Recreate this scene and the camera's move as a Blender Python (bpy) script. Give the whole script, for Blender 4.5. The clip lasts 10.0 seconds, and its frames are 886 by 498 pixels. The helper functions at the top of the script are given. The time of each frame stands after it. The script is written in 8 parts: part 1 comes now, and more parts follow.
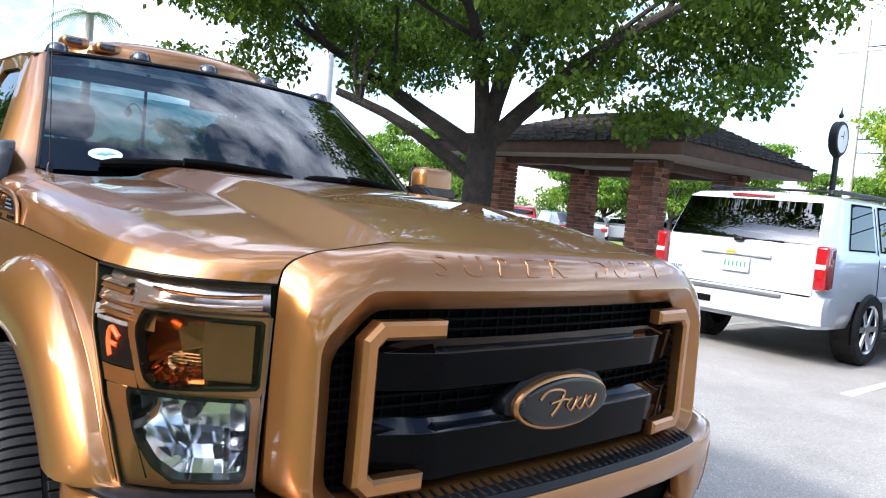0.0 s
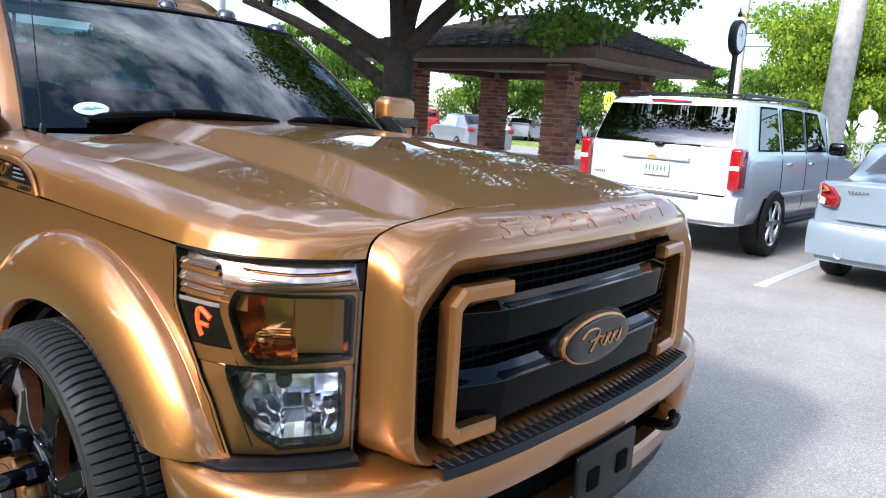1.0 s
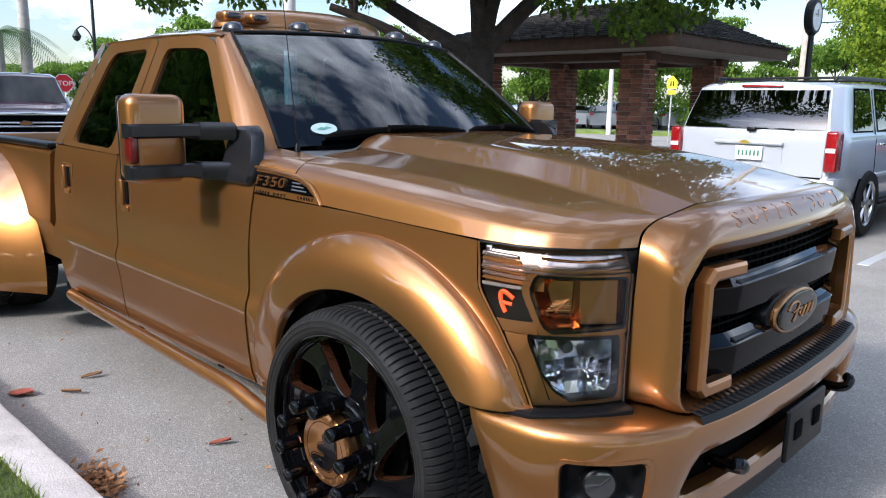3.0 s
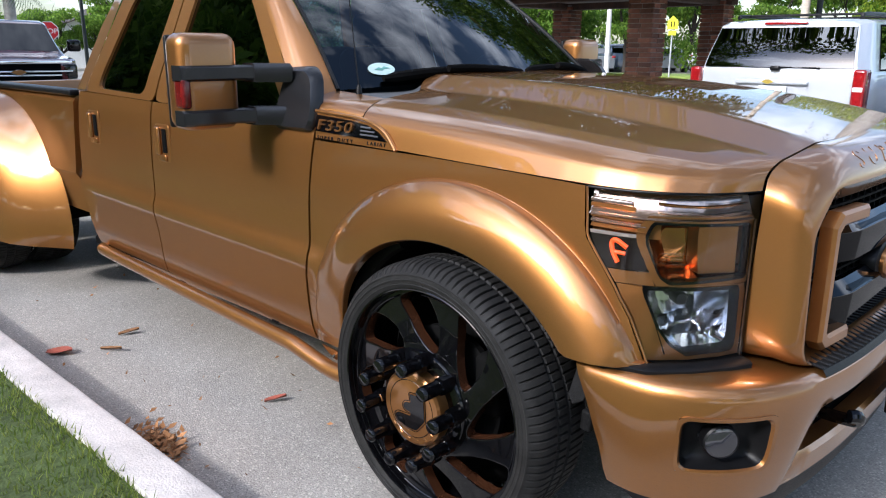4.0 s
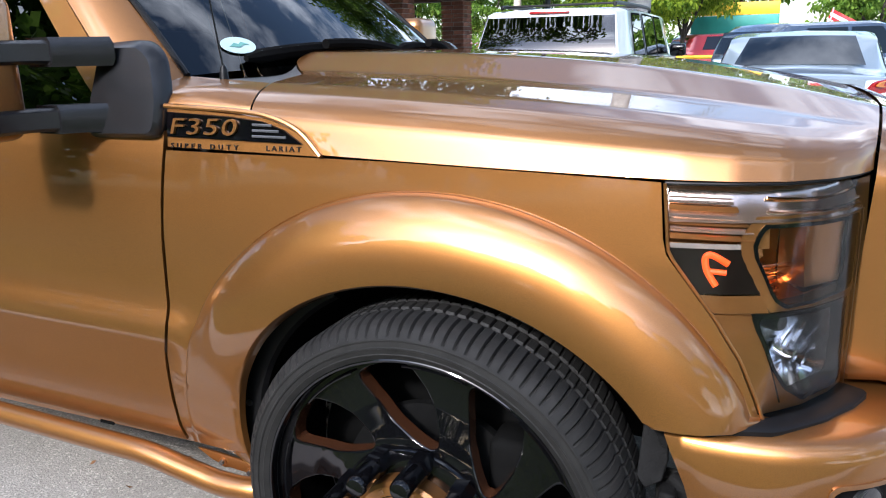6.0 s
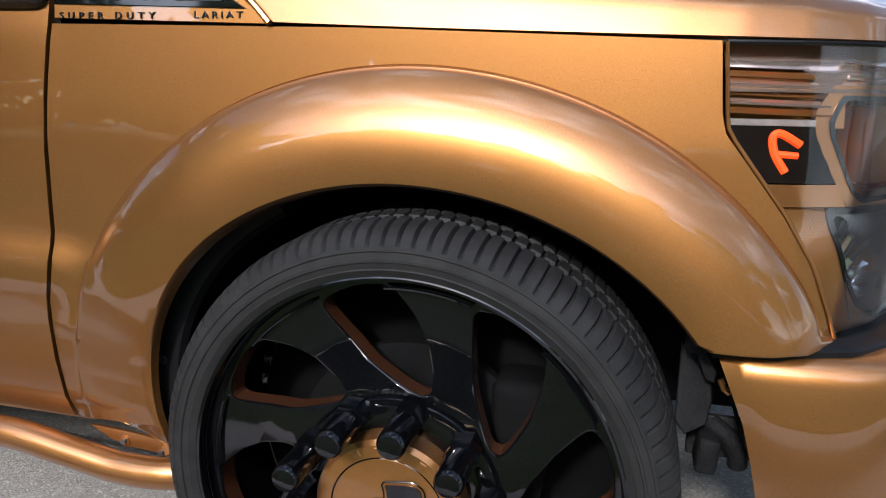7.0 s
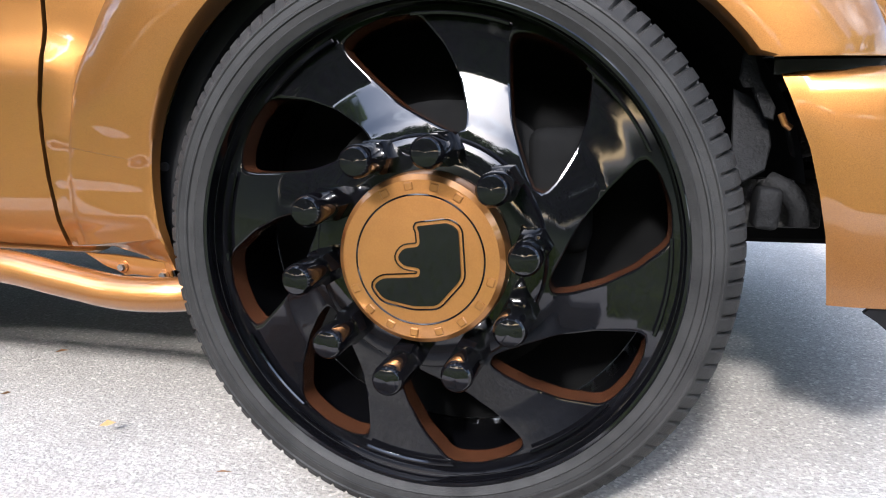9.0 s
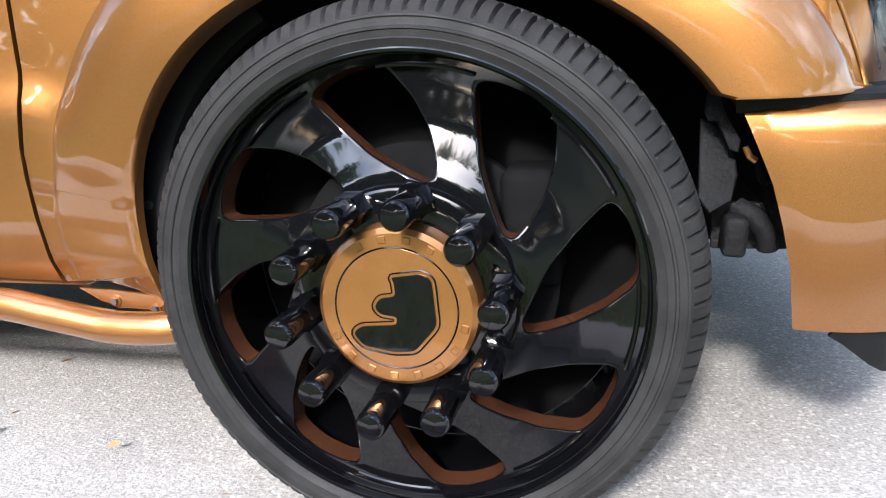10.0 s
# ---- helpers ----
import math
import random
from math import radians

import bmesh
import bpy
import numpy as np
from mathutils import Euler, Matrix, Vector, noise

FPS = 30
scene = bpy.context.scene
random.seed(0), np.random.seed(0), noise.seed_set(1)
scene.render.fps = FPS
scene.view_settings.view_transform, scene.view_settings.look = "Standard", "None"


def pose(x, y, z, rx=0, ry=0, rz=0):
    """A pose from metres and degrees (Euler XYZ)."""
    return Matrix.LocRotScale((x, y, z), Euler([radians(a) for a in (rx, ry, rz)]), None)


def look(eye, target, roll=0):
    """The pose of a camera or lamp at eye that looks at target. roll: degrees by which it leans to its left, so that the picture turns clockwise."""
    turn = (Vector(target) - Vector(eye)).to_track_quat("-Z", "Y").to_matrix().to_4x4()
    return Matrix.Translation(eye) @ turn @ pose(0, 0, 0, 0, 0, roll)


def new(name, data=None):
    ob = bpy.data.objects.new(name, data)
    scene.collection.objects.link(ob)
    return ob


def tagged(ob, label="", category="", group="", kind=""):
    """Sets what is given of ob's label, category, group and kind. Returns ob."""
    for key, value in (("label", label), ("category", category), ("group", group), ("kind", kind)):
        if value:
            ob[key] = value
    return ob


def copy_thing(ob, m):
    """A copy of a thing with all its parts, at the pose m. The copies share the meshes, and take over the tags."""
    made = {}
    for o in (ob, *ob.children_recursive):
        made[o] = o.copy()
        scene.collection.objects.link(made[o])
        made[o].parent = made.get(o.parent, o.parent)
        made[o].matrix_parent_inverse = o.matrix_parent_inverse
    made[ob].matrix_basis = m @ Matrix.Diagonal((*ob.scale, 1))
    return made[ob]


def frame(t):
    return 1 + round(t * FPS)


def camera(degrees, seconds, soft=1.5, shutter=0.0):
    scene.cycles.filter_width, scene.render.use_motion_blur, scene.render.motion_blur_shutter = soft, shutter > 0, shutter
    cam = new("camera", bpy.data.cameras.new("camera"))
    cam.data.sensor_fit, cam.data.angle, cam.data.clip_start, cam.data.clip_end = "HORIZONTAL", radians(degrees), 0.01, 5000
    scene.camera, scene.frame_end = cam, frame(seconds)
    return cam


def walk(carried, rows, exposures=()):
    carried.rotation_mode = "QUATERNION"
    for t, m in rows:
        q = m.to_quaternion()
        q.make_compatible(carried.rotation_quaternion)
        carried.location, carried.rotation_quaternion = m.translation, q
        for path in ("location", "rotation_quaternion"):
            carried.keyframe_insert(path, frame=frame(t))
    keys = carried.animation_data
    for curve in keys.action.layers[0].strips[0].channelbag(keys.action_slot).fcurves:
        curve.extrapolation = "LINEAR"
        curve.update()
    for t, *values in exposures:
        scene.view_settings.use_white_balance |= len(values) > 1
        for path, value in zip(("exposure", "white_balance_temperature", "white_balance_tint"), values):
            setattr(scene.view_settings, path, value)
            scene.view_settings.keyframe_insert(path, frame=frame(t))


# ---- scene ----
import functools

cam = camera(61.0, 10.0, soft=1.1)
PATH = [
    (0, (2.076, -1.463, 1.286), (0.589, -0.131, 1.166), 5.4),
    (0.5, (1.987, -1.659, 1.395), (0.67, -0.167, 1.197), 3.0),
    (1, (1.872, -1.783, 1.406), (0.606, -0.276, 1.049), 3.5),
    (1.5, (1.739, -1.939, 1.438), (0.541, -0.384, 1.052), 3.4),
    (2, (1.653, -2.179, 1.47), (0.558, -0.541, 1.13), 1.3),
    (2.5, (1.678, -2.319, 1.493), (0.48, -0.761, 1.124), 0.2),
    (3, (1.735, -2.43, 1.458), (0.369, -1.02, 1.074), 0.9),
    (3.2, (1.722, -2.476, 1.44), (0.342, -1.092, 1.016), 1.8),
    (4.3, (1.299, -2.529, 1.418), (0.011, -1.094, 0.888), -0.1),
    (4.5, (1.219, -2.485, 1.403), (-0.036, -1.01, 0.902), 0.4),
    (5, (1.034, -2.363, 1.365), (-0.173, -0.874, 0.794), -0.3),
    (5.5, (0.809, -2.33, 1.342), (-0.144, -0.665, 0.775), 0.7),
    (5.7, (0.714, -2.322, 1.352), (-0.151, -0.603, 0.808), -0.5),
    (7, (0.327, -2.086, 1.062), (-0.152, -0.204, 0.582), 0.9),
    (7.5, (0.287, -2.085, 0.918), (-0.065, -0.173, 0.447), -0.9),
    (8, (0.28, -2.066, 0.78), (-0.089, -0.142, 0.375), -0.8),
    (8.5, (0.272, -2.075, 0.677), (-0.124, -0.151, 0.303), -0.3),
    (9, (0.269, -2.091, 0.614), (-0.193, -0.18, 0.247), -0.4),
    (9.5, (0.271, -2.095, 0.603), (-0.253, -0.204, 0.218), 0.1),
    (10, (0.315, -2.079, 0.761), (-0.158, -0.207, 0.241), -3.0),
]
EXPOSURE = [(t, e, 6000, 12) for t, e in ((0.0, 1.22), (1.0, 1.02), (2.5, 0.6), (3.2, 0.48), (5.5, 0.94), (7.0, 0.56), (7.5, 0.46), (8.0, 1.17), (8.5, 1.58), (9.5, 1.7), (10.0, 1.7))]
walk(cam, [(t, look(eye, target, roll)) for t, eye, target, roll in PATH], EXPOSURE)

# ---- world and sun ----
SUN_DIR = Vector((-0.10, -1.0, 0.64)).normalized()
world = bpy.data.worlds.new("sky")
scene.world = world
world.use_nodes = True
wt = world.node_tree
wt.nodes.clear()
w_out = wt.nodes.new("ShaderNodeOutputWorld")
w_bg = wt.nodes.new("ShaderNodeBackground")
sky = wt.nodes.new("ShaderNodeTexSky")
sky.sky_type, sky.sun_disc = "NISHITA", False
sky.sun_elevation = math.asin(SUN_DIR.z)
sky.sun_rotation = math.atan2(SUN_DIR.x, SUN_DIR.y)
sky.dust_density, sky.ozone_density = 1.2, 1.0
w_co = wt.nodes.new("ShaderNodeTexCoord")
w_map = wt.nodes.new("ShaderNodeMapping")
w_map.inputs["Scale"].default_value = (1.0, 1.0, 2.6)
w_map.inputs["Location"].default_value = (0.35, 0.2, 0.1)
w_no = wt.nodes.new("ShaderNodeTexNoise")
w_no.inputs["Scale"].default_value = 2.2
w_no.inputs["Detail"].default_value = 8
w_no.inputs["Roughness"].default_value = 0.58
w_ra = wt.nodes.new("ShaderNodeValToRGB")
w_ra.color_ramp.elements[0].position, w_ra.color_ramp.elements[1].position = 0.50, 0.72
w_mx = wt.nodes.new("ShaderNodeMix")
w_mx.data_type = "RGBA"
w_mx.inputs["B"].default_value = (15.5, 16.3, 17.5, 1)
wt.links.new(w_co.outputs["Generated"], w_map.inputs["Vector"])
wt.links.new(w_map.outputs["Vector"], w_no.inputs["Vector"])
wt.links.new(w_no.outputs["Fac"], w_ra.inputs["Fac"])
wt.links.new(w_ra.outputs["Color"], w_mx.inputs["Factor"])
wt.links.new(sky.outputs["Color"], w_mx.inputs["A"])
# the bright aureole of thin cloud round the sun
w_dot = wt.nodes.new("ShaderNodeVectorMath")
w_dot.operation = "DOT_PRODUCT"
w_dot.inputs[1].default_value = SUN_DIR
w_max = wt.nodes.new("ShaderNodeMath")
w_max.operation = "MAXIMUM"
w_max.inputs[1].default_value = 0.0
w_pow = wt.nodes.new("ShaderNodeMath")
w_pow.operation = "POWER"
w_pow.inputs[1].default_value = 7.0
w_mad = wt.nodes.new("ShaderNodeMath")
w_mad.operation = "MULTIPLY_ADD"
w_mad.inputs[1].default_value, w_mad.inputs[2].default_value = 3.0, 1.0
w_mul = wt.nodes.new("ShaderNodeVectorMath")
w_mul.operation = "SCALE"
wt.links.new(w_co.outputs["Generated"], w_dot.inputs[0])
wt.links.new(w_dot.outputs["Value"], w_max.inputs[0])
wt.links.new(w_max.outputs["Value"], w_pow.inputs[0])
wt.links.new(w_pow.outputs["Value"], w_mad.inputs[0])
wt.links.new(w_mx.outputs["Result"], w_mul.inputs[0])
wt.links.new(w_mad.outputs["Value"], w_mul.inputs["Scale"])
wt.links.new(w_mul.outputs["Vector"], w_bg.inputs["Color"])
w_bg.inputs["Strength"].default_value = 0.15
wt.links.new(w_bg.outputs["Background"], w_out.inputs["Surface"])

sun = new("sun", bpy.data.lights.new("sun", "SUN"))
sun.data.energy, sun.data.angle, sun.data.color = 2.9, radians(5.0), (1.0, 0.955, 0.89)
sun.matrix_world = look(SUN_DIR * 60, (0, 0, 0))


# ---- materials ----
def material(name, color, rough=0.5, metal=0.0, coat=0.0, spec=0.5, noise_scale=0.0, vary=0.0, fine=0.0, bump=0.0,
             bump_scale=200.0, trans=0.0, ior=1.45, emit=0.0, island=0.0, color2=None, coat_rough=0.03, random_ob=0.0, rough_vary=0.0):
    m = bpy.data.materials.new(name)
    m.use_nodes = True
    nt = m.node_tree
    b = nt.nodes["Principled BSDF"]
    b.inputs["Base Color"].default_value = (*color, 1)
    b.inputs["Roughness"].default_value = rough
    b.inputs["Metallic"].default_value = metal
    b.inputs["Specular IOR Level"].default_value = spec
    b.inputs["Coat Weight"].default_value = coat
    b.inputs["Coat Roughness"].default_value = coat_rough
    b.inputs["Transmission Weight"].default_value = trans
    b.inputs["IOR"].default_value = ior
    if emit:
        b.inputs["Emission Color"].default_value = (*color, 1)
        b.inputs["Emission Strength"].default_value = emit
    co = nt.nodes.new("ShaderNodeTexCoord")
    last = None
    if vary or color2:
        n = nt.nodes.new("ShaderNodeTexNoise")
        n.inputs["Scale"].default_value = noise_scale
        n.inputs["Detail"].default_value = 7
        n.inputs["Roughness"].default_value = 0.62
        nt.links.new(co.outputs["Object"], n.inputs["Vector"])
        mx = nt.nodes.new("ShaderNodeMix")
        mx.data_type = "RGBA"
        c2 = color2 or tuple(c * (1 - vary) for c in color)
        c1 = color if color2 else tuple(min(1, c * (1 + vary)) for c in color)
        mx.inputs["A"].default_value, mx.inputs["B"].default_value = (*c1, 1), (*c2, 1)
        mr = nt.nodes.new("ShaderNodeMapRange")
        mr.inputs["From Min"].default_value, mr.inputs["From Max"].default_value = 0.32, 0.68
        nt.links.new(n.outputs["Fac"], mr.inputs["Value"])
        nt.links.new(mr.outputs["Result"], mx.inputs["Factor"])
        last = mx.outputs["Result"]
        if rough_vary:
            ra = nt.nodes.new("ShaderNodeMapRange")
            ra.inputs["From Min"].default_value, ra.inputs["From Max"].default_value = 0.3, 0.7
            ra.inputs["To Min"].default_value, ra.inputs["To Max"].default_value = max(0.0, rough - rough_vary), min(1.0, rough + rough_vary)
            nt.links.new(n.outputs["Fac"], ra.inputs["Value"])
            nt.links.new(ra.outputs["Result"], b.inputs["Roughness"])
    if fine:
        n2 = nt.nodes.new("ShaderNodeTexNoise")
        n2.inputs["Scale"].default_value = bump_scale
        n2.inputs["Detail"].default_value = 3
        nt.links.new(co.outputs["Object"], n2.inputs["Vector"])
        hv = nt.nodes.new("ShaderNodeHueSaturation")
        mr2 = nt.nodes.new("ShaderNodeMapRange")
        mr2.inputs["From Min"].default_value, mr2.inputs["From Max"].default_value = 0.3, 0.7
        mr2.inputs["To Min"].default_value, mr2.inputs["To Max"].default_value = 1 - fine, 1 + fine
        nt.links.new(n2.outputs["Fac"], mr2.inputs["Value"])
        nt.links.new(mr2.outputs["Result"], hv.inputs["Value"])
        if last:
            nt.links.new(last, hv.inputs["Color"])
        else:
            hv.inputs["Color"].default_value = (*color, 1)
        last = hv.outputs["Color"]
    if island or random_ob:
        hv = nt.nodes.new("ShaderNodeHueSaturation")
        if island:
            g = nt.nodes.new("ShaderNodeNewGeometry")
            src = g.outputs["Random Per Island"]
        else:
            g = nt.nodes.new("ShaderNodeObjectInfo")
            src = g.outputs["Random"]
        k = island or random_ob
        mr3 = nt.nodes.new("ShaderNodeMapRange")
        mr3.inputs["To Min"].default_value, mr3.inputs["To Max"].default_value = 1 - k, 1 + k
        nt.links.new(src, mr3.inputs["Value"])
        nt.links.new(mr3.outputs["Result"], hv.inputs["Value"])
        if last:
            nt.links.new(last, hv.inputs["Color"])
        else:
            hv.inputs["Color"].default_value = (*color, 1)
        last = hv.outputs["Color"]
    if last:
        nt.links.new(last, b.inputs["Base Color"])
    if bump:
        n3 = nt.nodes.new("ShaderNodeTexNoise")
        n3.inputs["Scale"].default_value = bump_scale
        n3.inputs["Detail"].default_value = 4
        nt.links.new(co.outputs["Object"], n3.inputs["Vector"])
        bp = nt.nodes.new("ShaderNodeBump")
        bp.inputs["Strength"].default_value = bump
        bp.inputs["Distance"].default_value = 1.0 / bump_scale
        nt.links.new(n3.outputs["Fac"], bp.inputs["Height"])
        nt.links.new(bp.outputs["Normal"], b.inputs["Normal"])
    return m


PAINT = material("bronze_paint", (0.302, 0.131, 0.0355), 0.40, 0.88, 1.0, bump_scale=900, fine=0.22, noise_scale=3, vary=0.03, coat_rough=0.022)
PAINT.node_tree.nodes["Principled BSDF"].inputs["Coat IOR"].default_value = 1.55
PAINT_SAT = material("bronze_satin", (0.36, 0.16, 0.05), 0.28, 0.85, 0.5, noise_scale=20, vary=0.06, bump_scale=500, fine=0.06)
BLACK_GLOSS = material("gloss_black", (0.002, 0.002, 0.0025), 0.05, 0.0, 0.0, spec=0.5, noise_scale=8, vary=0.2, coat_rough=0.02)
BLACK_PLAST = material("black_plastic", (0.0045, 0.0045, 0.005), 0.40, spec=0.22, noise_scale=30, vary=0.25, bump=0.25, bump_scale=900)
GREY_PLAST = material("grey_plastic", (0.06, 0.062, 0.066), 0.5, noise_scale=25, vary=0.2, bump=0.3, bump_scale=800)
# near-black for liners and rubber, also put where openings lie in shade
DARK = material("dark_liner_and_shade", (0.003, 0.003, 0.003), 0.9, spec=0.05, noise_scale=9, vary=0.4)
RUBBER = material("tyre_rubber", (0.0135, 0.0131, 0.0126), 0.62, spec=0.18, noise_scale=14, vary=0.35, bump=0.3, bump_scale=400, rough_vary=0.1)
CHROME = material("chrome", (0.82, 0.83, 0.85), 0.06, 1.0, noise_scale=30, vary=0.05)
ALLOY = material("alloy", (0.55, 0.56, 0.58), 0.28, 1.0, noise_scale=12, vary=0.1)
GRIME = material("grimy_metal", (0.007, 0.0065, 0.006), 0.6, 0.0, spec=0.3, noise_scale=35, vary=0.6, bump=0.4, bump_scale=90)
LINER_GREY = material("dusty_liner", (0.006, 0.006, 0.0062), 0.7, spec=0.12, noise_scale=22, vary=0.5, bump=0.35, bump_scale=140)
MIRROR_BLACK = material("mirror_black", (0.009, 0.009, 0.010), 0.27, spec=0.5, noise_scale=30, vary=0.2, bump=0.15, bump_scale=900)
STEEL = material("cast_steel", (0.12, 0.12, 0.12), 0.5, 0.9, noise_scale=18, vary=0.4)


def glass(name, tint, alpha_t, rough=0.0, ior=1.5):
    """Thin pane: part see-through, part mirror."""
    m = bpy.data.materials.new(name)
    m.use_nodes = True
    nt = m.node_tree
    nt.nodes.clear()
    o = nt.nodes.new("ShaderNodeOutputMaterial")
    t = nt.nodes.new("ShaderNodeBsdfTransparent")
    t.inputs["Color"].default_value = (*[c * alpha_t for c in tint], 1)
    g = nt.nodes.new("ShaderNodeBsdfGlossy")
    g.inputs["Roughness"].default_value = rough
    g.inputs["Color"].default_value = (1, 1, 1, 1)
    fr = nt.nodes.new("ShaderNodeFresnel")
    fr.inputs["IOR"].default_value = ior
    mx = nt.nodes.new("ShaderNodeMixShader")
    nt.links.new(fr.outputs["Fac"], mx.inputs["Fac"])
    nt.links.new(t.outputs["BSDF"], mx.inputs[1])
    nt.links.new(g.outputs["BSDF"], mx.inputs[2])
    nt.links.new(mx.outputs["Shader"], o.inputs["Surface"])
    return m


WINDSHIELD = glass("windshield_glass", (0.58, 0.88, 1.0), 0.27, ior=1.62)
TINT = glass("tinted_glass", (0.2, 0.22, 0.25), 0.03, ior=1.55)
CAR_GLASS = glass("car_glass", (0.5, 0.55, 0.6), 0.22, ior=1.7)
REAR_GLASS = glass("cab_rear_glass", (0.55, 0.90, 1.0), 0.5)
LENS = glass("lamp_lens", (1, 1, 1), 0.96, ior=1.4)
AMBER_LENS = material("amber_lens", (0.55, 0.17, 0.02), 0.12, 0.2, 1.0, noise_scale=40, vary=0.2)
ORANGE = material("orange_marker", (0.85, 0.075, 0.006), 0.55, 0.0, 0.0, noise_scale=30, vary=0.1, emit=0.45)
RED_LENS = material("red_lens", (0.22, 0.006, 0.008), 0.12, 0.0, 1.0, noise_scale=40, vary=0.25)

DARK_RED = material("dark_red_lens", (0.09, 0.004, 0.004), 0.25, 0.0, 0.4, noise_scale=40, vary=0.4)


def asphalt_material():
    """Worn asphalt: pale stones in grey binder, with broad stains."""
    m = material("asphalt", (0.258, 0.240, 0.217), 0.9, noise_scale=0.9, vary=0.16, fine=0.20, bump=0.6, bump_scale=150)
    nt = m.node_tree
    b = nt.nodes["Principled BSDF"]
    src = b.inputs["Base Color"].links[0].from_socket
    co = nt.nodes.new("ShaderNodeTexCoord")
    vo = nt.nodes.new("ShaderNodeTexVoronoi")
    vo.inputs["Scale"].default_value = 150
    sep = nt.nodes.new("ShaderNodeSeparateColor")
    ramp = nt.nodes.new("ShaderNodeValToRGB")
    ramp.color_ramp.elements[0].position, ramp.color_ramp.elements[1].position = 0.0, 1.0
    ramp.color_ramp.elements[0].color, ramp.color_ramp.elements[1].color = (0.72, 0.72, 0.72, 1), (1.55, 1.54, 1.5, 1)
    e = ramp.color_ramp.elements.new(0.14)
    e.color = (0.9, 0.9, 0.9, 1)
    e = ramp.color_ramp.elements.new(0.84)
    e.color = (1.08, 1.08, 1.07, 1)
    mul = nt.nodes.new("ShaderNodeMix")
    mul.data_type, mul.blend_type = "RGBA", "MULTIPLY"
    mul.inputs["Factor"].default_value = 1.0
    nt.links.new(co.outputs["Object"], vo.inputs["Vector"])
    nt.links.new(vo.outputs["Color"], sep.inputs["Color"])
    nt.links.new(sep.outputs["Red"], ramp.inputs["Fac"])
    nt.links.new(src, mul.inputs["A"])
    nt.links.new(ramp.outputs["Color"], mul.inputs["B"])
    nt.links.new(mul.outputs["Result"], b.inputs["Base Color"])
    return m


ASPHALT = asphalt_material()
CONCRETE = material("kerb_concrete", (0.52, 0.48, 0.45), 0.85, noise_scale=6, vary=0.22, fine=0.12, bump=0.4, bump_scale=120)
SOIL = material("verge_soil", (0.052, 0.075, 0.02), 0.95, noise_scale=4, vary=0.35, bump=0.6, bump_scale=60)
WHITE_PAINT = material("white_car_paint", (0.78, 0.79, 0.80), 0.35, 0.0, 1.0, noise_scale=2, vary=0.03)
SILVER = material("silver_paint", (0.50, 0.525, 0.56), 0.3, 0.35, 1.0, noise_scale=2, vary=0.03, bump_scale=900, fine=0.05)
SEDAN_PAINT = material("sedan_paint", (0.22, 0.27, 0.315), 0.3, 0.4, 1.0, noise_scale=2, vary=0.03, bump_scale=900, fine=0.05)
MAROON = material("maroon_paint", (0.10, 0.012, 0.014), 0.25, 0.3, 1.0, noise_scale=2, vary=0.1)
BARK = material("oak_bark", (0.028, 0.022, 0.017), 0.95, noise_scale=7, vary=0.45, bump=0.9, bump_scale=30)
PALM_BARK = material("palm_bark", (0.36, 0.34, 0.31), 0.9, noise_scale=5, vary=0.25, bump=0.5, bump_scale=40)
BRICK = material("brick", (0.21, 0.085, 0.052), 0.85, noise_scale=10, vary=0.3, random_ob=0.55, bump=0.5, bump_scale=80)
BRICK_JOIN = material("brick_joined", (0.21, 0.085, 0.052), 0.85, noise_scale=10, vary=0.3, island=0.55)
MORTAR = material("mortar", (0.33, 0.31, 0.28), 0.9, noise_scale=20, vary=0.2, bump=0.4, bump_scale=90)
# brown wood, darkened further to hold the oak's shade on the pavilion
FASCIA = material("shaded_fascia_wood", (0.075, 0.038, 0.024), 0.7, noise_scale=6, vary=0.3, bump=0.3, bump_scale=40)
SOFFIT = material("soffit_board", (0.26, 0.23, 0.19), 0.8, noise_scale=4, vary=0.18)
# dark shingles, their colour lowered again for the oak's shade
SHINGLE = material("shaded_roof_shingle", (0.040, 0.034, 0.030), 0.9, noise_scale=8, vary=0.35, island=0.35, bump=0.5, bump_scale=60)


def leaf_material(name, c1, c2):
    m = bpy.data.materials.new(name)
    m.use_nodes = True
    nt = m.node_tree
    b = nt.nodes["Principled BSDF"]
    b.inputs["Roughness"].default_value = 0.65
    b.inputs["Specular IOR Level"].default_value = 0.2
    o = nt.nodes["Material Output"]
    g = nt.nodes.new("ShaderNodeNewGeometry")
    mx = nt.nodes.new("ShaderNodeMix")
    mx.data_type = "RGBA"
    mx.inputs["A"].default_value, mx.inputs["B"].default_value = (*c1, 1), (*c2, 1)
    nt.links.new(g.outputs["Random Per Island"], mx.inputs["Factor"])
    nt.links.new(mx.outputs["Result"], b.inputs["Base Color"])
    tr = nt.nodes.new("ShaderNodeBsdfTranslucent")
    hv = nt.nodes.new("ShaderNodeHueSaturation")
    hv.inputs["Value"].default_value = 1.7
    nt.links.new(mx.outputs["Result"], hv.inputs["Color"])
    nt.links.new(hv.outputs["Color"], tr.inputs["Color"])
    ms = nt.nodes.new("ShaderNodeMixShader")
    ms.inputs["Fac"].default_value = 0.45
    nt.links.new(b.outputs["BSDF"], ms.inputs[1])
    nt.links.new(tr.outputs["BSDF"], ms.inputs[2])
    nt.links.new(ms.outputs["Shader"], o.inputs["Surface"])
    return m


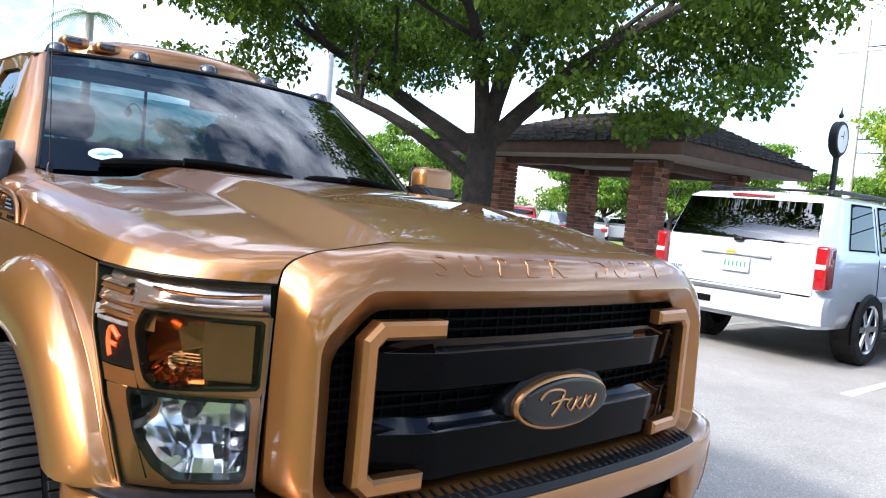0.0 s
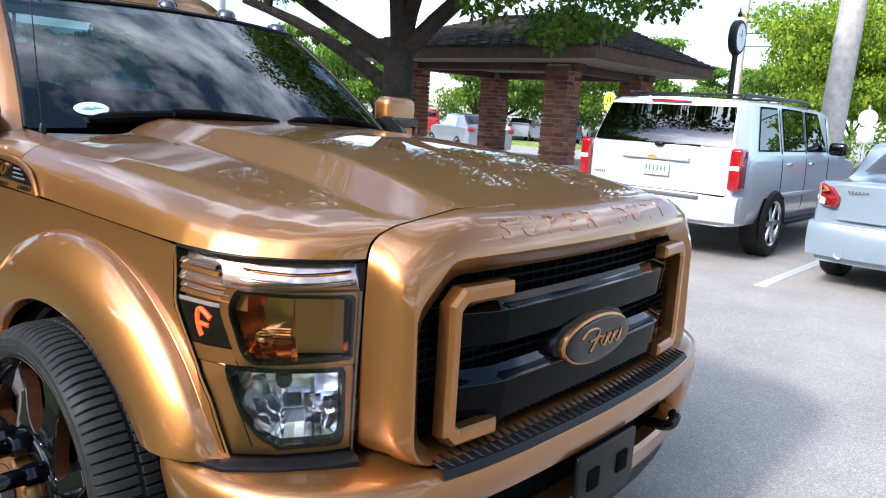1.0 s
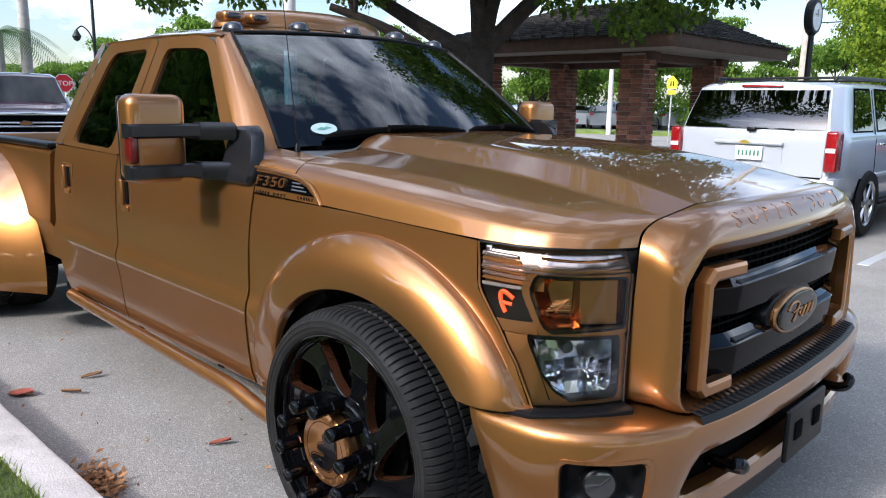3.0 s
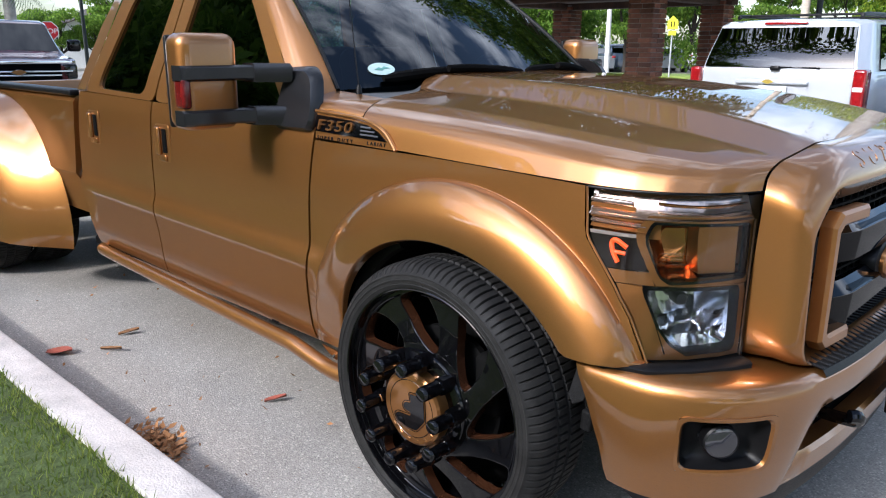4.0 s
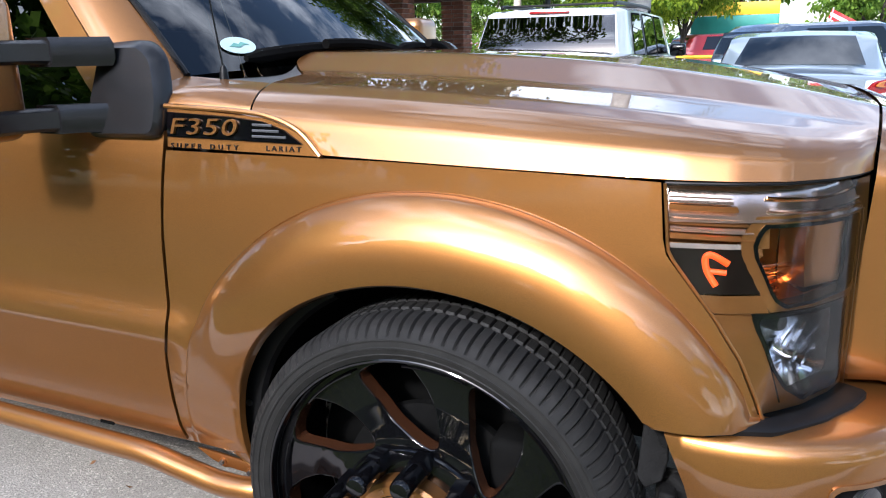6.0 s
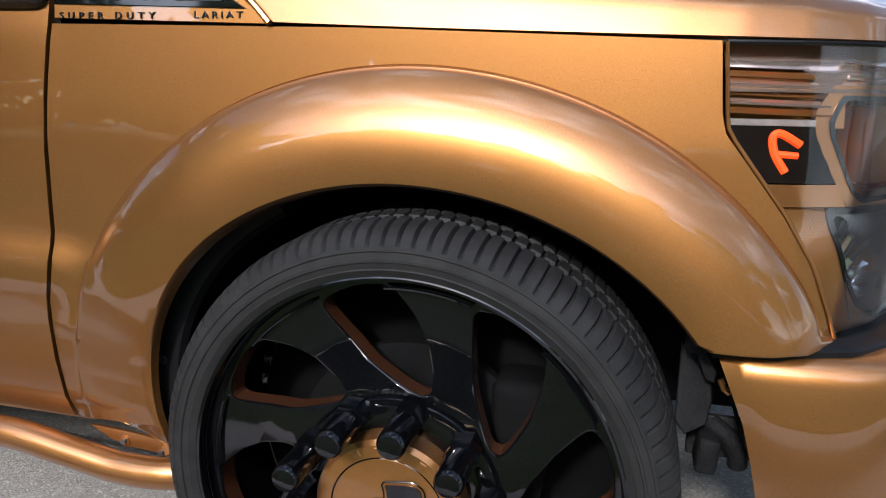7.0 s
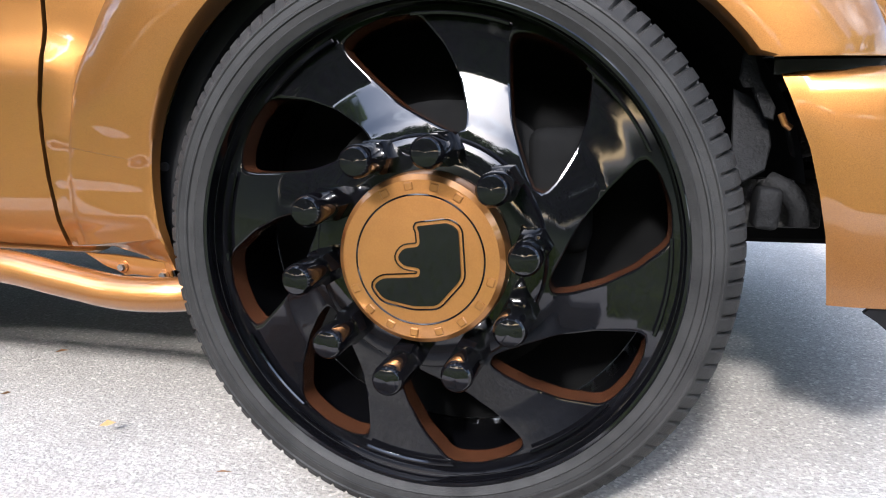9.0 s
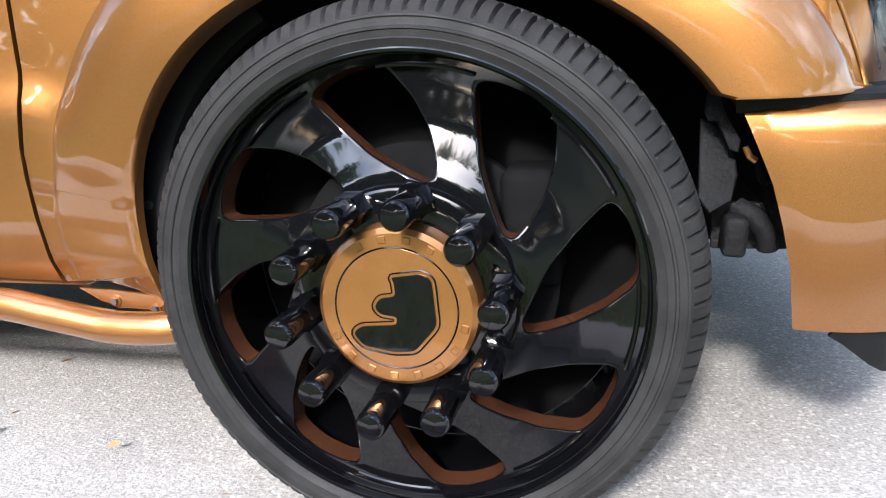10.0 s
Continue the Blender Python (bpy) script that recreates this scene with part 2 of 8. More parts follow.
OAK_LEAF = leaf_material("oak_leaf", (0.022, 0.052, 0.007), (0.105, 0.165, 0.018))
FAR_LEAF = leaf_material("far_leaf", (0.05, 0.11, 0.014), (0.16, 0.25, 0.035))
PALM_LEAF = leaf_material("palm_leaf", (0.04, 0.08, 0.03), (0.08, 0.13, 0.05))
GRASS = leaf_material("grass_blades", (0.08, 0.13, 0.02), (0.17, 0.2, 0.05))


# ---- mesh helpers ----
def smoothstep(a, b, x):
    t = min(1.0, max(0.0, (x - a) / (b - a)))
    return t * t * (3 - 2 * t)


def lerp(a, b, t):
    return a + (b - a) * t


def interp(x, xs, ys):
    return float(np.interp(x, xs, ys))


def part(name, bm, mat, parent=None, label="", sharp=32, solid=0.0, out=None, offset=-1.0):
    """Links a bmesh, or (vertices, faces), as one mesh object under its parent."""
    me = bpy.data.meshes.new(name)
    if isinstance(bm, tuple):
        me.from_pydata([tuple(v) for v in bm[0]], [], bm[1])
    else:
        bm.to_mesh(me)
        bm.free()
    if out is not None:
        s = sum((p.normal.dot(Vector(out)) * p.area for p in me.polygons), 0.0)
        if s < 0:
            me.flip_normals()
    me.update()
    for p in me.polygons:
        p.use_smooth = True
    me.set_sharp_from_angle(angle=radians(sharp))
    if solid:
        used = {}
        for p in me.polygons:
            for k in p.edge_keys:
                used[k] = used.get(k, 0) + 1
        for e in me.edges:
            if used[e.key] == 1:
                e.use_edge_sharp = True
    me.materials.append(mat)
    ob = new(name, me)
    if parent is not None:
        ob.parent = parent
    if solid:
        md = ob.modifiers.new("thickness", "SOLIDIFY")
        md.thickness, md.offset = solid, offset
    if label:
        tagged(ob, label)
    return ob


def thing(name, label, category, group="", kind="", at=(0, 0, 0), turn=0.0):
    ob = new(name)
    ob.empty_display_size = 0.2
    ob.matrix_world = pose(*at, 0, 0, turn)
    return tagged(ob, label, category, group, kind)


def grid(fn, nu, nv):
    vs = [fn(i / nu, j / nv) for i in range(nu + 1) for j in range(nv + 1)]
    fs = [(i * (nv + 1) + j, (i + 1) * (nv + 1) + j, (i + 1) * (nv + 1) + j + 1, i * (nv + 1) + j + 1) for i in range(nu) for j in range(nv)]
    return vs, fs


def loft(lines):
    n = len(lines[0])
    vs = [p for line in lines for p in line]
    fs = [(i * n + j, (i + 1) * n + j, (i + 1) * n + j + 1, i * n + j + 1) for i in range(len(lines) - 1) for j in range(n - 1)]
    return vs, fs


def ring_loft(rings, cap=False):
    """Closed rings, lofted one to the next."""
    n = len(rings[0])
    vs = [p for r in rings for p in r]
    fs = [(i * n + j, i * n + (j + 1) % n, (i + 1) * n + (j + 1) % n, (i + 1) * n + j) for i in range(len(rings) - 1) for j in range(n)]
    if cap:
        fs.append(tuple(range(n)))
        fs.append(tuple(range(len(vs) - 1, len(vs) - 1 - n, -1)))
    return vs, fs


def join(*meshes):
    vs, fs = [], []
    for v, f in meshes:
        k = len(vs)
        vs += list(v)
        fs += [tuple(i + k for i in q) for q in f]
    return vs, fs


def box(cx, cy, cz, sx, sy, sz, bevel=0.006, seg=2, m=None):
    bm = bmesh.new()
    bmesh.ops.create_cube(bm, size=1.0)
    bmesh.ops.scale(bm, vec=(sx, sy, sz), verts=bm.verts)
    if bevel:
        bmesh.ops.bevel(bm, geom=list(bm.edges), offset=min(bevel, 0.45 * min(sx, sy, sz)), segments=seg, profile=0.5, affect="EDGES")
    if m is not None:
        bmesh.ops.transform(bm, matrix=m, verts=bm.verts)
    bmesh.ops.translate(bm, vec=(cx, cy, cz), verts=bm.verts)
    return bm


def as_lists(bm):
    bm.verts.index_update()
    r = [tuple(v.co) for v in bm.verts], [tuple(v.index for v in f.verts) for f in bm.faces]
    bm.free()
    return r


def tube(points, radii, seg=10, cap=True):
    pts = [Vector(p) for p in points]
    rings, side = [], None
    for i, p in enumerate(pts):
        d = (pts[min(i + 1, len(pts) - 1)] - pts[max(i - 1, 0)]).normalized()
        if side is None:
            side = d.orthogonal().normalized()
        side = (side - d * side.dot(d)).normalized()
        up = d.cross(side)
        r = radii[i] if isinstance(radii, (list, tuple)) else radii
        rings.append([tuple(p + side * (r * math.cos(a)) + up * (r * math.sin(a))) for a in (2 * math.pi * k / seg for k in range(seg))])
    return ring_loft(rings, cap)


def smooth_line(pts, n):
    """A Catmull-Rom line through the points, with n steps between each two."""
    P = [Vector(p) for p in pts]
    out = []
    for i in range(len(P) - 1):
        a, b, c, d = P[max(i - 1, 0)], P[i], P[i + 1], P[min(i + 2, len(P) - 1)]
        for k in range(n):
            t = k / n
            out.append(0.5 * ((2 * b) + (c - a) * t + (2 * a - 5 * b + 4 * c - d) * t * t + (3 * b - a - 3 * c + d) * t ** 3))
    return out + [P[-1]]


def lathe(profile, seg, cx=0.0, cz=0.0, wobble=None):
    """Turns (radius, y) pairs about the line x = cx, z = cz."""
    rings = []
    for k, (r, y) in enumerate(profile):
        ring = []
        for s in range(seg):
            a = 2 * math.pi * s / seg
            rr, yy = wobble(k, s, r, y) if wobble else (r, y)
            ring.append((cx + rr * math.cos(a), yy, cz + rr * math.sin(a)))
        rings.append(ring)
    return ring_loft(rings)


def resample(poly, n, closed=True):
    P = [Vector(p) for p in poly]
    if closed:
        P.append(P[0])
    L = [0.0]
    for a, b in zip(P, P[1:]):
        L.append(L[-1] + (b - a).length)
    out = []
    for k in range(n):
        s = L[-1] * k / (n if closed else n - 1)
        i = max(0, min(len(P) - 2, int(np.searchsorted(L, s, side="right")) - 1))
        t = (s - L[i]) / max(1e-9, L[i + 1] - L[i])
        out.append(P[i].lerp(P[i + 1], t))
    return out


def round_poly(poly, r, seg=4):
    """Rounds the corners of a closed outline in the plane."""
    out, n = [], len(poly)
    for i in range(n):
        p, a, b = Vector(poly[i]), Vector(poly[i - 1]), Vector(poly[(i + 1) % n])
        da, db = (a - p), (b - p)
        k = min(r, 0.45 * da.length, 0.45 * db.length)
        s, e = p + da.normalized() * k, p + db.normalized() * k
        for j in range(seg + 1):
            t = j / seg
            out.append((1 - t) ** 2 * s + 2 * t * (1 - t) * p + t * t * e)
    return out


def slab(outline, to3, depth, inset=0.004):
    """A plate of that outline (2D), laid in space by to3(u, v, w), with a chamfered front."""
    c = sum((Vector(p) for p in outline), Vector((0, 0))) / len(outline)
    inner = [Vector(p) + (c - Vector(p)).normalized() * inset for p in outline]
    rings = [[to3(*p, 0.0) for p in outline], [to3(*p, depth - inset) for p in outline], [to3(*p, depth) for p in inner]]
    return ring_loft(rings, True)


def mirrored(mesh):
    v, f = mesh
    return [(p[0], -p[1], p[2]) for p in v], [tuple(reversed(q)) for q in f]


def lettering(text, size, depth, to3, mat, name, parent, spacing=1.0):
    """Raised letters in the built-in font, laid in space by to3(u, v, w)."""
    cu = bpy.data.curves.new(name, "FONT")
    cu.body, cu.size, cu.extrude, cu.align_x, cu.space_character = text, size, depth / 2, "CENTER", spacing
    cu.resolution_u = 3
    tmp = new(name, cu)
    me = bpy.data.meshes.new_from_object(tmp.evaluated_get(bpy.context.evaluated_depsgraph_get()))
    bpy.data.objects.remove(tmp)
    for v in me.vertices:
        v.co = Vector(to3(v.co.x, v.co.y, v.co.z + depth / 2))
    me.materials.clear()
    me.materials.append(mat)
    ob = new(name, me)
    ob.parent = parent
    return ob
# ---- ground ----
def ground_sheet():
    def xyz(u, v):
        a, r = u * 2 * math.pi, (v ** 3) * 900
        return (-2 + r * math.cos(a), 4 + r * math.sin(a), 0.0)
    vs = [(-2.0, 4.0, 0.0)]
    rows = 26
    for j in range(1, rows + 1):
        for i in range(48):
            vs.append(xyz(i / 48, j / rows))
    fs = [(0, 1 + i, 1 + (i + 1) % 48) for i in range(48)]
    for j in range(rows - 1):
        for i in range(48):
            a, b = 1 + j * 48 + i, 1 + j * 48 + (i + 1) % 48
            fs.append((a, a + 48, b + 48, b))
    return vs, fs


ground = tagged(part("ground", ground_sheet(), ASPHALT, out=(0, 0, 1)), "grey weathered asphalt of the street and parking lot", "ground", kind="structure")

# kerb beside the truck, with the lawn behind it
kerb_run = 18
KERB_Y = -1.53


def kerb_section(x):
    y = KERB_Y
    return [(x, y, -0.02), (x, y + 0.004, 0.10), (x, y - 0.008, 0.118), (x, y - 0.025, 0.125), (x, y - 0.16, 0.128), (x, y - 0.17, 0.10), (x, y - 0.17, -0.02)]


kerb = thing("kerb", "pale concrete kerb with dirt stains along the lawn", "kerb", kind="structure")
for i in range(kerb_run):
    x0 = 12.0 - 3.0 * i
    lines = [kerb_section(x0 - 0.006 - 2.988 * k / 12) for k in range(13)]
    lines = [[(p[0], p[1] + 0.004 * noise.noise(Vector(p) * 6), p[2] + (0.004 * noise.noise(Vector(p) * 5) if p[2] > 0.05 else 0)) for p in q] for q in lines]
    part("kerb_stone", loft(lines), CONCRETE, kerb, out=(0, 0.5, 1))


def lawn_fn(u, v):
    x, y = lerp(12, -42, u), lerp(KERB_Y - 0.168, -30, v ** 2)
    return (x, y, 0.115 + 0.03 * noise.noise(Vector((x * 0.7, y * 0.7, 0))) * min(1, v * 6))


lawn = tagged(part("lawn", grid(lawn_fn, 90, 30), SOIL, out=(0, 0, 1)), "patchy green lawn behind the kerb", "lawn", kind="structure")


def blades(count, x0, x1, y0, y1, h0, h1, base):
    vs, fs = [], []
    for _ in range(count):
        x, y = random.uniform(x0, x1), y0 - (y0 - y1) * random.random() ** 1.6
        a, h, w = random.uniform(0, 6.28), random.uniform(h0, h1), random.uniform(0.002, 0.004)
        dx, dy = math.cos(a), math.sin(a)
        lx, ly = random.uniform(-0.6, 0.6) * h, random.uniform(-0.6, 0.6) * h
        k = len(vs)
        vs += [(x - dx * w, y - dy * w, base), (x + dx * w, y + dy * w, base), (x + lx * 0.4 + dx * w * 0.7, y + ly * 0.4 + dy * w * 0.7, base + h * 0.6),
               (x + lx * 0.4 - dx * w * 0.7, y + ly * 0.4 - dy * w * 0.7, base + h * 0.6), (x + lx, y + ly, base + h)]
        fs += [(k, k + 1, k + 2, k + 3), (k + 3, k + 2, k + 4)]
    return vs, fs


tagged(part("grass", blades(30000, 1.0, -7.0, KERB_Y - 0.165, -3.2, 0.02, 0.06, 0.10), GRASS), "short green grass blades along the kerb", "grass", kind="stuff")

# ---- the truck ----
truck = thing("pickup_truck", "bronze metallic crew cab dually pickup truck parked by the kerb", "pickup truck")
SIDES = (-1, 1)


SIDE_Z = np.linspace(0.30, 1.80, 301)
SIDE_T = np.interp(SIDE_Z, [0.34, 0.42, 0.60, 0.665, 0.70, 0.74, 0.95, 1.10, 1.16, 1.30, 1.72], [0.93, 0.955, 0.972, 0.986, 0.987, 0.970, 0.969, 0.957, 0.945, 0.895, 0.715])
SIDE_T[3:-3] = np.convolve(SIDE_T, np.ones(7) / 7, "valid")


def side_y(z):
    """Half width of the body's side at a height."""
    return float(np.interp(z, SIDE_Z, SIDE_T))


# plan of the front corner: from the fender's side round to the grille shell
CORNER = [(0.36, 0.958), (0.46, 0.955), (0.55, 0.940), (0.63, 0.908), (0.70, 0.850), (0.75, 0.780), (0.775, 0.722)]
CORNER_X, CORNER_Y = [p[0] for p in CORNER], [p[1] for p in CORNER]


def hood_half(x):
    return interp(x, [-0.7] + CORNER_X, [0.95] + CORNER_Y)


EDGE_FIT = np.polyfit([-0.45, -0.25, 0.43, 0.775], [1.128, 1.122, 1.104, 1.10], 2)
TOP_FIT = np.polyfit([-0.62, -0.4, -0.1, 0.2, 0.45, 0.62, 0.72, 0.80], [1.330, 1.328, 1.316, 1.296, 1.266, 1.238, 1.217, 1.197], 3)


def hood_edge_z(x):
    return float(np.polyval(EDGE_FIT, min(x, 0.80)))


def hood_top_z(x):
    return float(np.polyval(TOP_FIT, min(x, 0.82)))


def section_table(us, hs):
    """A softly rounded height table over 0..1."""
    t = np.interp(np.linspace(0, 1, 241), us, hs)
    pad = np.concatenate([np.full(6, t[0]), t, 2 * t[-1] - t[-2:-8:-1]])
    t2 = np.convolve(np.convolve(pad, np.ones(5) / 5, "same"), np.ones(3) / 3, "same")[6:-6]
    t2[-10:] = t[-10:]
    return t2


# the section across the hood, half of it: flat dome, crisp edge, slope, lower wing, rolled shoulder
REAR_H = [1, 0.995, 0.985, 0.975, 0.745, 0.735, 0.66, 0.58, 0.47, 0.33, 0]
NOSE_H = [1, 0.99, 0.975, 0.965, 0.665, 0.655, 0.56, 0.47, 0.36, 0.24, 0]


@functools.lru_cache(maxsize=None)
def hood_section(step):
    x = step / 200
    k = min(1.0, max(0.0, (x + 0.50) / 1.30))
    w = hood_half(min(x, 0.775))
    dome = lerp(0.395, 0.475, k) - 0.02 * math.sin(math.pi * k)
    foot = lerp(0.545, 0.640, k) - 0.02 * math.sin(math.pi * k)
    r = min(1.0, (w - foot) / 0.26)
    ys = [0, dome * 0.5, dome - 0.03, dome, foot, foot + 0.03 * r, w - 0.150 * r, w - 0.085 * r, w - 0.043 * r, w - 0.019 * r, w]
    return section_table([y / w for y in ys], [lerp(p, q, k) for p, q in zip(REAR_H, NOSE_H)])


def hood_z(x, y):
    w, e, b = hood_half(x), hood_edge_z(x), hood_top_z(x)
    q = min(1.0, abs(y) / w) * 240
    f = x * 200
    i = math.floor(f)
    h = lerp(float(np.interp(q, np.arange(241), hood_section(i))), float(np.interp(q, np.arange(241), hood_section(i + 1))), f - i)
    return e + (b - e) * h


def hood_back(y):
    return -0.43 - 0.09 * (1 - min(1, abs(y) / 0.95) ** 3) - 0.11 * smoothstep(0.64, 0.44, abs(y))


def hood_front(y):
    return 0.775 + 0.045 * (1 - min(1, abs(y) / 0.72) ** 2)


def hood_fn(u, v):
    s = 2 * v - 1
    x_mid = lerp(-0.6, 0.80, u)
    # across: finer near the rounded shoulders
    q = math.copysign(1 - (1 - abs(s)) ** 1.3, s)
    y = q * hood_half(lerp(-0.43, 0.775, u))
    x = lerp(hood_back(y), hood_front(y), u)
    y = q * hood_half(min(x, 0.775))
    return (x, y, hood_z(x, y))


part("hood", grid(hood_fn, 90, 220), PAINT, truck, "bronze hood with a raised centre", solid=0.012, out=(0, 0, 1), sharp=50)

# ---- grille shell ----
SHELL_BACK = 0.783


def shell_ring(d, half, top, bot, cut, x_side, x_mid, soft=0.0):
    """One outline of the grille shell: an octagon-like ring, bowed forward in the middle."""
    cy = cut + soft
    mid = [(cy * 0.36, cut * (0.5 - 1.4 * soft))] if soft else []
    pts = [(-half, bot + cut * 0.4), (-half, top - cut), *[(-half + a, top - b) for a, b in mid], (-half + cy, top), (half - cy, top), *[(half - a, top - b) for a, b in mid], (half, top - cut), (half, bot + cut * 0.4), (half - cut * 0.4, bot), (-half + cut * 0.4, bot)]
    pts = resample([Vector((p[0], p[1], 0)) for p in round_poly([Vector(p) for p in pts], 0.026, 5)], 160)
    out = []
    for p in pts:
        k = 1 - (abs(p.x) / half) ** 2
        out.append((lerp(x_side, x_mid, max(0, k)) + d - 0.03 * (p.y - 0.85), p.x, p.y))
    return out


def by_angle(pts, angles):
    """A closed convex ring (x, y, z), sampled in the given directions from the grille's middle."""
    n = len(pts)
    dense = [Vector(pts[i]).lerp(Vector(pts[(i + 1) % n]), t) for i in range(n) for t in (0, 0.25, 0.5, 0.75)]
    dense.sort(key=lambda p: math.atan2(p.z - 0.88, p.y))
    th = [math.atan2(p.z - 0.88, p.y) for p in dense]
    th = [th[-1] - 2 * math.pi] + th + [th[0] + 2 * math.pi]
    dense = [dense[-1]] + dense + [dense[0]]
    return [tuple(float(np.interp(a, th, [p[c] for p in dense])) for c in range(3)) for a in angles]


def shell():
    half = [Vector((0.76, -0.66, 0.668)), Vector((0.76, -0.70, 0.672)), Vector((0.762, -0.722, 0.70))]
    half += [Vector((lerp(0.762, 0.781, t), -0.7215, lerp(0.70, 1.088, t))) for t in np.linspace(0.1, 1, 16)]
    back = half + [Vector((hood_front(y) + 0.006, y, hood_z(min(hood_front(y), 0.80), y) - 0.001)) for y in np.linspace(-0.715, 0.715, 120)]
    back += [Vector((p.x, -p.y, p.z)) for p in reversed(half)]
    first = shell_ring(-0.070, 0.7205, 1.192, 0.668, 0.100, 0.895, 0.925, 0.13)
    angles = sorted(math.atan2(p[2] - 0.88, p[1]) for p in resample([Vector(p) for p in first], 260))
    rings = [back, first,
             shell_ring(-0.040, 0.718, 1.180, 0.665, 0.100, 0.895, 0.930, 0.10),
             shell_ring(-0.018, 0.711, 1.160, 0.663, 0.100, 0.895, 0.932, 0.07),
             shell_ring(-0.004, 0.700, 1.134, 0.662, 0.10, 0.895, 0.932, 0.035),
             shell_ring(0.003, 0.693, 1.116, 0.662, 0.10, 0.895, 0.932),
             shell_ring(0.005, 0.686, 1.104, 0.663, 0.10, 0.895, 0.932),
             shell_ring(-0.030, 0.640, 1.060, 0.676, 0.090, 0.895, 0.932),
             shell_ring(-0.075, 0.634, 1.054, 0.680, 0.088, 0.895, 0.932)]
    return ring_loft([by_angle(q, angles) for q in rings])


grille_shell = part("grille_shell", shell(), PAINT, truck, "bronze grille surround with embossed letters", sharp=28)


def shell_top(u, v, w):
    """Where the embossed lettering lies on the upper lip."""
    k = 1 - (abs(u) / 0.7) ** 2
    x, z = interp(v, [0, 0.030, 0.061, 0.098], [0.919, 0.904, 0.880, 0.845]), interp(v, [0, 0.030, 0.061, 0.098], [1.134, 1.160, 1.180, 1.192])
    return (x - 0.037 * (1 - k) + w * 0.70, u, z + w * 0.71)


for k, ch in enumerate("SUPER DUTY"):
    if ch != " ":
        lettering(ch, 0.078, 0.0062, lambda u, v, w, k=k: shell_top(u * 1.3 - 0.405 + k * 0.09, v, w - 0.0038), PAINT, "embossed_letter", grille_shell)

grille = part("grille", grid(lambda u, v: (lerp(0.825, 0.865, 1 - (2 * u - 1) ** 2), lerp(-0.64, 0.64, u), lerp(0.66, 1.07, v)), 30, 8), DARK, truck, "black grille insert", solid=0.01, out=(1, 0, 0))


BAR_BLACK = material("grille_bar_black", (0.0015, 0.0015, 0.002), 0.035, 0.0, 0.0, spec=0.06, noise_scale=8, vary=0.2)
GRILLE_MESH = material("grille_mesh", (0.002, 0.002, 0.002), 0.6, spec=0.05, noise_scale=30, vary=0.2)


def grille_x(y):
    return lerp(0.850, 0.895, 1 - min(1, abs(y) / 0.64) ** 2)


for k in range(17):
    z = 0.69 + k * 0.023
    part("grille_slat", ring_loft([[(grille_x(y) - 0.02 + dx, y, z + dz) for dx, dz in ((0, -0.005), (0.012, -0.003), (0.012, 0.003), (0, 0.005))] for y in np.linspace(-0.63, 0.63, 17)]), GRILLE_MESH, grille)
for k in range(25):
    y = -0.60 + k * 0.05
    part("grille_rib", box(grille_x(y) - 0.016, y, 0.87, 0.012, 0.005, 0.38, 0.001, 1), GRILLE_MESH, grille)


def grille_bar(z0, z1):
    """A thick gloss bar: flat in the middle, its ends angled back."""
    rings = []
    for y in (-0.585, -0.58, -0.40, -0.39, -0.2, 0, 0.2, 0.39, 0.40, 0.58, 0.585):
        a = abs(y)
        f = 0.905 + 0.022 * (1 - (a / 0.6) ** 2) - (0.05 * smoothstep(0.39, 0.6, a))
        h = 0.0 if a < 0.582 else 0.006
        rings.append([(f - 0.05, y, z0 + h), (f - 0.012, y, z0 + h), (f - 0.004, y, z0 + 0.006 + h), (f + 0.004, y, lerp(z0, z1, 0.80)), (f - 0.002, y, lerp(z0, z1, 0.86)), (f - 0.03, y, z1 - h), (f - 0.05, y, z1 - h)])
    return ring_loft(rings, True)


part("grille_bar", grille_bar(0.885, 0.995), BAR_BLACK, grille, "gloss black upper grille bar", sharp=25)
part("grille_bar", grille_bar(0.690, 0.830), BAR_BLACK, grille, "gloss black lower grille bar", sharp=25)
for z0, z1 in ((0.885, 0.995), (0.690, 0.830)):
    edge_rings = []
    for y in np.linspace(-0.57, 0.57, 40):
        a = abs(y)
        f = 0.905 + 0.022 * (1 - (a / 0.6) ** 2) - 0.05 * smoothstep(0.39, 0.6, a)
        zt = lerp(z0, z1, 0.80)
        edge_rings.append([(f + 0.0045, y, zt - 0.002), (f + 0.0050, y, zt), (f - 0.028, y, z1 + 0.0015), (f - 0.036, y, z1 + 0.001)])
    part("bar_edge", loft(edge_rings), BLACK_GLOSS, grille, "shining bevelled bar edge", sharp=25)


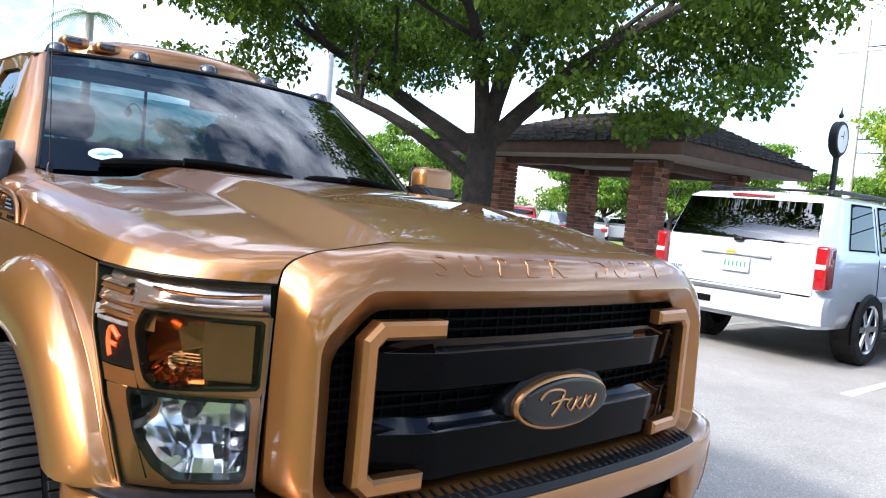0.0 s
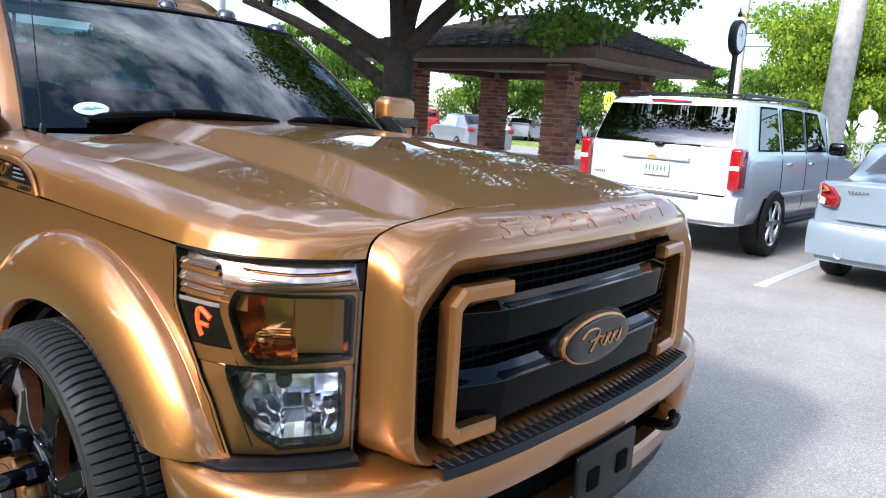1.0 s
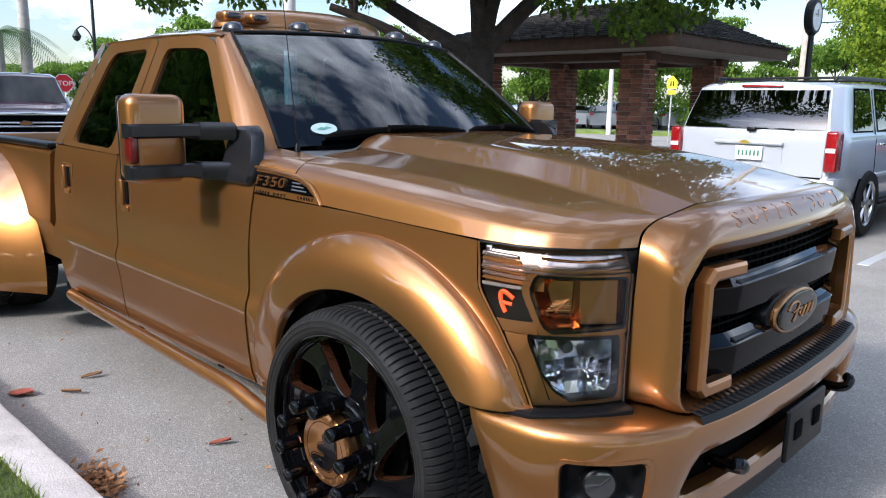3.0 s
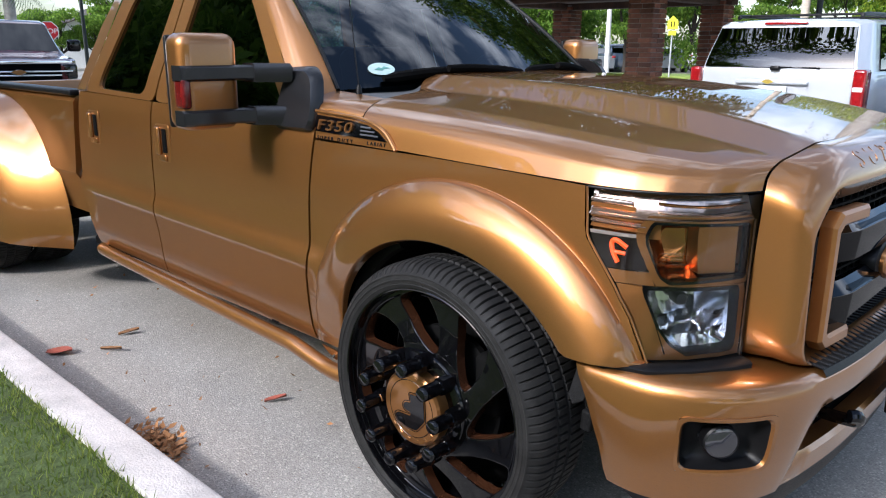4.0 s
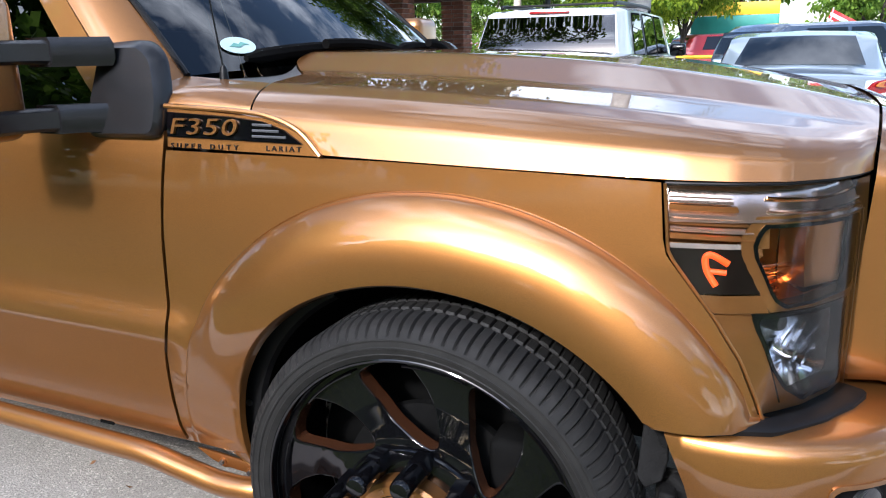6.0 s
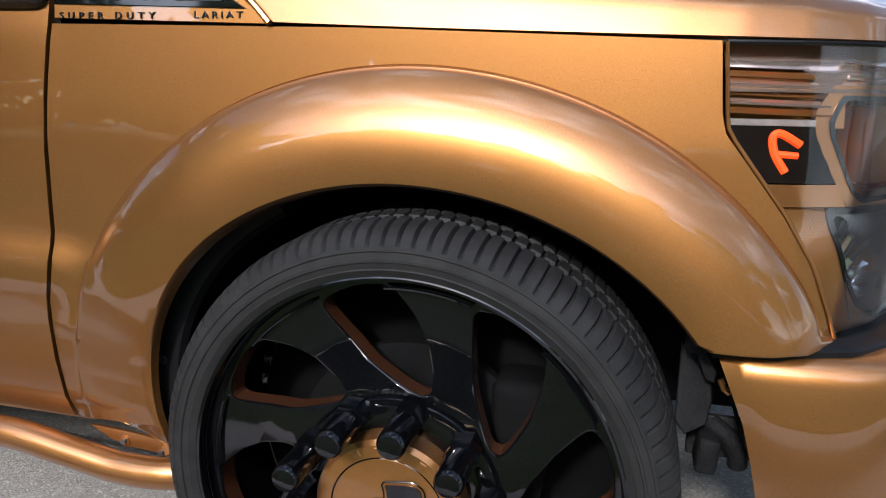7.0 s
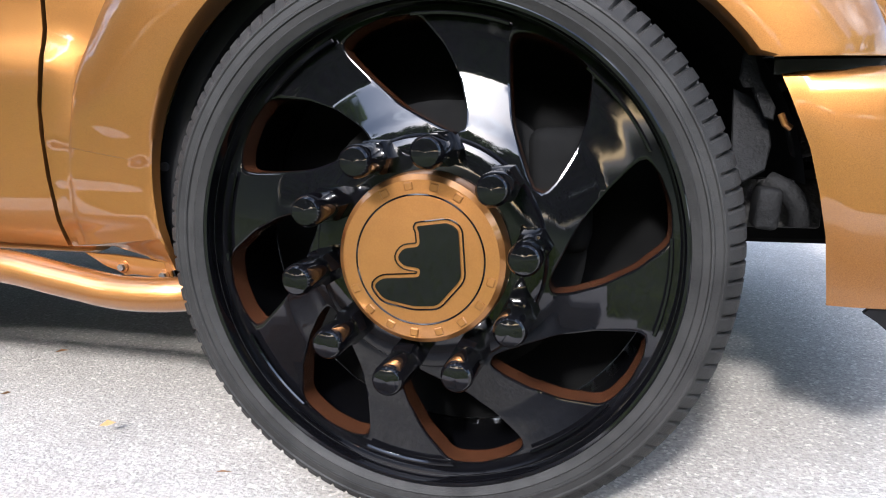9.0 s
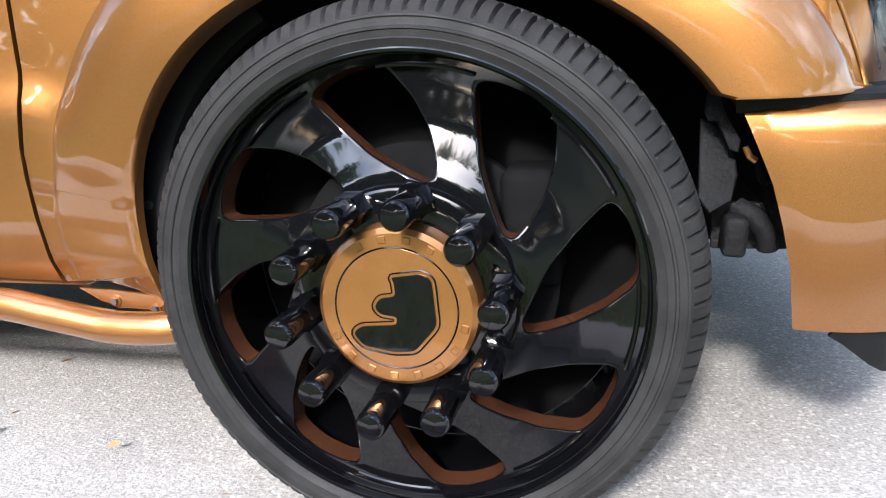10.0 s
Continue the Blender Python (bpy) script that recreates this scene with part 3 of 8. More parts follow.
def bracket(s):
    """Bronze C-shaped trim at one end of the grille."""
    o = [(0.598, 1.008), (0.563, 1.043), (0.40, 1.043), (0.40, 1.005), (0.548, 1.005), (0.563, 0.990), (0.563, 0.735), (0.550, 0.722), (0.43, 0.722), (0.43, 0.684), (0.570, 0.684), (0.598, 0.712)]
    outline = [Vector((s * a, b)) for a, b in o]

    def to3(u, v, w):
        return (lerp(0.872, 0.915, 1 - (abs(u) / 0.64) ** 2) + w, u, v)
    n = len(outline)
    vs = [to3(*p, 0.0) for p in outline] + [to3(*p, 0.030) for p in outline]
    inner = []
    for i in range(n):
        p, a, b = Vector(o[i]), Vector(o[i - 1]), Vector(o[(i + 1) % n])
        n1, n2 = (p - a).normalized().orthogonal(), (b - p).normalized().orthogonal()
        m = (n1 + n2).normalized() / max(0.5, math.sqrt(0.5 + 0.5 * n1.dot(n2)))
        q = p + m * 0.008
        inner.append(to3(s * q.x, q.y, 0.038))
    vs += inner
    fs = []
    for r in range(2):
        fs += [(r * n + i, r * n + (i + 1) % n, (r + 1) * n + (i + 1) % n, (r + 1) * n + i) for i in range(n)]
    fs += [(2 * n + 0, 2 * n + 1, 2 * n + 4, 2 * n + 5), (2 * n + 1, 2 * n + 2, 2 * n + 3, 2 * n + 4), (2 * n + 5, 2 * n + 6, 2 * n + 11, 2 * n + 0),
           (2 * n + 6, 2 * n + 7, 2 * n + 10, 2 * n + 11), (2 * n + 7, 2 * n + 8, 2 * n + 9, 2 * n + 10)]
    bm = bmesh.new()
    bv = [bm.verts.new(v) for v in vs]
    for f in fs:
        bm.faces.new([bv[i] for i in f])
    bmesh.ops.recalc_face_normals(bm, faces=bm.faces)
    return bm


for s in SIDES:
    part("grille_bracket", bracket(s), PAINT_SAT, grille, "bronze C-shaped grille trim", sharp=25)


def oval(a, b, x0, x1, round_=0.5, n=64):
    """An oval boss that stands on the grille."""
    steps = [(1.0, 0.0), (1.0, 0.6), (0.97, 0.85), (0.9, 0.97), (0.7, 1.0), (0.0001, 1.0)]
    return ring_loft([[(lerp(x0, x1, h), a * k * math.cos(t), 0.832 + b * k * math.sin(t)) for t in (2 * math.pi * i / n for i in range(n))] for k, h in steps])


badge = part("badge", oval(0.196, 0.087, 0.88, 0.925), BLACK_PLAST, grille, "oval badge on the grille")
part("badge_rim", oval(0.176, 0.069, 0.92, 0.944), PAINT_SAT, badge, "bronze badge rim")
part("badge_face", oval(0.166, 0.060, 0.935, 0.951), BLACK_GLOSS, badge, "black badge face")
swash = smooth_line([(0.9525, -0.105, 0.848), (0.9525, -0.075, 0.868), (0.9525, -0.02, 0.862), (0.9525, -0.035, 0.83), (0.9525, -0.06, 0.806)], 5)
part("badge_script", join(tube(swash, 0.0035, 6), tube(smooth_line([(0.9525, -0.065, 0.836), (0.9525, -0.02, 0.842), (0.9525, 0.005, 0.838)], 4), 0.003, 6),
     *[tube(smooth_line([(0.9525, y, 0.842), (0.9525, y - 0.018, 0.826), (0.9525, y, 0.812), (0.9525, y + 0.016, 0.828), (0.9525, y + 0.022, 0.845)], 4), 0.003, 6) for y in (0.012, 0.048, 0.086)]),
     PAINT_SAT, badge, "bronze script strokes")


# ---- headlights ----
HL_REAR = [(0.676, 0.628), (0.72, 0.612), (0.79, 0.582), (0.86, 0.538), (0.93, 0.484), (0.975, 0.450), (1.00, 0.446), (1.095, 0.437)]


def hl_rear_x(z):
    return interp(z, [p[0] for p in HL_REAR], [p[1] for p in HL_REAR])


def corner_y(x, z):
    """Half width round the front corner; the lamp leans out towards its foot."""
    lean = 0.036 * smoothstep(1.08, 0.70, z)
    return interp(x, CORNER_X, CORNER_Y) + lean * (1 - smoothstep(0.60, 0.775, x) * 0.7)


def lamp_point(a, z, depth=0.0):
    """On the lamp's surface: a from its rear edge (0) to the grille shell (1)."""
    x0 = hl_rear_x(z)
    xs = np.linspace(x0, 0.7745, 24)
    ys = [corner_y(x, z) for x in xs]
    L = np.concatenate([[0], np.cumsum(np.hypot(np.diff(xs), np.diff(ys)))])
    s = a * L[-1]
    x, y = float(np.interp(s, L, xs)), float(np.interp(s, L, ys))
    e = 0.01
    x2, y2 = float(np.interp(s + e, L, xs)), float(np.interp(s + e, L, ys))
    x1, y1 = float(np.interp(s - e, L, xs)), float(np.interp(s - e, L, ys))
    t = Vector((x2 - x1, y2 - y1))
    t = t.normalized() if t.length > 1e-6 else Vector((0, -1))
    nx, ny = -t.y, t.x
    if nx < 0 or (abs(nx) < 1e-3 and ny < 0):
        nx, ny = -nx, -ny
    return x - nx * depth, y - ny * depth


def lamp_patch(s, a0, a1, z0, z1, depth, nu=14, nv=12):
    def fn(u, v):
        z = lerp(z0, z1, v)
        x, y = lamp_point(lerp(a0, a1, u), z, depth)
        return (x, s * y, z)
    return grid(fn, nu, nv)


def lamp_outline(s, pts, d0, d1, n=72):
    """A bowl with that outline (a, z) on the lamp, from depth d0 at its rim to d1 at its floor."""
    P = resample([Vector((p.x, p.y, 0)) for p in round_poly([Vector(p) for p in pts], 0.014, 4)], n)
    c = sum(P, Vector()) / n
    rings = []
    for k, d in ((1.0, d0), (0.96, lerp(d0, d1, 0.35)), (0.86, lerp(d0, d1, 0.8)), (0.6, d1), (0.02, d1)):
        ring = []
        for p in P:
            q = c + (p - c) * k
            x, y = lamp_point(q.x, q.y, d)
            ring.append((x, s * y, q.y))
        rings.append(ring)
    return ring_loft(rings)


def lamp_frame(s, outer, inner, d0, d1, n=72):
    rings = []
    for pts, d, r in ((outer, d1, 0.012), (outer, d0, 0.012), (inner, d0, 0.014), (inner, d1, 0.014)):
        P = resample([Vector((p.x, p.y, 0)) for p in round_poly([Vector(p) for p in pts], r, 5)], n)
        k0 = min(range(n), key=lambda i: (P[i].x - 0) + (P[i].y))
        P = P[k0:] + P[:k0]
        ring = []
        for p in P:
            x, y = lamp_point(p.x, p.y, d)
            ring.append((x, s * y, p.y))
        rings.append(ring)
    return ring_loft(rings)


SMOKE_LENS = material("smoked_lens", (0.02, 0.02, 0.024), 0.06, 0.0, 1.0, noise_scale=10, vary=0.2)
REFLECT = material("lamp_reflector", (0.92, 0.93, 0.95), 0.15, 1.0, noise_scale=20, vary=0.05)
BOWL = material("bronze_bowl", (0.55, 0.24, 0.075), 0.12, 1.0, 0.3, noise_scale=14, vary=0.2)
CLEAR_WHITE = material("pale_lamp_brow", (0.80, 0.62, 0.52), 0.13, 0.9, 0.8, noise_scale=12, vary=0.12)
EDGE_GREY = material("marker_edge_grey", (0.30, 0.27, 0.25), 0.25, 0.4, 0.5, noise_scale=40, vary=0.2)
POST_GREY = material("lamp_post_grey", (0.21, 0.135, 0.085), 0.3, 0.6, 0.3, noise_scale=20, vary=0.2)
AMBER_DARK = material("dark_amber", (0.006, 0.004, 0.003), 0.3, 0.0, 0.0, spec=0.15, noise_scale=20, vary=0.2)


def facets(s, a0, a1, z0, z1, nu, nv, d0, seed):
    """A reflector floor of many flat, tilted faces."""
    rng = random.Random(seed)
    meshes = []
    for i in range(nu):
        for j in range(nv):
            ua, ub, va, vb = lerp(a0, a1, i / nu), lerp(a0, a1, (i + 1) / nu), lerp(z0, z1, j / nv), lerp(z0, z1, (j + 1) / nv)
            t = [rng.uniform(-0.003, 0.003), rng.uniform(-0.002, 0.002) - 0.010]
            bow = 0.045 * (2 * (i + 0.5) / nu - 1) ** 2
            ring = []
            for a, z, k in ((ua, va, -t[0] - t[1]), (ub, va, t[0] - t[1]), (ub, vb, t[0] + t[1]), (ua, vb, -t[0] + t[1])):
                x, y = lamp_point(a, z, d0 - bow + k)
                ring.append((x, s * y, z))
            meshes.append((ring, [(0, 1, 2, 3)]))
    return join(*meshes)


def lamp_line(s, pts, depth):
    return [Vector((*(lambda q: (q[0], s * q[1]))(lamp_point(a, z, depth)), z)) for a, z in pts]


for s in SIDES:
    lamp = part("headlight", lamp_patch(s, 0, 1, 0.676, 1.096, 0.165, 24, 16), POST_GREY, truck, "clear-lensed headlight with bronze bezels and two bowls")
    up = [(0.345, 0.898), (0.345, 0.990), (0.385, 1.022), (0.962, 1.018), (0.962, 0.888), (0.40, 0.880)]
    lo = [(0.195, 0.778), (0.195, 0.852), (0.22, 0.864), (0.915, 0.860), (0.915, 0.722), (0.88, 0.704), (0.40, 0.702), (0.27, 0.728)]
    part("lamp_bezel", lamp_frame(s, [(0.285, 0.872), (0.285, 1.0), (0.35, 1.040), (0.990, 1.040), (0.990, 0.872)], up, 0.010, 0.085), PAINT_SAT, lamp, "bronze upper bezel")
    part("lamp_bezel", lamp_frame(s, [(0.003, 0.684), (0.003, 0.870), (0.990, 0.870), (0.990, 0.684)], lo, 0.012, 0.09), PAINT_SAT, lamp, "bronze lower bezel")
    part("bowl_rim", lamp_frame(s, [(a + (0.655 - a) * -0.03, z + (0.952 - z) * -0.07) for a, z in up], [(a + (0.665 - a) * 0.02, z + (0.955 - z) * 0.03) for a, z in up], 0.008, 0.08), BLACK_GLOSS, lamp, "black bowl rim")
    part("bowl_rim", lamp_frame(s, [(a + (0.56 - a) * -0.05, z + (0.785 - z) * -0.09) for a, z in lo], [(a + (0.56 - a) * 0.02, z + (0.79 - z) * 0.03) for a, z in lo], 0.009, 0.08), BLACK_GLOSS, lamp, "black bowl rim")
    part("bezel_seam", tube(lamp_line(s, [(0.20, 0.87), (0.185, 0.80), (0.20, 0.70)], 0.012), 0.0018, 6), DARK, lamp)
    part("lamp_brow", grid(lambda u, v: (lambda q, z: (q[0], s * q[1], z))(lamp_point(0.985 * u, lerp(1.030, 1.096, v), lerp(0.006, 0.040, v ** 0.8)), lerp(1.030, 1.096, v)), 30, 10), CLEAR_WHITE, lamp, "pale shining brow over the bowls", sharp=60)
    for z, d, m in ((1.050, 0.012, CLEAR_WHITE), (1.068, 0.022, BOWL)):
        part("brow_step", tube(lamp_line(s, [(a, z + 0.005 * math.sin(a * 7)) for a in np.linspace(0.40, 0.95, 14)], d), 0.003, 6), m, lamp)
    part("rib_panel", lamp_patch(s, 0.0, 0.42, 0.980, 1.04, 0.026, 10, 4), PAINT_SAT, lamp)
    part("inner_post", lamp_patch(s, 0.985, 1.0, 0.68, 1.03, 0.006, 4, 12), POST_GREY, lamp, "grey inner post")
    part("lamp_bowl", lamp_outline(s, up, 0.012, 0.10), BOWL, lamp, "bronze mirrored bowl")
    part("bowl_divider", loft([lamp_line(s, [(0.66 + 0.02 * t, lerp(0.892, 1.008, t)) for t in np.linspace(0, 1, 6)], d) for d in (0.098, 0.045)] + [lamp_line(s, [(0.93, lerp(0.892, 1.008, t)) for t in np.linspace(0, 1, 6)], 0.030)]), PAINT_SAT, lamp, "flat bronze panel in the bowl", sharp=20)
    for k in range(5):
        part("bowl_step", loft([lamp_line(s, [(lerp(0.42, 0.64, t), 0.905 + k * 0.008) for t in np.linspace(0, 1, 6)], d) for d in (0.094 - 0.006 * k, 0.084 - 0.006 * k)]), BOWL if k % 2 else CLEAR_WHITE, lamp)
    part("lamp_bowl", lamp_outline(s, lo, 0.014, 0.13), REFLECT, lamp, "chrome reflector")
    part("reflector_facets", facets(s, 0.26, 0.90, 0.708, 0.790, 8, 2, 0.100, 7), REFLECT, lamp, "faceted chrome reflector", sharp=1)
    bulb = lathe([(0.0001, -0.01), (0.014, -0.008), (0.018, 0.0), (0.018, 0.03)], 16)
    x, y = lamp_point(0.50, 0.822, 0.075)
    pm = Matrix.Translation((x, s * y, 0.822)) @ Matrix.Rotation(radians(90 + 38 * s), 4, "Z")
    part("bulb", ([tuple(pm @ Vector(v)) for v in bulb[0]], bulb[1]), GREY_PLAST, lamp, "bulb shield")
    for k in range(6):
        z = 1.006 + k * 0.0125
        part("lamp_rib", loft([lamp_line(s, [(a, z + dz - 0.012 * a) for a in np.linspace(0.01, 0.36 - 0.02 * k, 9)], d) for dz, d in ((-0.006, 0.05), (-0.005, 0.008), (0.003, 0.014), (0.004, 0.05))]), CLEAR_WHITE if k % 2 else PAINT_SAT, lamp)
    mk = part("side_marker", lamp_patch(s, 0.008, 0.288, 0.905, 0.985, 0.010, 8, 4), AMBER_DARK, lamp, "dark amber side marker")
    part("marker_edge", lamp_patch(s, 0.008, 0.288, 0.984, 0.993, 0.008, 8, 1), EDGE_GREY, mk)
    part("marker_edge", lamp_patch(s, 0.008, 0.288, 0.872, 0.903, 0.009, 8, 1), PAINT_SAT, mk, "bronze marker foot")
    part("marker_light", join(tube(smooth_line(lamp_line(s, [(0.105, 0.920), (0.108, 0.945), (0.135, 0.968), (0.17, 0.973), (0.215, 0.958)], 0.010), 4), 0.0062, 8), tube(lamp_line(s, [(0.115, 0.945), (0.185, 0.943)], 0.010), 0.005, 8)), ORANGE, mk, "glowing orange hook-shaped marker light")
    part("lens", lamp_patch(s, 0.0, 1.0, 0.680, 1.092, 0.0, 26, 18), LENS, lamp, "clear lens")
    part("lamp_gasket", tube(lamp_line(s, [(0.0, z) for z in np.linspace(0.678, 1.097, 26)], 0.001), 0.0030, 8), PAINT_SAT, lamp, "bronze lamp edge")
    part("lamp_gasket", tube(lamp_line(s, [(a, 1.097) for a in np.linspace(0, 1, 20)], 0.006), 0.0035, 8), BLACK_PLAST, lamp)


# ---- front bumper ----
BUMP = [(0.452, 1.012), (0.50, 1.018), (0.60, 1.016), (0.70, 1.000), (0.80, 0.950), (0.88, 0.860), (0.935, 0.730), (0.965, 0.560), (0.985, 0.35), (0.995, 0.0)]
bump_line = [Vector((x, y, 0)) for x, y in BUMP] + [Vector((x, -y, 0)) for x, y in reversed(BUMP[:-1])]
bump_line = smooth_line(bump_line, 5)


def bumper_rings(sections):
    rings = []
    n = len(bump_line)
    for i, p in enumerate(bump_line):
        d = (bump_line[min(i + 1, n - 1)] - bump_line[max(i - 1, 0)]).normalized()
        o = Vector((d.y, -d.x, 0))
        if o.dot(p - Vector((0.3, 0, 0))) < 0:
            o = -o
        a = abs(p.y)
        ring = []
        for w, z0, zf in sections:
            q = p + o * w + Vector((0, 0, z0 + (zf - z0) * (smoothstep(1.0, 0.5, a) if z0 > 0.6 else smoothstep(0.72, 0.62, a))))
            q.x += interp(q.z, [0.33, 0.45, 0.55, 0.62, 0.68], [0.093, 0.081, 0.057, 0.028, 0.0]) * smoothstep(0.74, 0.46, p.x)
            ring.append(tuple(q))
        rings.append(ring)
    return rings


SEC = [(-0.25, 0.670, 0.652), (-0.09, 0.669, 0.650), (-0.05, 0.668, 0.650), (-0.02, 0.664, 0.646), (-0.005, 0.652, 0.636), (0.0, 0.630, 0.618), (-0.0005, 0.59, 0.596), (-0.002, 0.56, 0.580), (-0.008, 0.50, 0.560), (-0.020, 0.44, 0.556), (-0.034, 0.37, 0.554), (-0.045, 0.338, 0.548), (-0.07, 0.335, 0.546)]
bump_rings = bumper_rings(SEC)
Z_COLS = [q[1] for q in SEC]
POCKET_ROWS = {k: [i for i, p in enumerate(bump_line) if p.x > 0.735 and 0.805 < k * p.y < 0.985] for k in SIDES}


def bumper_sheet():
    """The bumper's skin, open where the two fog lamp pockets are."""
    vs, fs = loft(bump_rings)
    n = len(SEC)
    top, low = Z_COLS.index(0.59), Z_COLS.index(0.44)
    keep = []
    for f in fs:
        i, j = divmod(min(f), n)
        hole = any(rows[0] <= i < rows[-1] for rows in POCKET_ROWS.values()) and top <= j < low
        if not hole:
            keep.append(f)
    return vs, keep


def on_bumper(fi, z, inset):
    """A point on the bumper's skin at a fractional row and a height, moved inward."""
    i = int(min(len(bump_rings) - 2, max(0, math.floor(fi))))
    t = fi - i
    cols = list(reversed(Z_COLS))
    pts = []
    for q in (bump_rings[i], bump_rings[i + 1]):
        q = list(reversed(q))
        pts.append(Vector((float(np.interp(z, cols, [v[0] for v in q])), float(np.interp(z, cols, [v[1] for v in q])), z)))
    p = pts[0].lerp(pts[1], t)
    d = bump_line[i + 1] - bump_line[i]
    o = Vector((d.y, -d.x, 0)).normalized()
    if o.dot(p - Vector((0.3, 0, p.z))) < 0:
        o = -o
    return p - o * inset


bumper = part("front_bumper", bumper_sheet(), PAINT, truck, "bronze painted front bumper with a step pad", sharp=40)
for s in SIDES:
    i0, i1 = POCKET_ROWS[s][0], POCKET_ROWS[s][-1]
    w = i1 - i0

    def pocket_ring(grow, inset, rad):
        g = grow / 0.27
        pts = [(-g, -grow / 0.15), (-g, 1 + grow / 0.15), (1 + g, 1 + grow / 0.15), (1 + g, -grow / 0.15)]
        P = round_poly([Vector((u * 0.27, v * 0.15)) for u, v in pts], rad, 6)
        P = resample([Vector((p.x, p.y, 0)) for p in P], 60)
        return [tuple(on_bumper(i0 + w * p.x / 0.27, 0.44 + p.y, inset)) for p in P]
    pocket = part("fog_pocket", ring_loft([pocket_ring(0.006, 0.002, 0.030), pocket_ring(0.006, -0.003, 0.030), pocket_ring(-0.004, -0.002, 0.030), pocket_ring(-0.008, 0.006, 0.030)]), PAINT, bumper, "rounded bronze pocket rim", sharp=50)
    part("pocket_bowl", ring_loft([pocket_ring(-0.006, 0.002, 0.030), pocket_ring(-0.012, 0.045, 0.030), pocket_ring(-0.030, 0.060, 0.030), pocket_ring(-0.068, 0.062, 0.005)]), BLACK_PLAST, pocket, "deep black pocket", sharp=50)
    c = on_bumper(i0 + w * 0.5, 0.515, 0.030)
    o = (on_bumper(i0 + w * 0.5, 0.515, 0.0) - c).normalized()
    rot = Vector((0, -1, 0)).rotation_difference(o).to_matrix().to_4x4()
    lm = lathe([(0.044, 0.03), (0.044, 0.0), (0.040, -0.004), (0.037, 0.002), (0.030, 0.014), (0.0001, 0.020)], 32)
    fog = part("fog_lamp", ([tuple(Matrix.Translation(c) @ rot @ Vector(v)) for v in lm[0]], lm[1]), BLACK_PLAST, pocket, "round black fog lamp")
    ln = lathe([(0.040, -0.002), (0.030, -0.006), (0.0001, -0.008)], 32)
    part("fog_lens", ([tuple(Matrix.Translation(c) @ rot @ Vector(v)) for v in ln[0]], ln[1]), SMOKE_LENS, fog)
LOW = [(-0.085, 0.50, 0.430), (-0.040, 0.44, 0.428), (-0.030, 0.40, 0.415), (-0.036, 0.36, 0.36), (-0.055, 0.338, 0.345), (-0.09, 0.335, 0.342)]
front_i = [i for i, p in enumerate(bump_line) if abs(p.y) < 0.74 and p.x > 0.7]
lowr = bumper_rings(LOW)
part("lower_valance", loft([lowr[i] for i in front_i]), PAINT, bumper, "bronze lower bumper bar", sharp=40)
# dark sheet set back in the opening, in place of its shade
INT = [(-0.10, 0.54, 0.56), (-0.095, 0.45, 0.48), (-0.10, 0.40, 0.40)]
intr = bumper_rings(INT)
part("bumper_intake", loft([intr[i] for i in front_i]), DARK, bumper, "dark sheet for the shade behind the bumper opening")
for s in SIDES:
    def pad_ring(x, y, nx, ny):
        return [(x - nx * w, s * (y - ny * w), z) for w, z in ((0.10, 0.684), (0.0, 0.681), (-0.030, 0.679), (-0.037, 0.674), (-0.037, 0.655))]
    strip_rings = [pad_ring(0.455, 0.965, 0, 1), pad_ring(0.54, 0.967, 0.05, 0.998)]
    for a in np.linspace(0.0, 1.0, 22):
        x, y = lamp_point(a, 0.69)
        x2, y2 = lamp_point(a, 0.69, -0.01)
        n = Vector((x2 - x, y2 - y)).normalized()
        strip_rings.append(pad_ring(x, y, n.x, n.y))
    part("corner_pad", loft(strip_rings), BLACK_PLAST, bumper, "black plastic corner pad", sharp=40, out=(0, 0, 1))
step_i = [i for i, p in enumerate(bump_line) if abs(p.y) < 0.66]
sr = bumper_rings([(-0.10, 0.67, 0.664), (-0.085, 0.675, 0.668), (-0.016, 0.668, 0.656), (-0.006, 0.655, 0.640)])
pad = part("step_pad", loft([sr[i] for i in step_i]), BLACK_PLAST, bumper, "ribbed black step pad", sharp=40)
for k in range(44):
    y = -0.62 + k * 0.0288
    x = interp(y, [p.y for p in sorted(bump_line, key=lambda q: q.y)], [p.x for p in sorted(bump_line, key=lambda q: q.y)])
    part("pad_rib", box(x - 0.048, y, 0.6632, 0.060, 0.010, 0.007, 0.002, 1, pose(0, 0, 0, 0, 10, 0)), BLACK_PLAST, pad)
for s in SIDES:
    hook = smooth_line([(0.86, s * 0.44, 0.46), (0.955, s * 0.44, 0.46), (0.99, s * 0.45, 0.47), (0.995, s * 0.47, 0.49), (0.98, s * 0.485, 0.492)], 4)
    part("tow_hook", tube(hook, 0.018, 10), BLACK_GLOSS, bumper, "black tow hook")
holder = part("plate_holder", box(1.0, 0.0, 0.47, 0.016, 0.32, 0.17, 0.012, 3), BLACK_PLAST, bumper, "empty black licence plate holder")
for y in (-0.08, 0.08):
    part("holder_slot", box(1.008, y, 0.475, 0.012, 0.06, 0.06, 0.01, 2), DARK, holder)
part("air_dam", loft([[(p.x - 0.05 - f * f * 0.03, p.y * (0.965 - 0.01 * f), lerp(0.40, lerp(0.335, 0.262, smoothstep(0.66, 0.78, p.x)), f)) for p in bump_line if p.x > 0.66] for f in (0, 0.4, 0.75, 0.92, 1.0)]), BLACK_PLAST, bumper, "flexible black air dam under the bumper", solid=0.006)


# ---- front fenders ----
ARCH_C = (-0.012, 0.46)
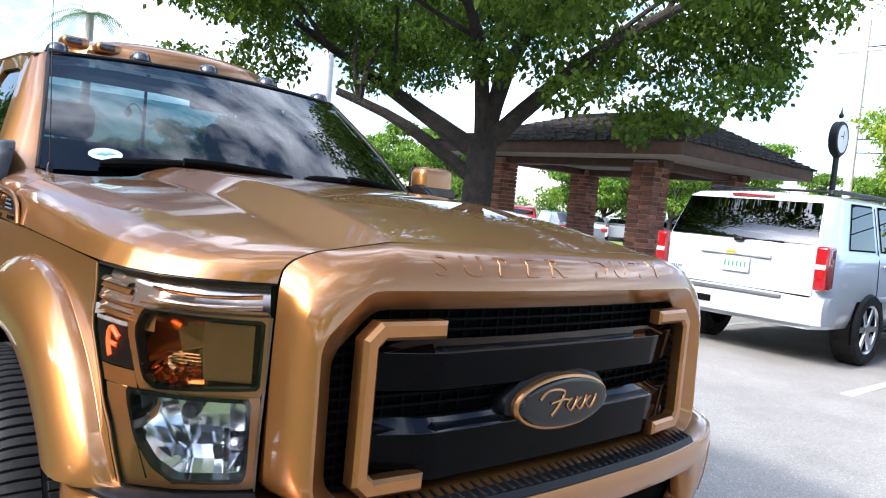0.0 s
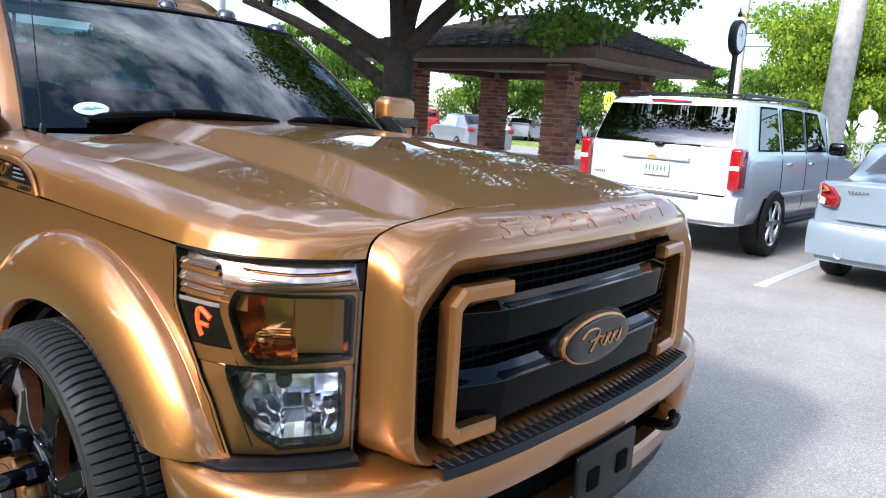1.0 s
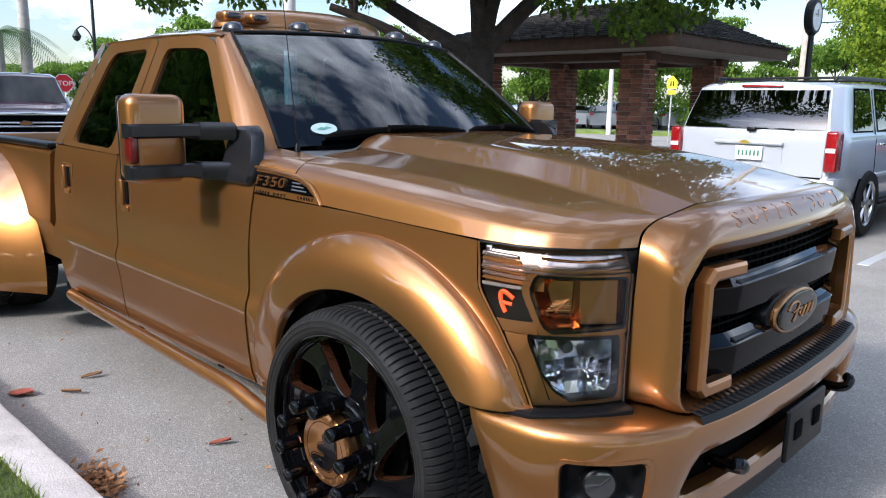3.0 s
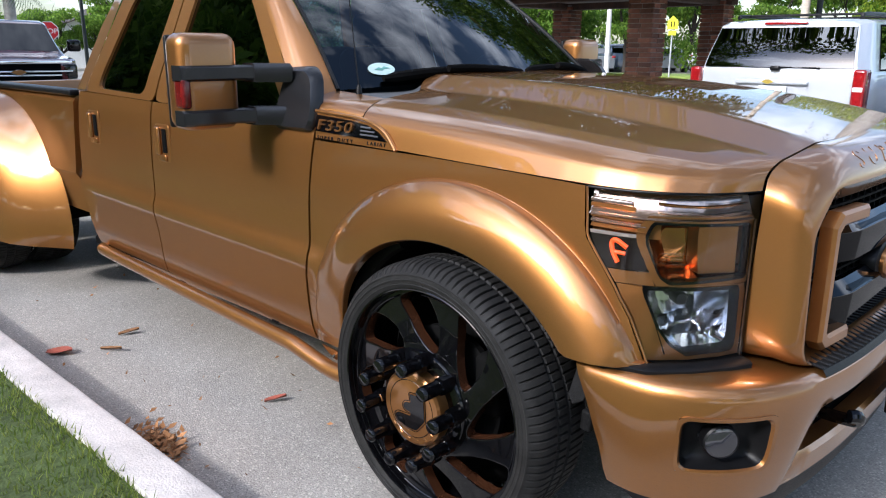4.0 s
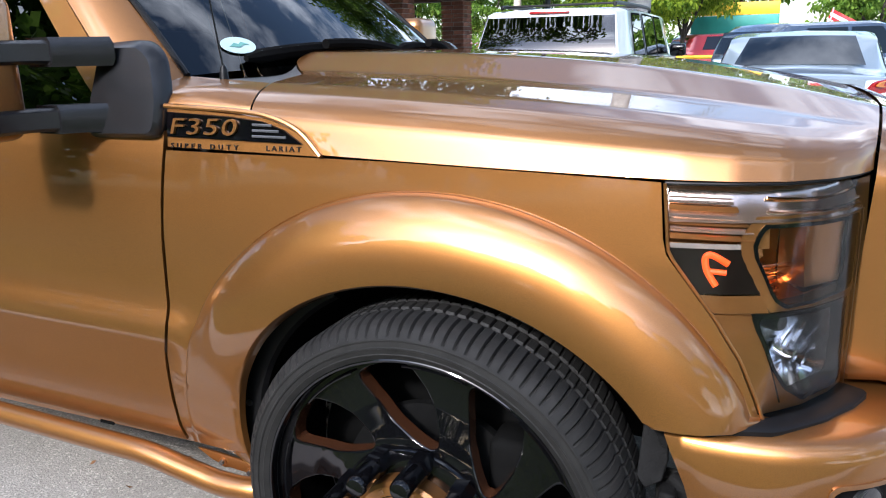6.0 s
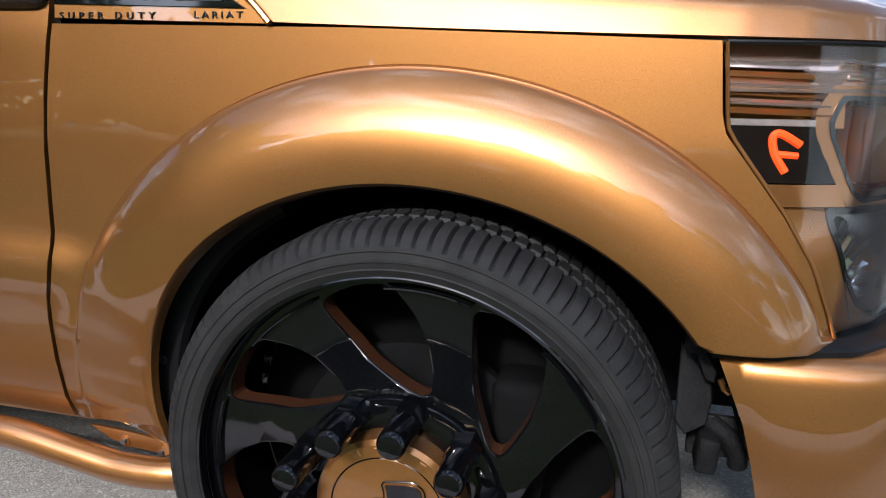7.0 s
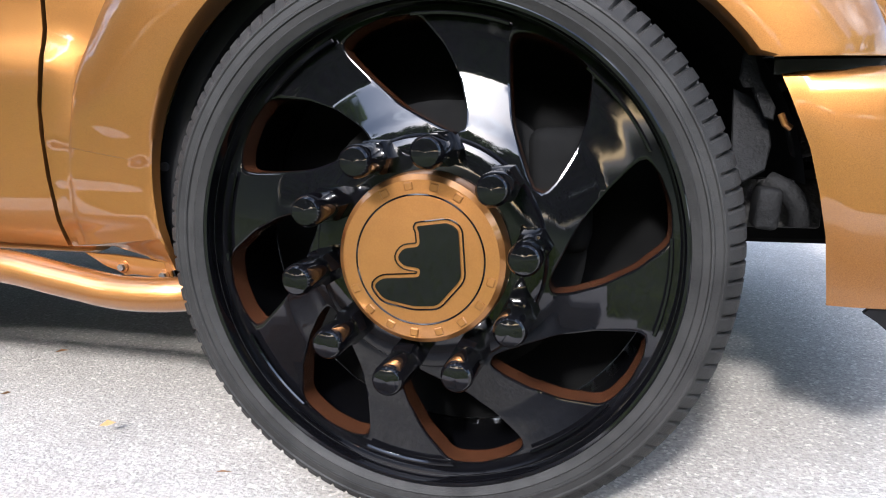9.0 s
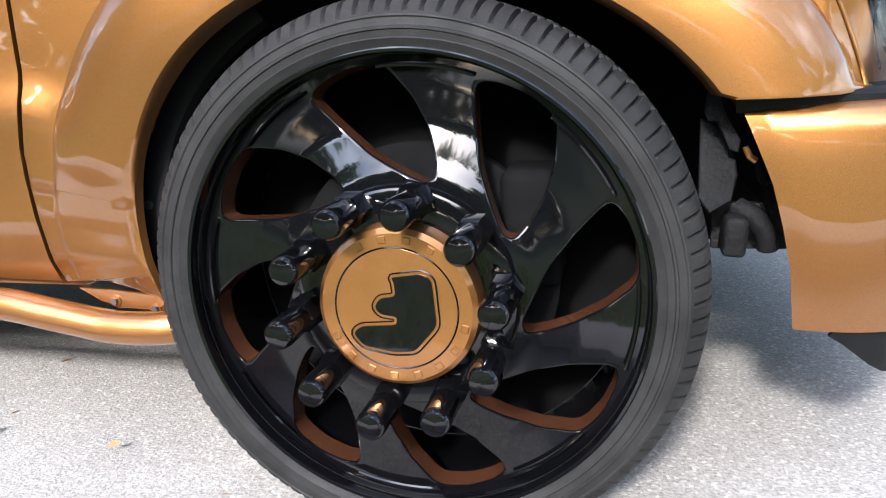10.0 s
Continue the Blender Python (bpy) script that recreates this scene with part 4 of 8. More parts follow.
FLARE = 0.078


def fender(s):
    cx, cz = ARCH_C
    bound = [(0.445, 0.676), (0.622, 0.676), (0.606, 0.72), (0.577, 0.79), (0.533, 0.86), (0.479, 0.93), (0.446, 0.972), (0.439, 1.0), (0.430, 1.098), (0.2, 1.105), (-0.1, 1.113), (-0.662, 1.118), (-0.674, 1.03), (-0.684, 0.92), (-0.688, 0.81), (-0.690, 0.69), (-0.697, 0.66), (-0.713, 0.615), (-0.719, 0.56), (-0.719, 0.49), (-0.713, 0.41), (-0.705, 0.372), (-0.612, 0.376), (-0.542, 0.357), (-0.46, 0.347)]

    def reach(a):
        dx, dz = math.cos(a), math.sin(a)
        best = None
        for (x1, z1), (x2, z2) in zip(bound, bound[1:]):
            ex, ez = x2 - x1, z2 - z1
            det = dx * -ez + ex * dz
            if abs(det) < 1e-9:
                continue
            t = ((x1 - cx) * -ez + ex * (z1 - cz)) / det
            k = (dx * (z1 - cz) - dz * (x1 - cx)) / det
            if t > 0 and -1e-6 <= k <= 1 + 1e-6:
                best = t if best is None else max(best, t)
        return best

    def base_y(x, z):
        y = lerp(side_y(z), interp(z, [0.34, 0.42, 0.60, 0.78, 0.95, 1.2], [0.94, 0.957, 0.968, 0.971, 0.969, 0.95]), smoothstep(-0.69, -0.58, x)) * 0.995
        if x > 0.36:
            y = lerp(y, min(y, corner_y(x, z)), smoothstep(0.36, 0.50, x))
        return y

    flare_e = [-0.02, 0.0, 0.012, 0.04, 0.14, 0.30, 0.44, 0.56, 0.67, 0.77, 0.85, 0.91, 0.955, 0.982, 0.995, 1.005, 1.012]
    flare_k = [0.50, 0.70, 0.88, 0.97, 1.0, 1.0, 0.97, 0.905, 0.81, 0.69, 0.565, 0.455, 0.36, 0.27, 0.0, -0.02, 0.0]
    rows = []
    angs = sorted(set(list(np.linspace(18.4, 194, 104)) + [math.degrees(math.atan2(z - cz, x - cx)) % 360 for x, z in bound[2:-1]]))
    for deg in angs:
        a = radians(deg)
        lip = 1 / math.sqrt((math.cos(a) / (0.515 if deg < 90 else 0.482)) ** 2 + (math.sin(a) / 0.421) ** 2)
        outer = 1 / math.sqrt((math.cos(a) / (0.672 if deg < 90 else 0.66)) ** 2 + (math.sin(a) / 0.598) ** 2)
        far = reach(a) or outer + 0.02
        outer = min(outer, far - 0.012)
        # the front foot is cut level on the bumper
        start = max(lip, 0.216 / math.sin(a)) if deg < 60 else lip
        stop = max(outer, start + 0.002)
        crest = smoothstep(0.50, 0.68, cz + outer * math.sin(a)) if deg > 90 else 1.0
        lip_out = lerp(0.42, 1.0, smoothstep(184, 128, deg))
        row = []
        for e in flare_e:
            r = start + e * (stop - start)
            if start > lip and e < 0:
                r = start
            e0 = (r - lip) / max(0.01, outer - lip)
            k = float(np.interp(e0, flare_e, flare_k)) if e0 < 1.012 else 0.0
            x, z = cx + r * math.cos(a), cz + r * math.sin(a)
            if e > 0.02:
                q = min(1.0, (r - lip) / (far - lip))
                k = lerp(0.98 * (1 - q), k, crest)
            row.append((x, s * (base_y(x, z) + FLARE * k * lip_out), z))
        for t in (0.2, 0.4, 0.6, 0.8, 1.0):
            r = lerp(stop + 0.004, max(far, stop + 0.005), t)
            x, z = cx + r * math.cos(a), cz + r * math.sin(a)
            q = min(1.0, (r - lip) / (far - lip))
            row.append((x, s * (base_y(x, z) + FLARE * lip_out * lerp(0.98 * (1 - q), 0, crest)), z))
        rows.append(row)
    Y = np.array([[p[1] for p in r] for r in rows])
    keep = Y.copy()
    for _ in range(3):
        Z = Y.copy()
        Z[1:-1, 4:-1] = 0.25 * Y[:-2, 4:-1] + 0.5 * Y[1:-1, 4:-1] + 0.25 * Y[2:, 4:-1]
        Z[:, 4:-1] = 0.25 * Z[:, 3:-2] + 0.5 * Z[:, 4:-1] + 0.25 * Z[:, 5:]
        Y = Z
    # only behind the wheel, where the flare runs out into the panel
    for i, deg in enumerate(angs):
        w = smoothstep(162, 176, deg)
        for j in range(len(rows[i])):
            x, y, z = rows[i][j]
            rows[i][j] = (x, lerp(keep[i, j], Y[i, j], w), z)
    return loft(rows)


for s in SIDES:
    f = part("fender", fender(s), PAINT, truck, "bronze front fender with a wide rolled wheel flare", sharp=38)
    well = []
    for deg in np.linspace(6, 200, 50):
        a = radians(deg)
        well.append([(ARCH_C[0] + (0.53 if deg < 90 else 0.495) * math.cos(a), s * y, ARCH_C[1] + 0.44 * math.sin(a)) for y in (0.955, 0.9, 0.75, 0.6, 0.5)])
    part("wheel_liner", loft(well), DARK, f, "black inner wheel liner")
    part("wheel_well_back", loft([[(ARCH_C[0] + 0.53 * math.cos(a) * k, s * 0.52, ARCH_C[1] + 0.44 * math.sin(a) * k) for k in (0.05, 0.5, 1.0)] for a in (radians(d) for d in np.linspace(4, 176, 40))]), DARK, f)
    # the liner's outward flange behind the wheel, with its screw
    part("liner_flange", loft([[(ARCH_C[0] + r * math.cos(a), s * y, ARCH_C[1] + k * math.sin(a)) for r, k, y in ((0.450, 0.40, 0.935), (0.458, 0.41, 0.947), (0.495, 0.44, 0.950))] for a in (radians(d) for d in np.linspace(120, 196, 24))]), BLACK_PLAST, f, "black liner edge behind the wheel")
    part("screw", tube([(-0.494, s * 0.944, 0.52), (-0.494, s * 0.954, 0.52)], 0.008, 10), STEEL, f)
    # stays, shield and hose ends between the wheel and the bumper
    strut = part("liner_stay", slab([Vector(p) for p in ((0.424, 0.690), (0.438, 0.686), (0.448, 0.655), (0.470, 0.612), (0.468, 0.594), (0.456, 0.598), (0.436, 0.640), (0.426, 0.640), (0.420, 0.652))], lambda u, v, w: (u, s * (0.945 + w), v), 0.008, 0.003), LINER_GREY, f, "grey bent stay behind the bumper")
    part("stay_shield", slab([Vector(p) for p in ((0.420, 0.640), (0.446, 0.628), (0.468, 0.592), (0.470, 0.56), (0.460, 0.525), (0.430, 0.508), (0.414, 0.53))], lambda u, v, w: (u + 0.10 * (0.56 - v) * 0.2, s * (0.925 + w + 0.03 * math.sin(9 * u + 20 * v)), v), 0.006, 0.003), LINER_GREY, strut, "worn black splash shield")
    part("shield_clip", tube([(0.476, s * 0.956, 0.604), (0.482, s * 0.958, 0.590), (0.490, s * 0.956, 0.584)], 0.005, 8), PAINT_SAT, strut, "small bronze clip")
    part("mount_block", box(0.470, s * 0.925, 0.470, 0.034, 0.06, 0.060, 0.008, 3, pose(0, 0, 0, 0, 5, 0)), LINER_GREY, strut, "grey mounting block")
    part("hose_end", tube(smooth_line([(0.476, s * 0.900, 0.505), (0.500, s * 0.915, 0.492), (0.516, s * 0.920, 0.468), (0.520, s * 0.915, 0.446)], 5), 0.016, 12), LINER_GREY, strut, "grey ribbed hose end")
    part("mount_plate", box(0.500, s * 0.870, 0.470, 0.115, 0.012, 0.075, 0.005, 2), GRIME, strut)
    part("end_cap", box(0.512, s * 0.900, 0.590, 0.040, 0.030, 0.10, 0.012, 3, pose(0, 0, 0, 0, -14, 0)), LINER_GREY, strut)

    # the vent with its raised badge, behind the hood's corner
    vent_o = [(-0.655, 1.126), (-0.245, 1.117), (-0.30, 1.165), (-0.37, 1.193), (-0.46, 1.205), (-0.655, 1.215)]

    def vent3(u, v, w, s=s):
        return (u, s * (interp(v, [1.11, 1.21], [0.953, 0.938]) + w), v)
    vent = part("fender_vent", slab([Vector(p) for p in vent_o], vent3, 0.006, 0.006), PAINT, truck, "fender vent with model badge")
    part("vent_grille", slab([Vector(p) for p in [(-0.650, 1.150), (-0.29, 1.142), (-0.335, 1.170), (-0.39, 1.187), (-0.47, 1.196), (-0.650, 1.204)]], vent3, 0.010, 0.003), BLACK_GLOSS, vent, "gloss black vent insert")
    for k in range(3):
        z = 1.156 + k * 0.012
        part("vent_slat", tube([vent3(-0.415, z, 0.010), vent3(-0.33 - 0.018 * k, z - 0.001, 0.010)], 0.003, 6), GREY_PLAST, vent)
    ul = lambda u, v, w, s=s: vent3((u if s < 0 else -u) * 1.75 + (v - 0.017) * 0.25 - 0.542, v + 1.157, w + 0.009)
    lettering("F350", 0.050, 0.008, ul, PAINT_SAT, "badge_letters", vent, 1.1)
    for word, mid, base_z, wide in (("SUPER DUTY", -0.546, 1.1255, 1.85), ("LARIAT", -0.338, 1.1265, 1.5)):
        lettering(word, 0.0155, 0.004, lambda u, v, w, s=s: vent3((u if s < 0 else -u) * 1.25 + mid, v + base_z, w + 0.005), BLACK_PLAST, "badge_letters", vent, wide)
    rim_pts = [vent3(*p, 0.007) for p in [(-0.655, 1.217), (-0.46, 1.208), (-0.37, 1.196), (-0.30, 1.168), (-0.248, 1.119)]]
    part("vent_trim", tube(smooth_line(rim_pts, 4), 0.006, 8), PAINT_SAT, vent, "bronze trim round the vent")
# ---- doors and cab ----
CREASE_TILT = 0.018


def door_panel(s, x_front, x_rear, z_low):
    zs = [z_low, 0.36 + 0.03, 0.42, 0.50, 0.58, 0.63, 0.655, 0.675, 0.70, 0.725, 0.75, 0.80, 0.90, 1.0, 1.08, 1.105, 1.115, 1.13, 1.165]
    zs = sorted(z for z in set(zs) if z >= z_low)

    def fn(u, j):
        z = zs[j]
        x = lerp(x_front(z), x_rear(z), u)
        zz = z + CREASE_TILT * (-(x + 0.67)) * 1.0
        return (x, s * side_y(z), zz)
    return loft([[fn(i / 16, j) for j in range(len(zs))] for i in range(17)])


def upper(s, outer, inner, n=90):
    """Window frame between two outlines (x, z)."""
    def ring(P, r, dz, inn):
        Q = resample([Vector((p.x, p.y, 0)) for p in round_poly([Vector(p) for p in P], r, 5)], n)
        k0 = max(range(n), key=lambda i: Q[i].x - Q[i].y)
        Q = Q[k0:] + Q[:k0]
        return [(q.x, s * (side_y(q.y) - inn), q.y) for q in Q]
    return ring_loft([ring(outer, 0.04, 0, 0.0), ring(inner, 0.05, 0, 0.0), ring(inner, 0.05, 0, 0.02)])


def pane(s, outline, inn=0.014, n=60):
    P = resample([Vector((p.x, p.y, 0)) for p in round_poly([Vector(p) for p in outline], 0.05, 5)], n)
    c = sum(P, Vector()) / n
    rings = []
    for k in (1.0, 0.75, 0.5, 0.25, 0.01):
        rings.append([((c + (p - c) * k).x, s * (side_y((c + (p - c) * k).y) - inn + 0.006 * (1 - k)), (c + (p - c) * k).y) for p in P])
    return ring_loft(rings)


F_OUT = [(-0.70, 1.165), (-0.775, 1.215), (-1.30, 1.700), (-1.42, 1.732), (-1.835, 1.742), (-1.845, 1.187)]
F_WIN = [(-0.835, 1.185), (-0.90, 1.240), (-1.335, 1.655), (-1.42, 1.675), (-1.735, 1.685), (-1.76, 1.200)]
R_OUT = [(-1.855, 1.187), (-1.845, 1.742), (-2.40, 1.735), (-2.46, 1.69), (-2.60, 1.202)]
R_WIN = [(-1.965, 1.210), (-1.925, 1.690), (-2.295, 1.680), (-2.345, 1.635), (-2.47, 1.222)]


def gap_front(z):
    return interp(z, [0.365, 0.41, 0.49, 0.56, 0.615, 0.66, 0.69, 0.81, 0.92, 1.03, 1.118, 1.17], [-0.710, -0.718, -0.724, -0.724, -0.718, -0.702, -0.695, -0.693, -0.689, -0.679, -0.667, -0.666])


for s in SIDES:
    fd = part("front_door", door_panel(s, gap_front, lambda z: -1.846, 0.372), PAINT, truck, "bronze front door with tinted window", solid=0.03, out=(0, s, 0), sharp=30)
    part("window_frame", upper(s, F_OUT, F_WIN), PAINT, fd, solid=0.006, out=(0, s, 0.2), sharp=30)
    part("window_pane", pane(s, F_WIN), TINT, fd, "dark tinted glass", out=(0, s, 0))
    rd = part("rear_door", door_panel(s, lambda z: -1.856, lambda z: interp(z, [0.37, 0.5, 0.7, 1.17], [-2.60, -2.645, -2.665, -2.640]), 0.372), PAINT, truck, "bronze rear door with tinted window", solid=0.03, out=(0, s, 0), sharp=30)
    part("window_frame", upper(s, R_OUT, R_WIN), PAINT, rd, solid=0.006, out=(0, s, 0.2), sharp=30)
    part("window_pane", pane(s, R_WIN), TINT, rd, "dark tinted glass", out=(0, s, 0))
    for door, x, z in ((fd, -1.735, 1.012), (rd, -2.45, 1.030)):
        y = side_y(1.0)
        rec = round_poly([Vector((x + dx, z + dz)) for dx, dz in ((0.065, -0.085), (0.065, 0.085), (-0.065, 0.085), (-0.065, -0.085))], 0.02, 4)
        part("handle_recess", slab(rec, lambda u, v, w, s=s, y=y: (u, s * (y - 0.001 + w * 0.5), v), 0.010, 0.006), PAINT_SAT, door, "bronze door handle bezel")
        # no hollow here: a dark block paints the shade of the recess
        part("handle_cup", box(x + 0.020, s * (y + 0.003), z + 0.012, 0.038, 0.012, 0.105, 0.010, 3), DARK, door, "dark block for the shade in the handle recess")
        part("door_handle", box(x - 0.030, s * (y + 0.010), z + 0.010, 0.040, 0.020, 0.125, 0.009, 3), PAINT, door, "bronze door handle")
        part("handle_lock", box(x + 0.01, s * (y + 0.008), z - 0.062, 0.05, 0.012, 0.028, 0.008, 3), PAINT_SAT, door, "bronze lock cover")
    # A-pillar and roof rail between glass and doors
    ws_edge = smooth_line([(-0.70, s * 0.812, 1.277), (-0.97, s * 0.745, 1.515), (-1.262, s * 0.665, 1.737)], 8)
    dr_edge = smooth_line([(-0.775, s * (side_y(1.215) + 0.001), 1.221), (-1.04, s * (side_y(1.46) + 0.001), 1.466), (-1.305, s * (side_y(1.705) + 0.001), 1.706)], 8)
    mid = [a.lerp(b, 0.5) + Vector((0.006, s * 0.010, 0.006)) for a, b in zip(ws_edge, dr_edge)]
    q1 = [a.lerp(b, 0.2) + Vector((0.004, s * 0.006, 0.005)) for a, b in zip(ws_edge, dr_edge)]
    q3 = [a.lerp(b, 0.8) + Vector((0.004, s * 0.007, 0.004)) for a, b in zip(ws_edge, dr_edge)]
    part("a_pillar", loft([[tuple(p) for p in L] for L in (ws_edge, q1, mid, q3, dr_edge)]), PAINT, truck, "bronze windscreen pillar", sharp=60)
    # fender top: from the hood's rear corner back to the pillar's foot
    foot = [dr_edge[0], q3[0], mid[0], q1[0], ws_edge[0]]
    y0 = next(y for y in np.linspace(0.948, 0.80, 75) if hood_z(hood_back(y), y) > 1.206)
    panel = []
    for t in np.linspace(0, 1, 15):
        y = lerp(y0, 0.80, t)
        f0 = Vector((hood_back(y) - 0.005, s * y, hood_z(hood_back(y), y)))
        k = t * 4
        i = min(3, int(k))
        r0 = foot[i].lerp(foot[i + 1], k - i)
        panel.append([tuple(f0.lerp(r0, q) + Vector((0, s * 0.010, 0.006)) * math.sin(math.pi * q) * math.sin(math.pi * min(1, t + 0.15))) for q in np.linspace(0, 1, 12)])
    # a short skirt down behind the vent
    panel.insert(0, [(p[0], p[1] - s * 0.004, 1.17) for p in panel[0]])
    part("fender_top", loft(panel), PAINT, truck, "bronze fender top beside the windscreen", out=(0, s, 1), sharp=50)

# roof
def roof_fn(u, v):
    q = 2 * v - 1
    x = lerp(-1.262, -2.52, u)
    w = interp(u, [0, 0.05, 0.9, 1], [0.700, 0.712, 0.710, 0.690])
    edge = interp(u, [0, 0.05, 0.5, 1], [1.728, 1.738, 1.752, 1.735])
    top = interp(u, [0, 0.05, 0.2, 0.6, 1], [1.758, 1.778, 1.800, 1.815, 1.795])
    return (x + (0.075 * (1 - q * q) if u < 0.5 else 0) * (1 - u * 2), q * w, edge + (top - edge) * (1 - abs(q) ** 3.5))


part("roof", grid(roof_fn, 30, 44), PAINT, truck, "bronze cab roof", solid=0.012, out=(0, 0, 1), sharp=60)
for s in SIDES:
    ra = [roof_fn(u, 0.5 + 0.5 * s) for u in np.linspace(0, 1, 20)]
    rb = [(p[0], s * side_y(1.735), 1.732 if i > 2 else p[2] - 0.02) for i, p in enumerate(ra)]
    part("roof_rail", loft([ra, [((a[0] + b[0]) / 2, (a[1] + b[1]) / 2 + s * 0.006, (a[2] + b[2]) / 2 + 0.004) for a, b in zip(ra, rb)], rb]), PAINT, truck, sharp=60)
    cp = [[(-2.46, s * 0.712, 1.735), (-2.52, s * 0.80, 1.52), (-2.61, s * side_y(1.205), 1.205)], [(-2.55, s * 0.70, 1.737), (-2.645, s * 0.795, 1.52), (-2.735, s * 0.918, 1.205)]]
    part("rear_pillar", loft(cp), PAINT, truck)


def ws_point(u, v, lift=0.0):
    """On the windscreen: u from the right corner to the left, v from its foot to its head."""
    q = 2 * u - 1
    foot = Vector((-0.700 + 0.115 * (1 - q * q), q * 0.812, 1.277 + 0.022 * (1 - q * q)))
    head = Vector((-1.262 + 0.075 * (1 - q * q), q * 0.665, 1.737 + 0.022 * (1 - q * q)))
    p = foot.lerp(head, v) + Vector((0.026, 0, 0.020)) * math.sin(math.pi * v) * 0.6
    return tuple(p + Vector((0.62, 0, 0.78)) * lift)


wsh = part("windscreen", grid(lambda u, v: ws_point(u, v), 30, 18), WINDSHIELD, truck, "large raked windscreen with wipers and stickers", out=(1, 0, 1))
edge = [ws_point(0, v, 0.002) for v in np.linspace(0, 1, 14)] + [ws_point(u, 1, 0.002) for u in np.linspace(0, 1, 20)][1:] + [ws_point(1, v, 0.002) for v in np.linspace(1, 0, 14)][1:]
part("windscreen_seal", tube(edge, 0.008, 8), BLACK_PLAST, wsh, "black rubber seal")
part("sticker", slab([Vector((0.0 + 0.052 * math.cos(a), 0.030 * math.sin(a))) for a in (2 * math.pi * k / 24 for k in range(24))], lambda u, v, w: ws_point(0.125 + u / 1.5, 0.115 + v / 0.7, 0.004 + w), 0.001, 0.0003), material("pale_sticker", (0.36, 0.47, 0.46), 0.5, noise_scale=20, vary=0.1), wsh, "pale oval sticker")
part("sticker_bird", slab([Vector(p) for p in ((-0.030, -0.004), (-0.01, 0.008), (0.0, 0.002), (0.012, 0.010), (0.032, 0.0), (0.010, -0.002), (0.0, -0.009))], lambda u, v, w: ws_point(0.125 + u / 1.5, 0.115 + v / 0.7, 0.0055 + w), 0.001, 0.0003), material("teal_print", (0.10, 0.25, 0.22), 0.5, noise_scale=20, vary=0.1), wsh)
part("visor_card", slab([Vector(p) for p in ((-0.04, -0.02), (0.04, -0.02), (0.04, 0.02), (-0.04, 0.02))], lambda u, v, w: ws_point(0.56 + u / 1.4, 0.74 + v / 0.7, -0.01 + w), 0.001, 0.0003), material("white_card", (0.75, 0.77, 0.76), 0.6, noise_scale=9, vary=0.08), wsh, "white card behind the glass")
for k, c in enumerate(((0.02, 0.30, 0.16), (0.75, 0.75, 0.72), (0.55, 0.03, 0.03))):
    part("flag_stripe", slab([Vector((-0.045 + k * 0.03, -0.045 - k * 0.006)), Vector((-0.015 + k * 0.03, -0.051 - k * 0.006)), Vector((-0.015 + k * 0.03, 0.042 - k * 0.006)), Vector((-0.045 + k * 0.03, 0.048 - k * 0.006))], lambda u, v, w: ws_point(0.575 + u / 1.4, 0.52 + v / 0.7, -0.015 + w), 0.001, 0.0003), material("flag_stripe", c, 0.8, noise_scale=30, vary=0.1), wsh)

# cowl panel, wipers, antenna
def cowl_fn(u, v):
    y = lerp(-0.815, 0.815, u)
    xb = ws_point(0.5 + y / 1.624, 0.0)[0] if abs(y) < 0.81 else -0.70
    zb = 1.268 if abs(y) < 0.81 else 1.255
    xf = max(hood_back(y) - 0.004, xb + 0.01)
    return (lerp(xb - 0.01, xf, v), y, lerp(zb - 0.004, hood_z(xf, y) - 0.006, v))


cowl = part("cowl_panel", grid(cowl_fn, 40, 5), GREY_PLAST, truck, "dark plastic panel under the windscreen", out=(0, 0, 1))
for piv, tip in (((0.54, 0.0), (0.11, 0.025)), ((0.92, 0.0), (0.59, 0.03))):
    armp = [Vector(ws_point(lerp(piv[0], tip[0], t), lerp(piv[1], tip[1], t), 0.030 + 0.03 * math.sin(math.pi * t))) for t in np.linspace(0, 0.62, 8)]
    wiper = part("wiper_arm", tube(armp, [0.017] * 3 + [0.014] * 5, 8), DARK, wsh, "black wiper arm and blade")
    bl = [Vector(ws_point(lerp(piv[0], tip[0], t), lerp(piv[1], tip[1], t) + 0.006 + 0.035 * math.sin(math.pi * t), 0.016)) for t in np.linspace(0.12, 1.0, 14)]
    part("wiper_blade", tube(bl, [0.010] + [0.019] * 12 + [0.009], 8), DARK, wiper)
    for t in np.linspace(0.3, 0.92, 7):
        p = Vector(ws_point(lerp(piv[0], tip[0], t), lerp(piv[1], tip[1], t) + 0.006 + 0.035 * math.sin(math.pi * t), 0.026))
        part("blade_clip", box(*p, 0.012, 0.03, 0.014, 0.003, 1), BLACK_PLAST, wiper)
ant = part("antenna", lathe([(0.0001, 0.0), (0.024, 0.0), (0.022, 0.008), (0.012, 0.016), (0.009, 0.045), (0.005, 0.055)], 16), BLACK_PLAST, truck, "black whip antenna")
for v in ant.data.vertices:
    v.co = Vector((-0.60 + v.co.x, -0.800 + v.co.z, 1.245 + v.co.y))
part("mast", tube([(-0.60, -0.800, 1.29), (-0.66, -0.802, 1.75), (-0.70, -0.802, 2.02)], [0.0022, 0.0018, 0.0012], 6), BLACK_PLAST, ant)

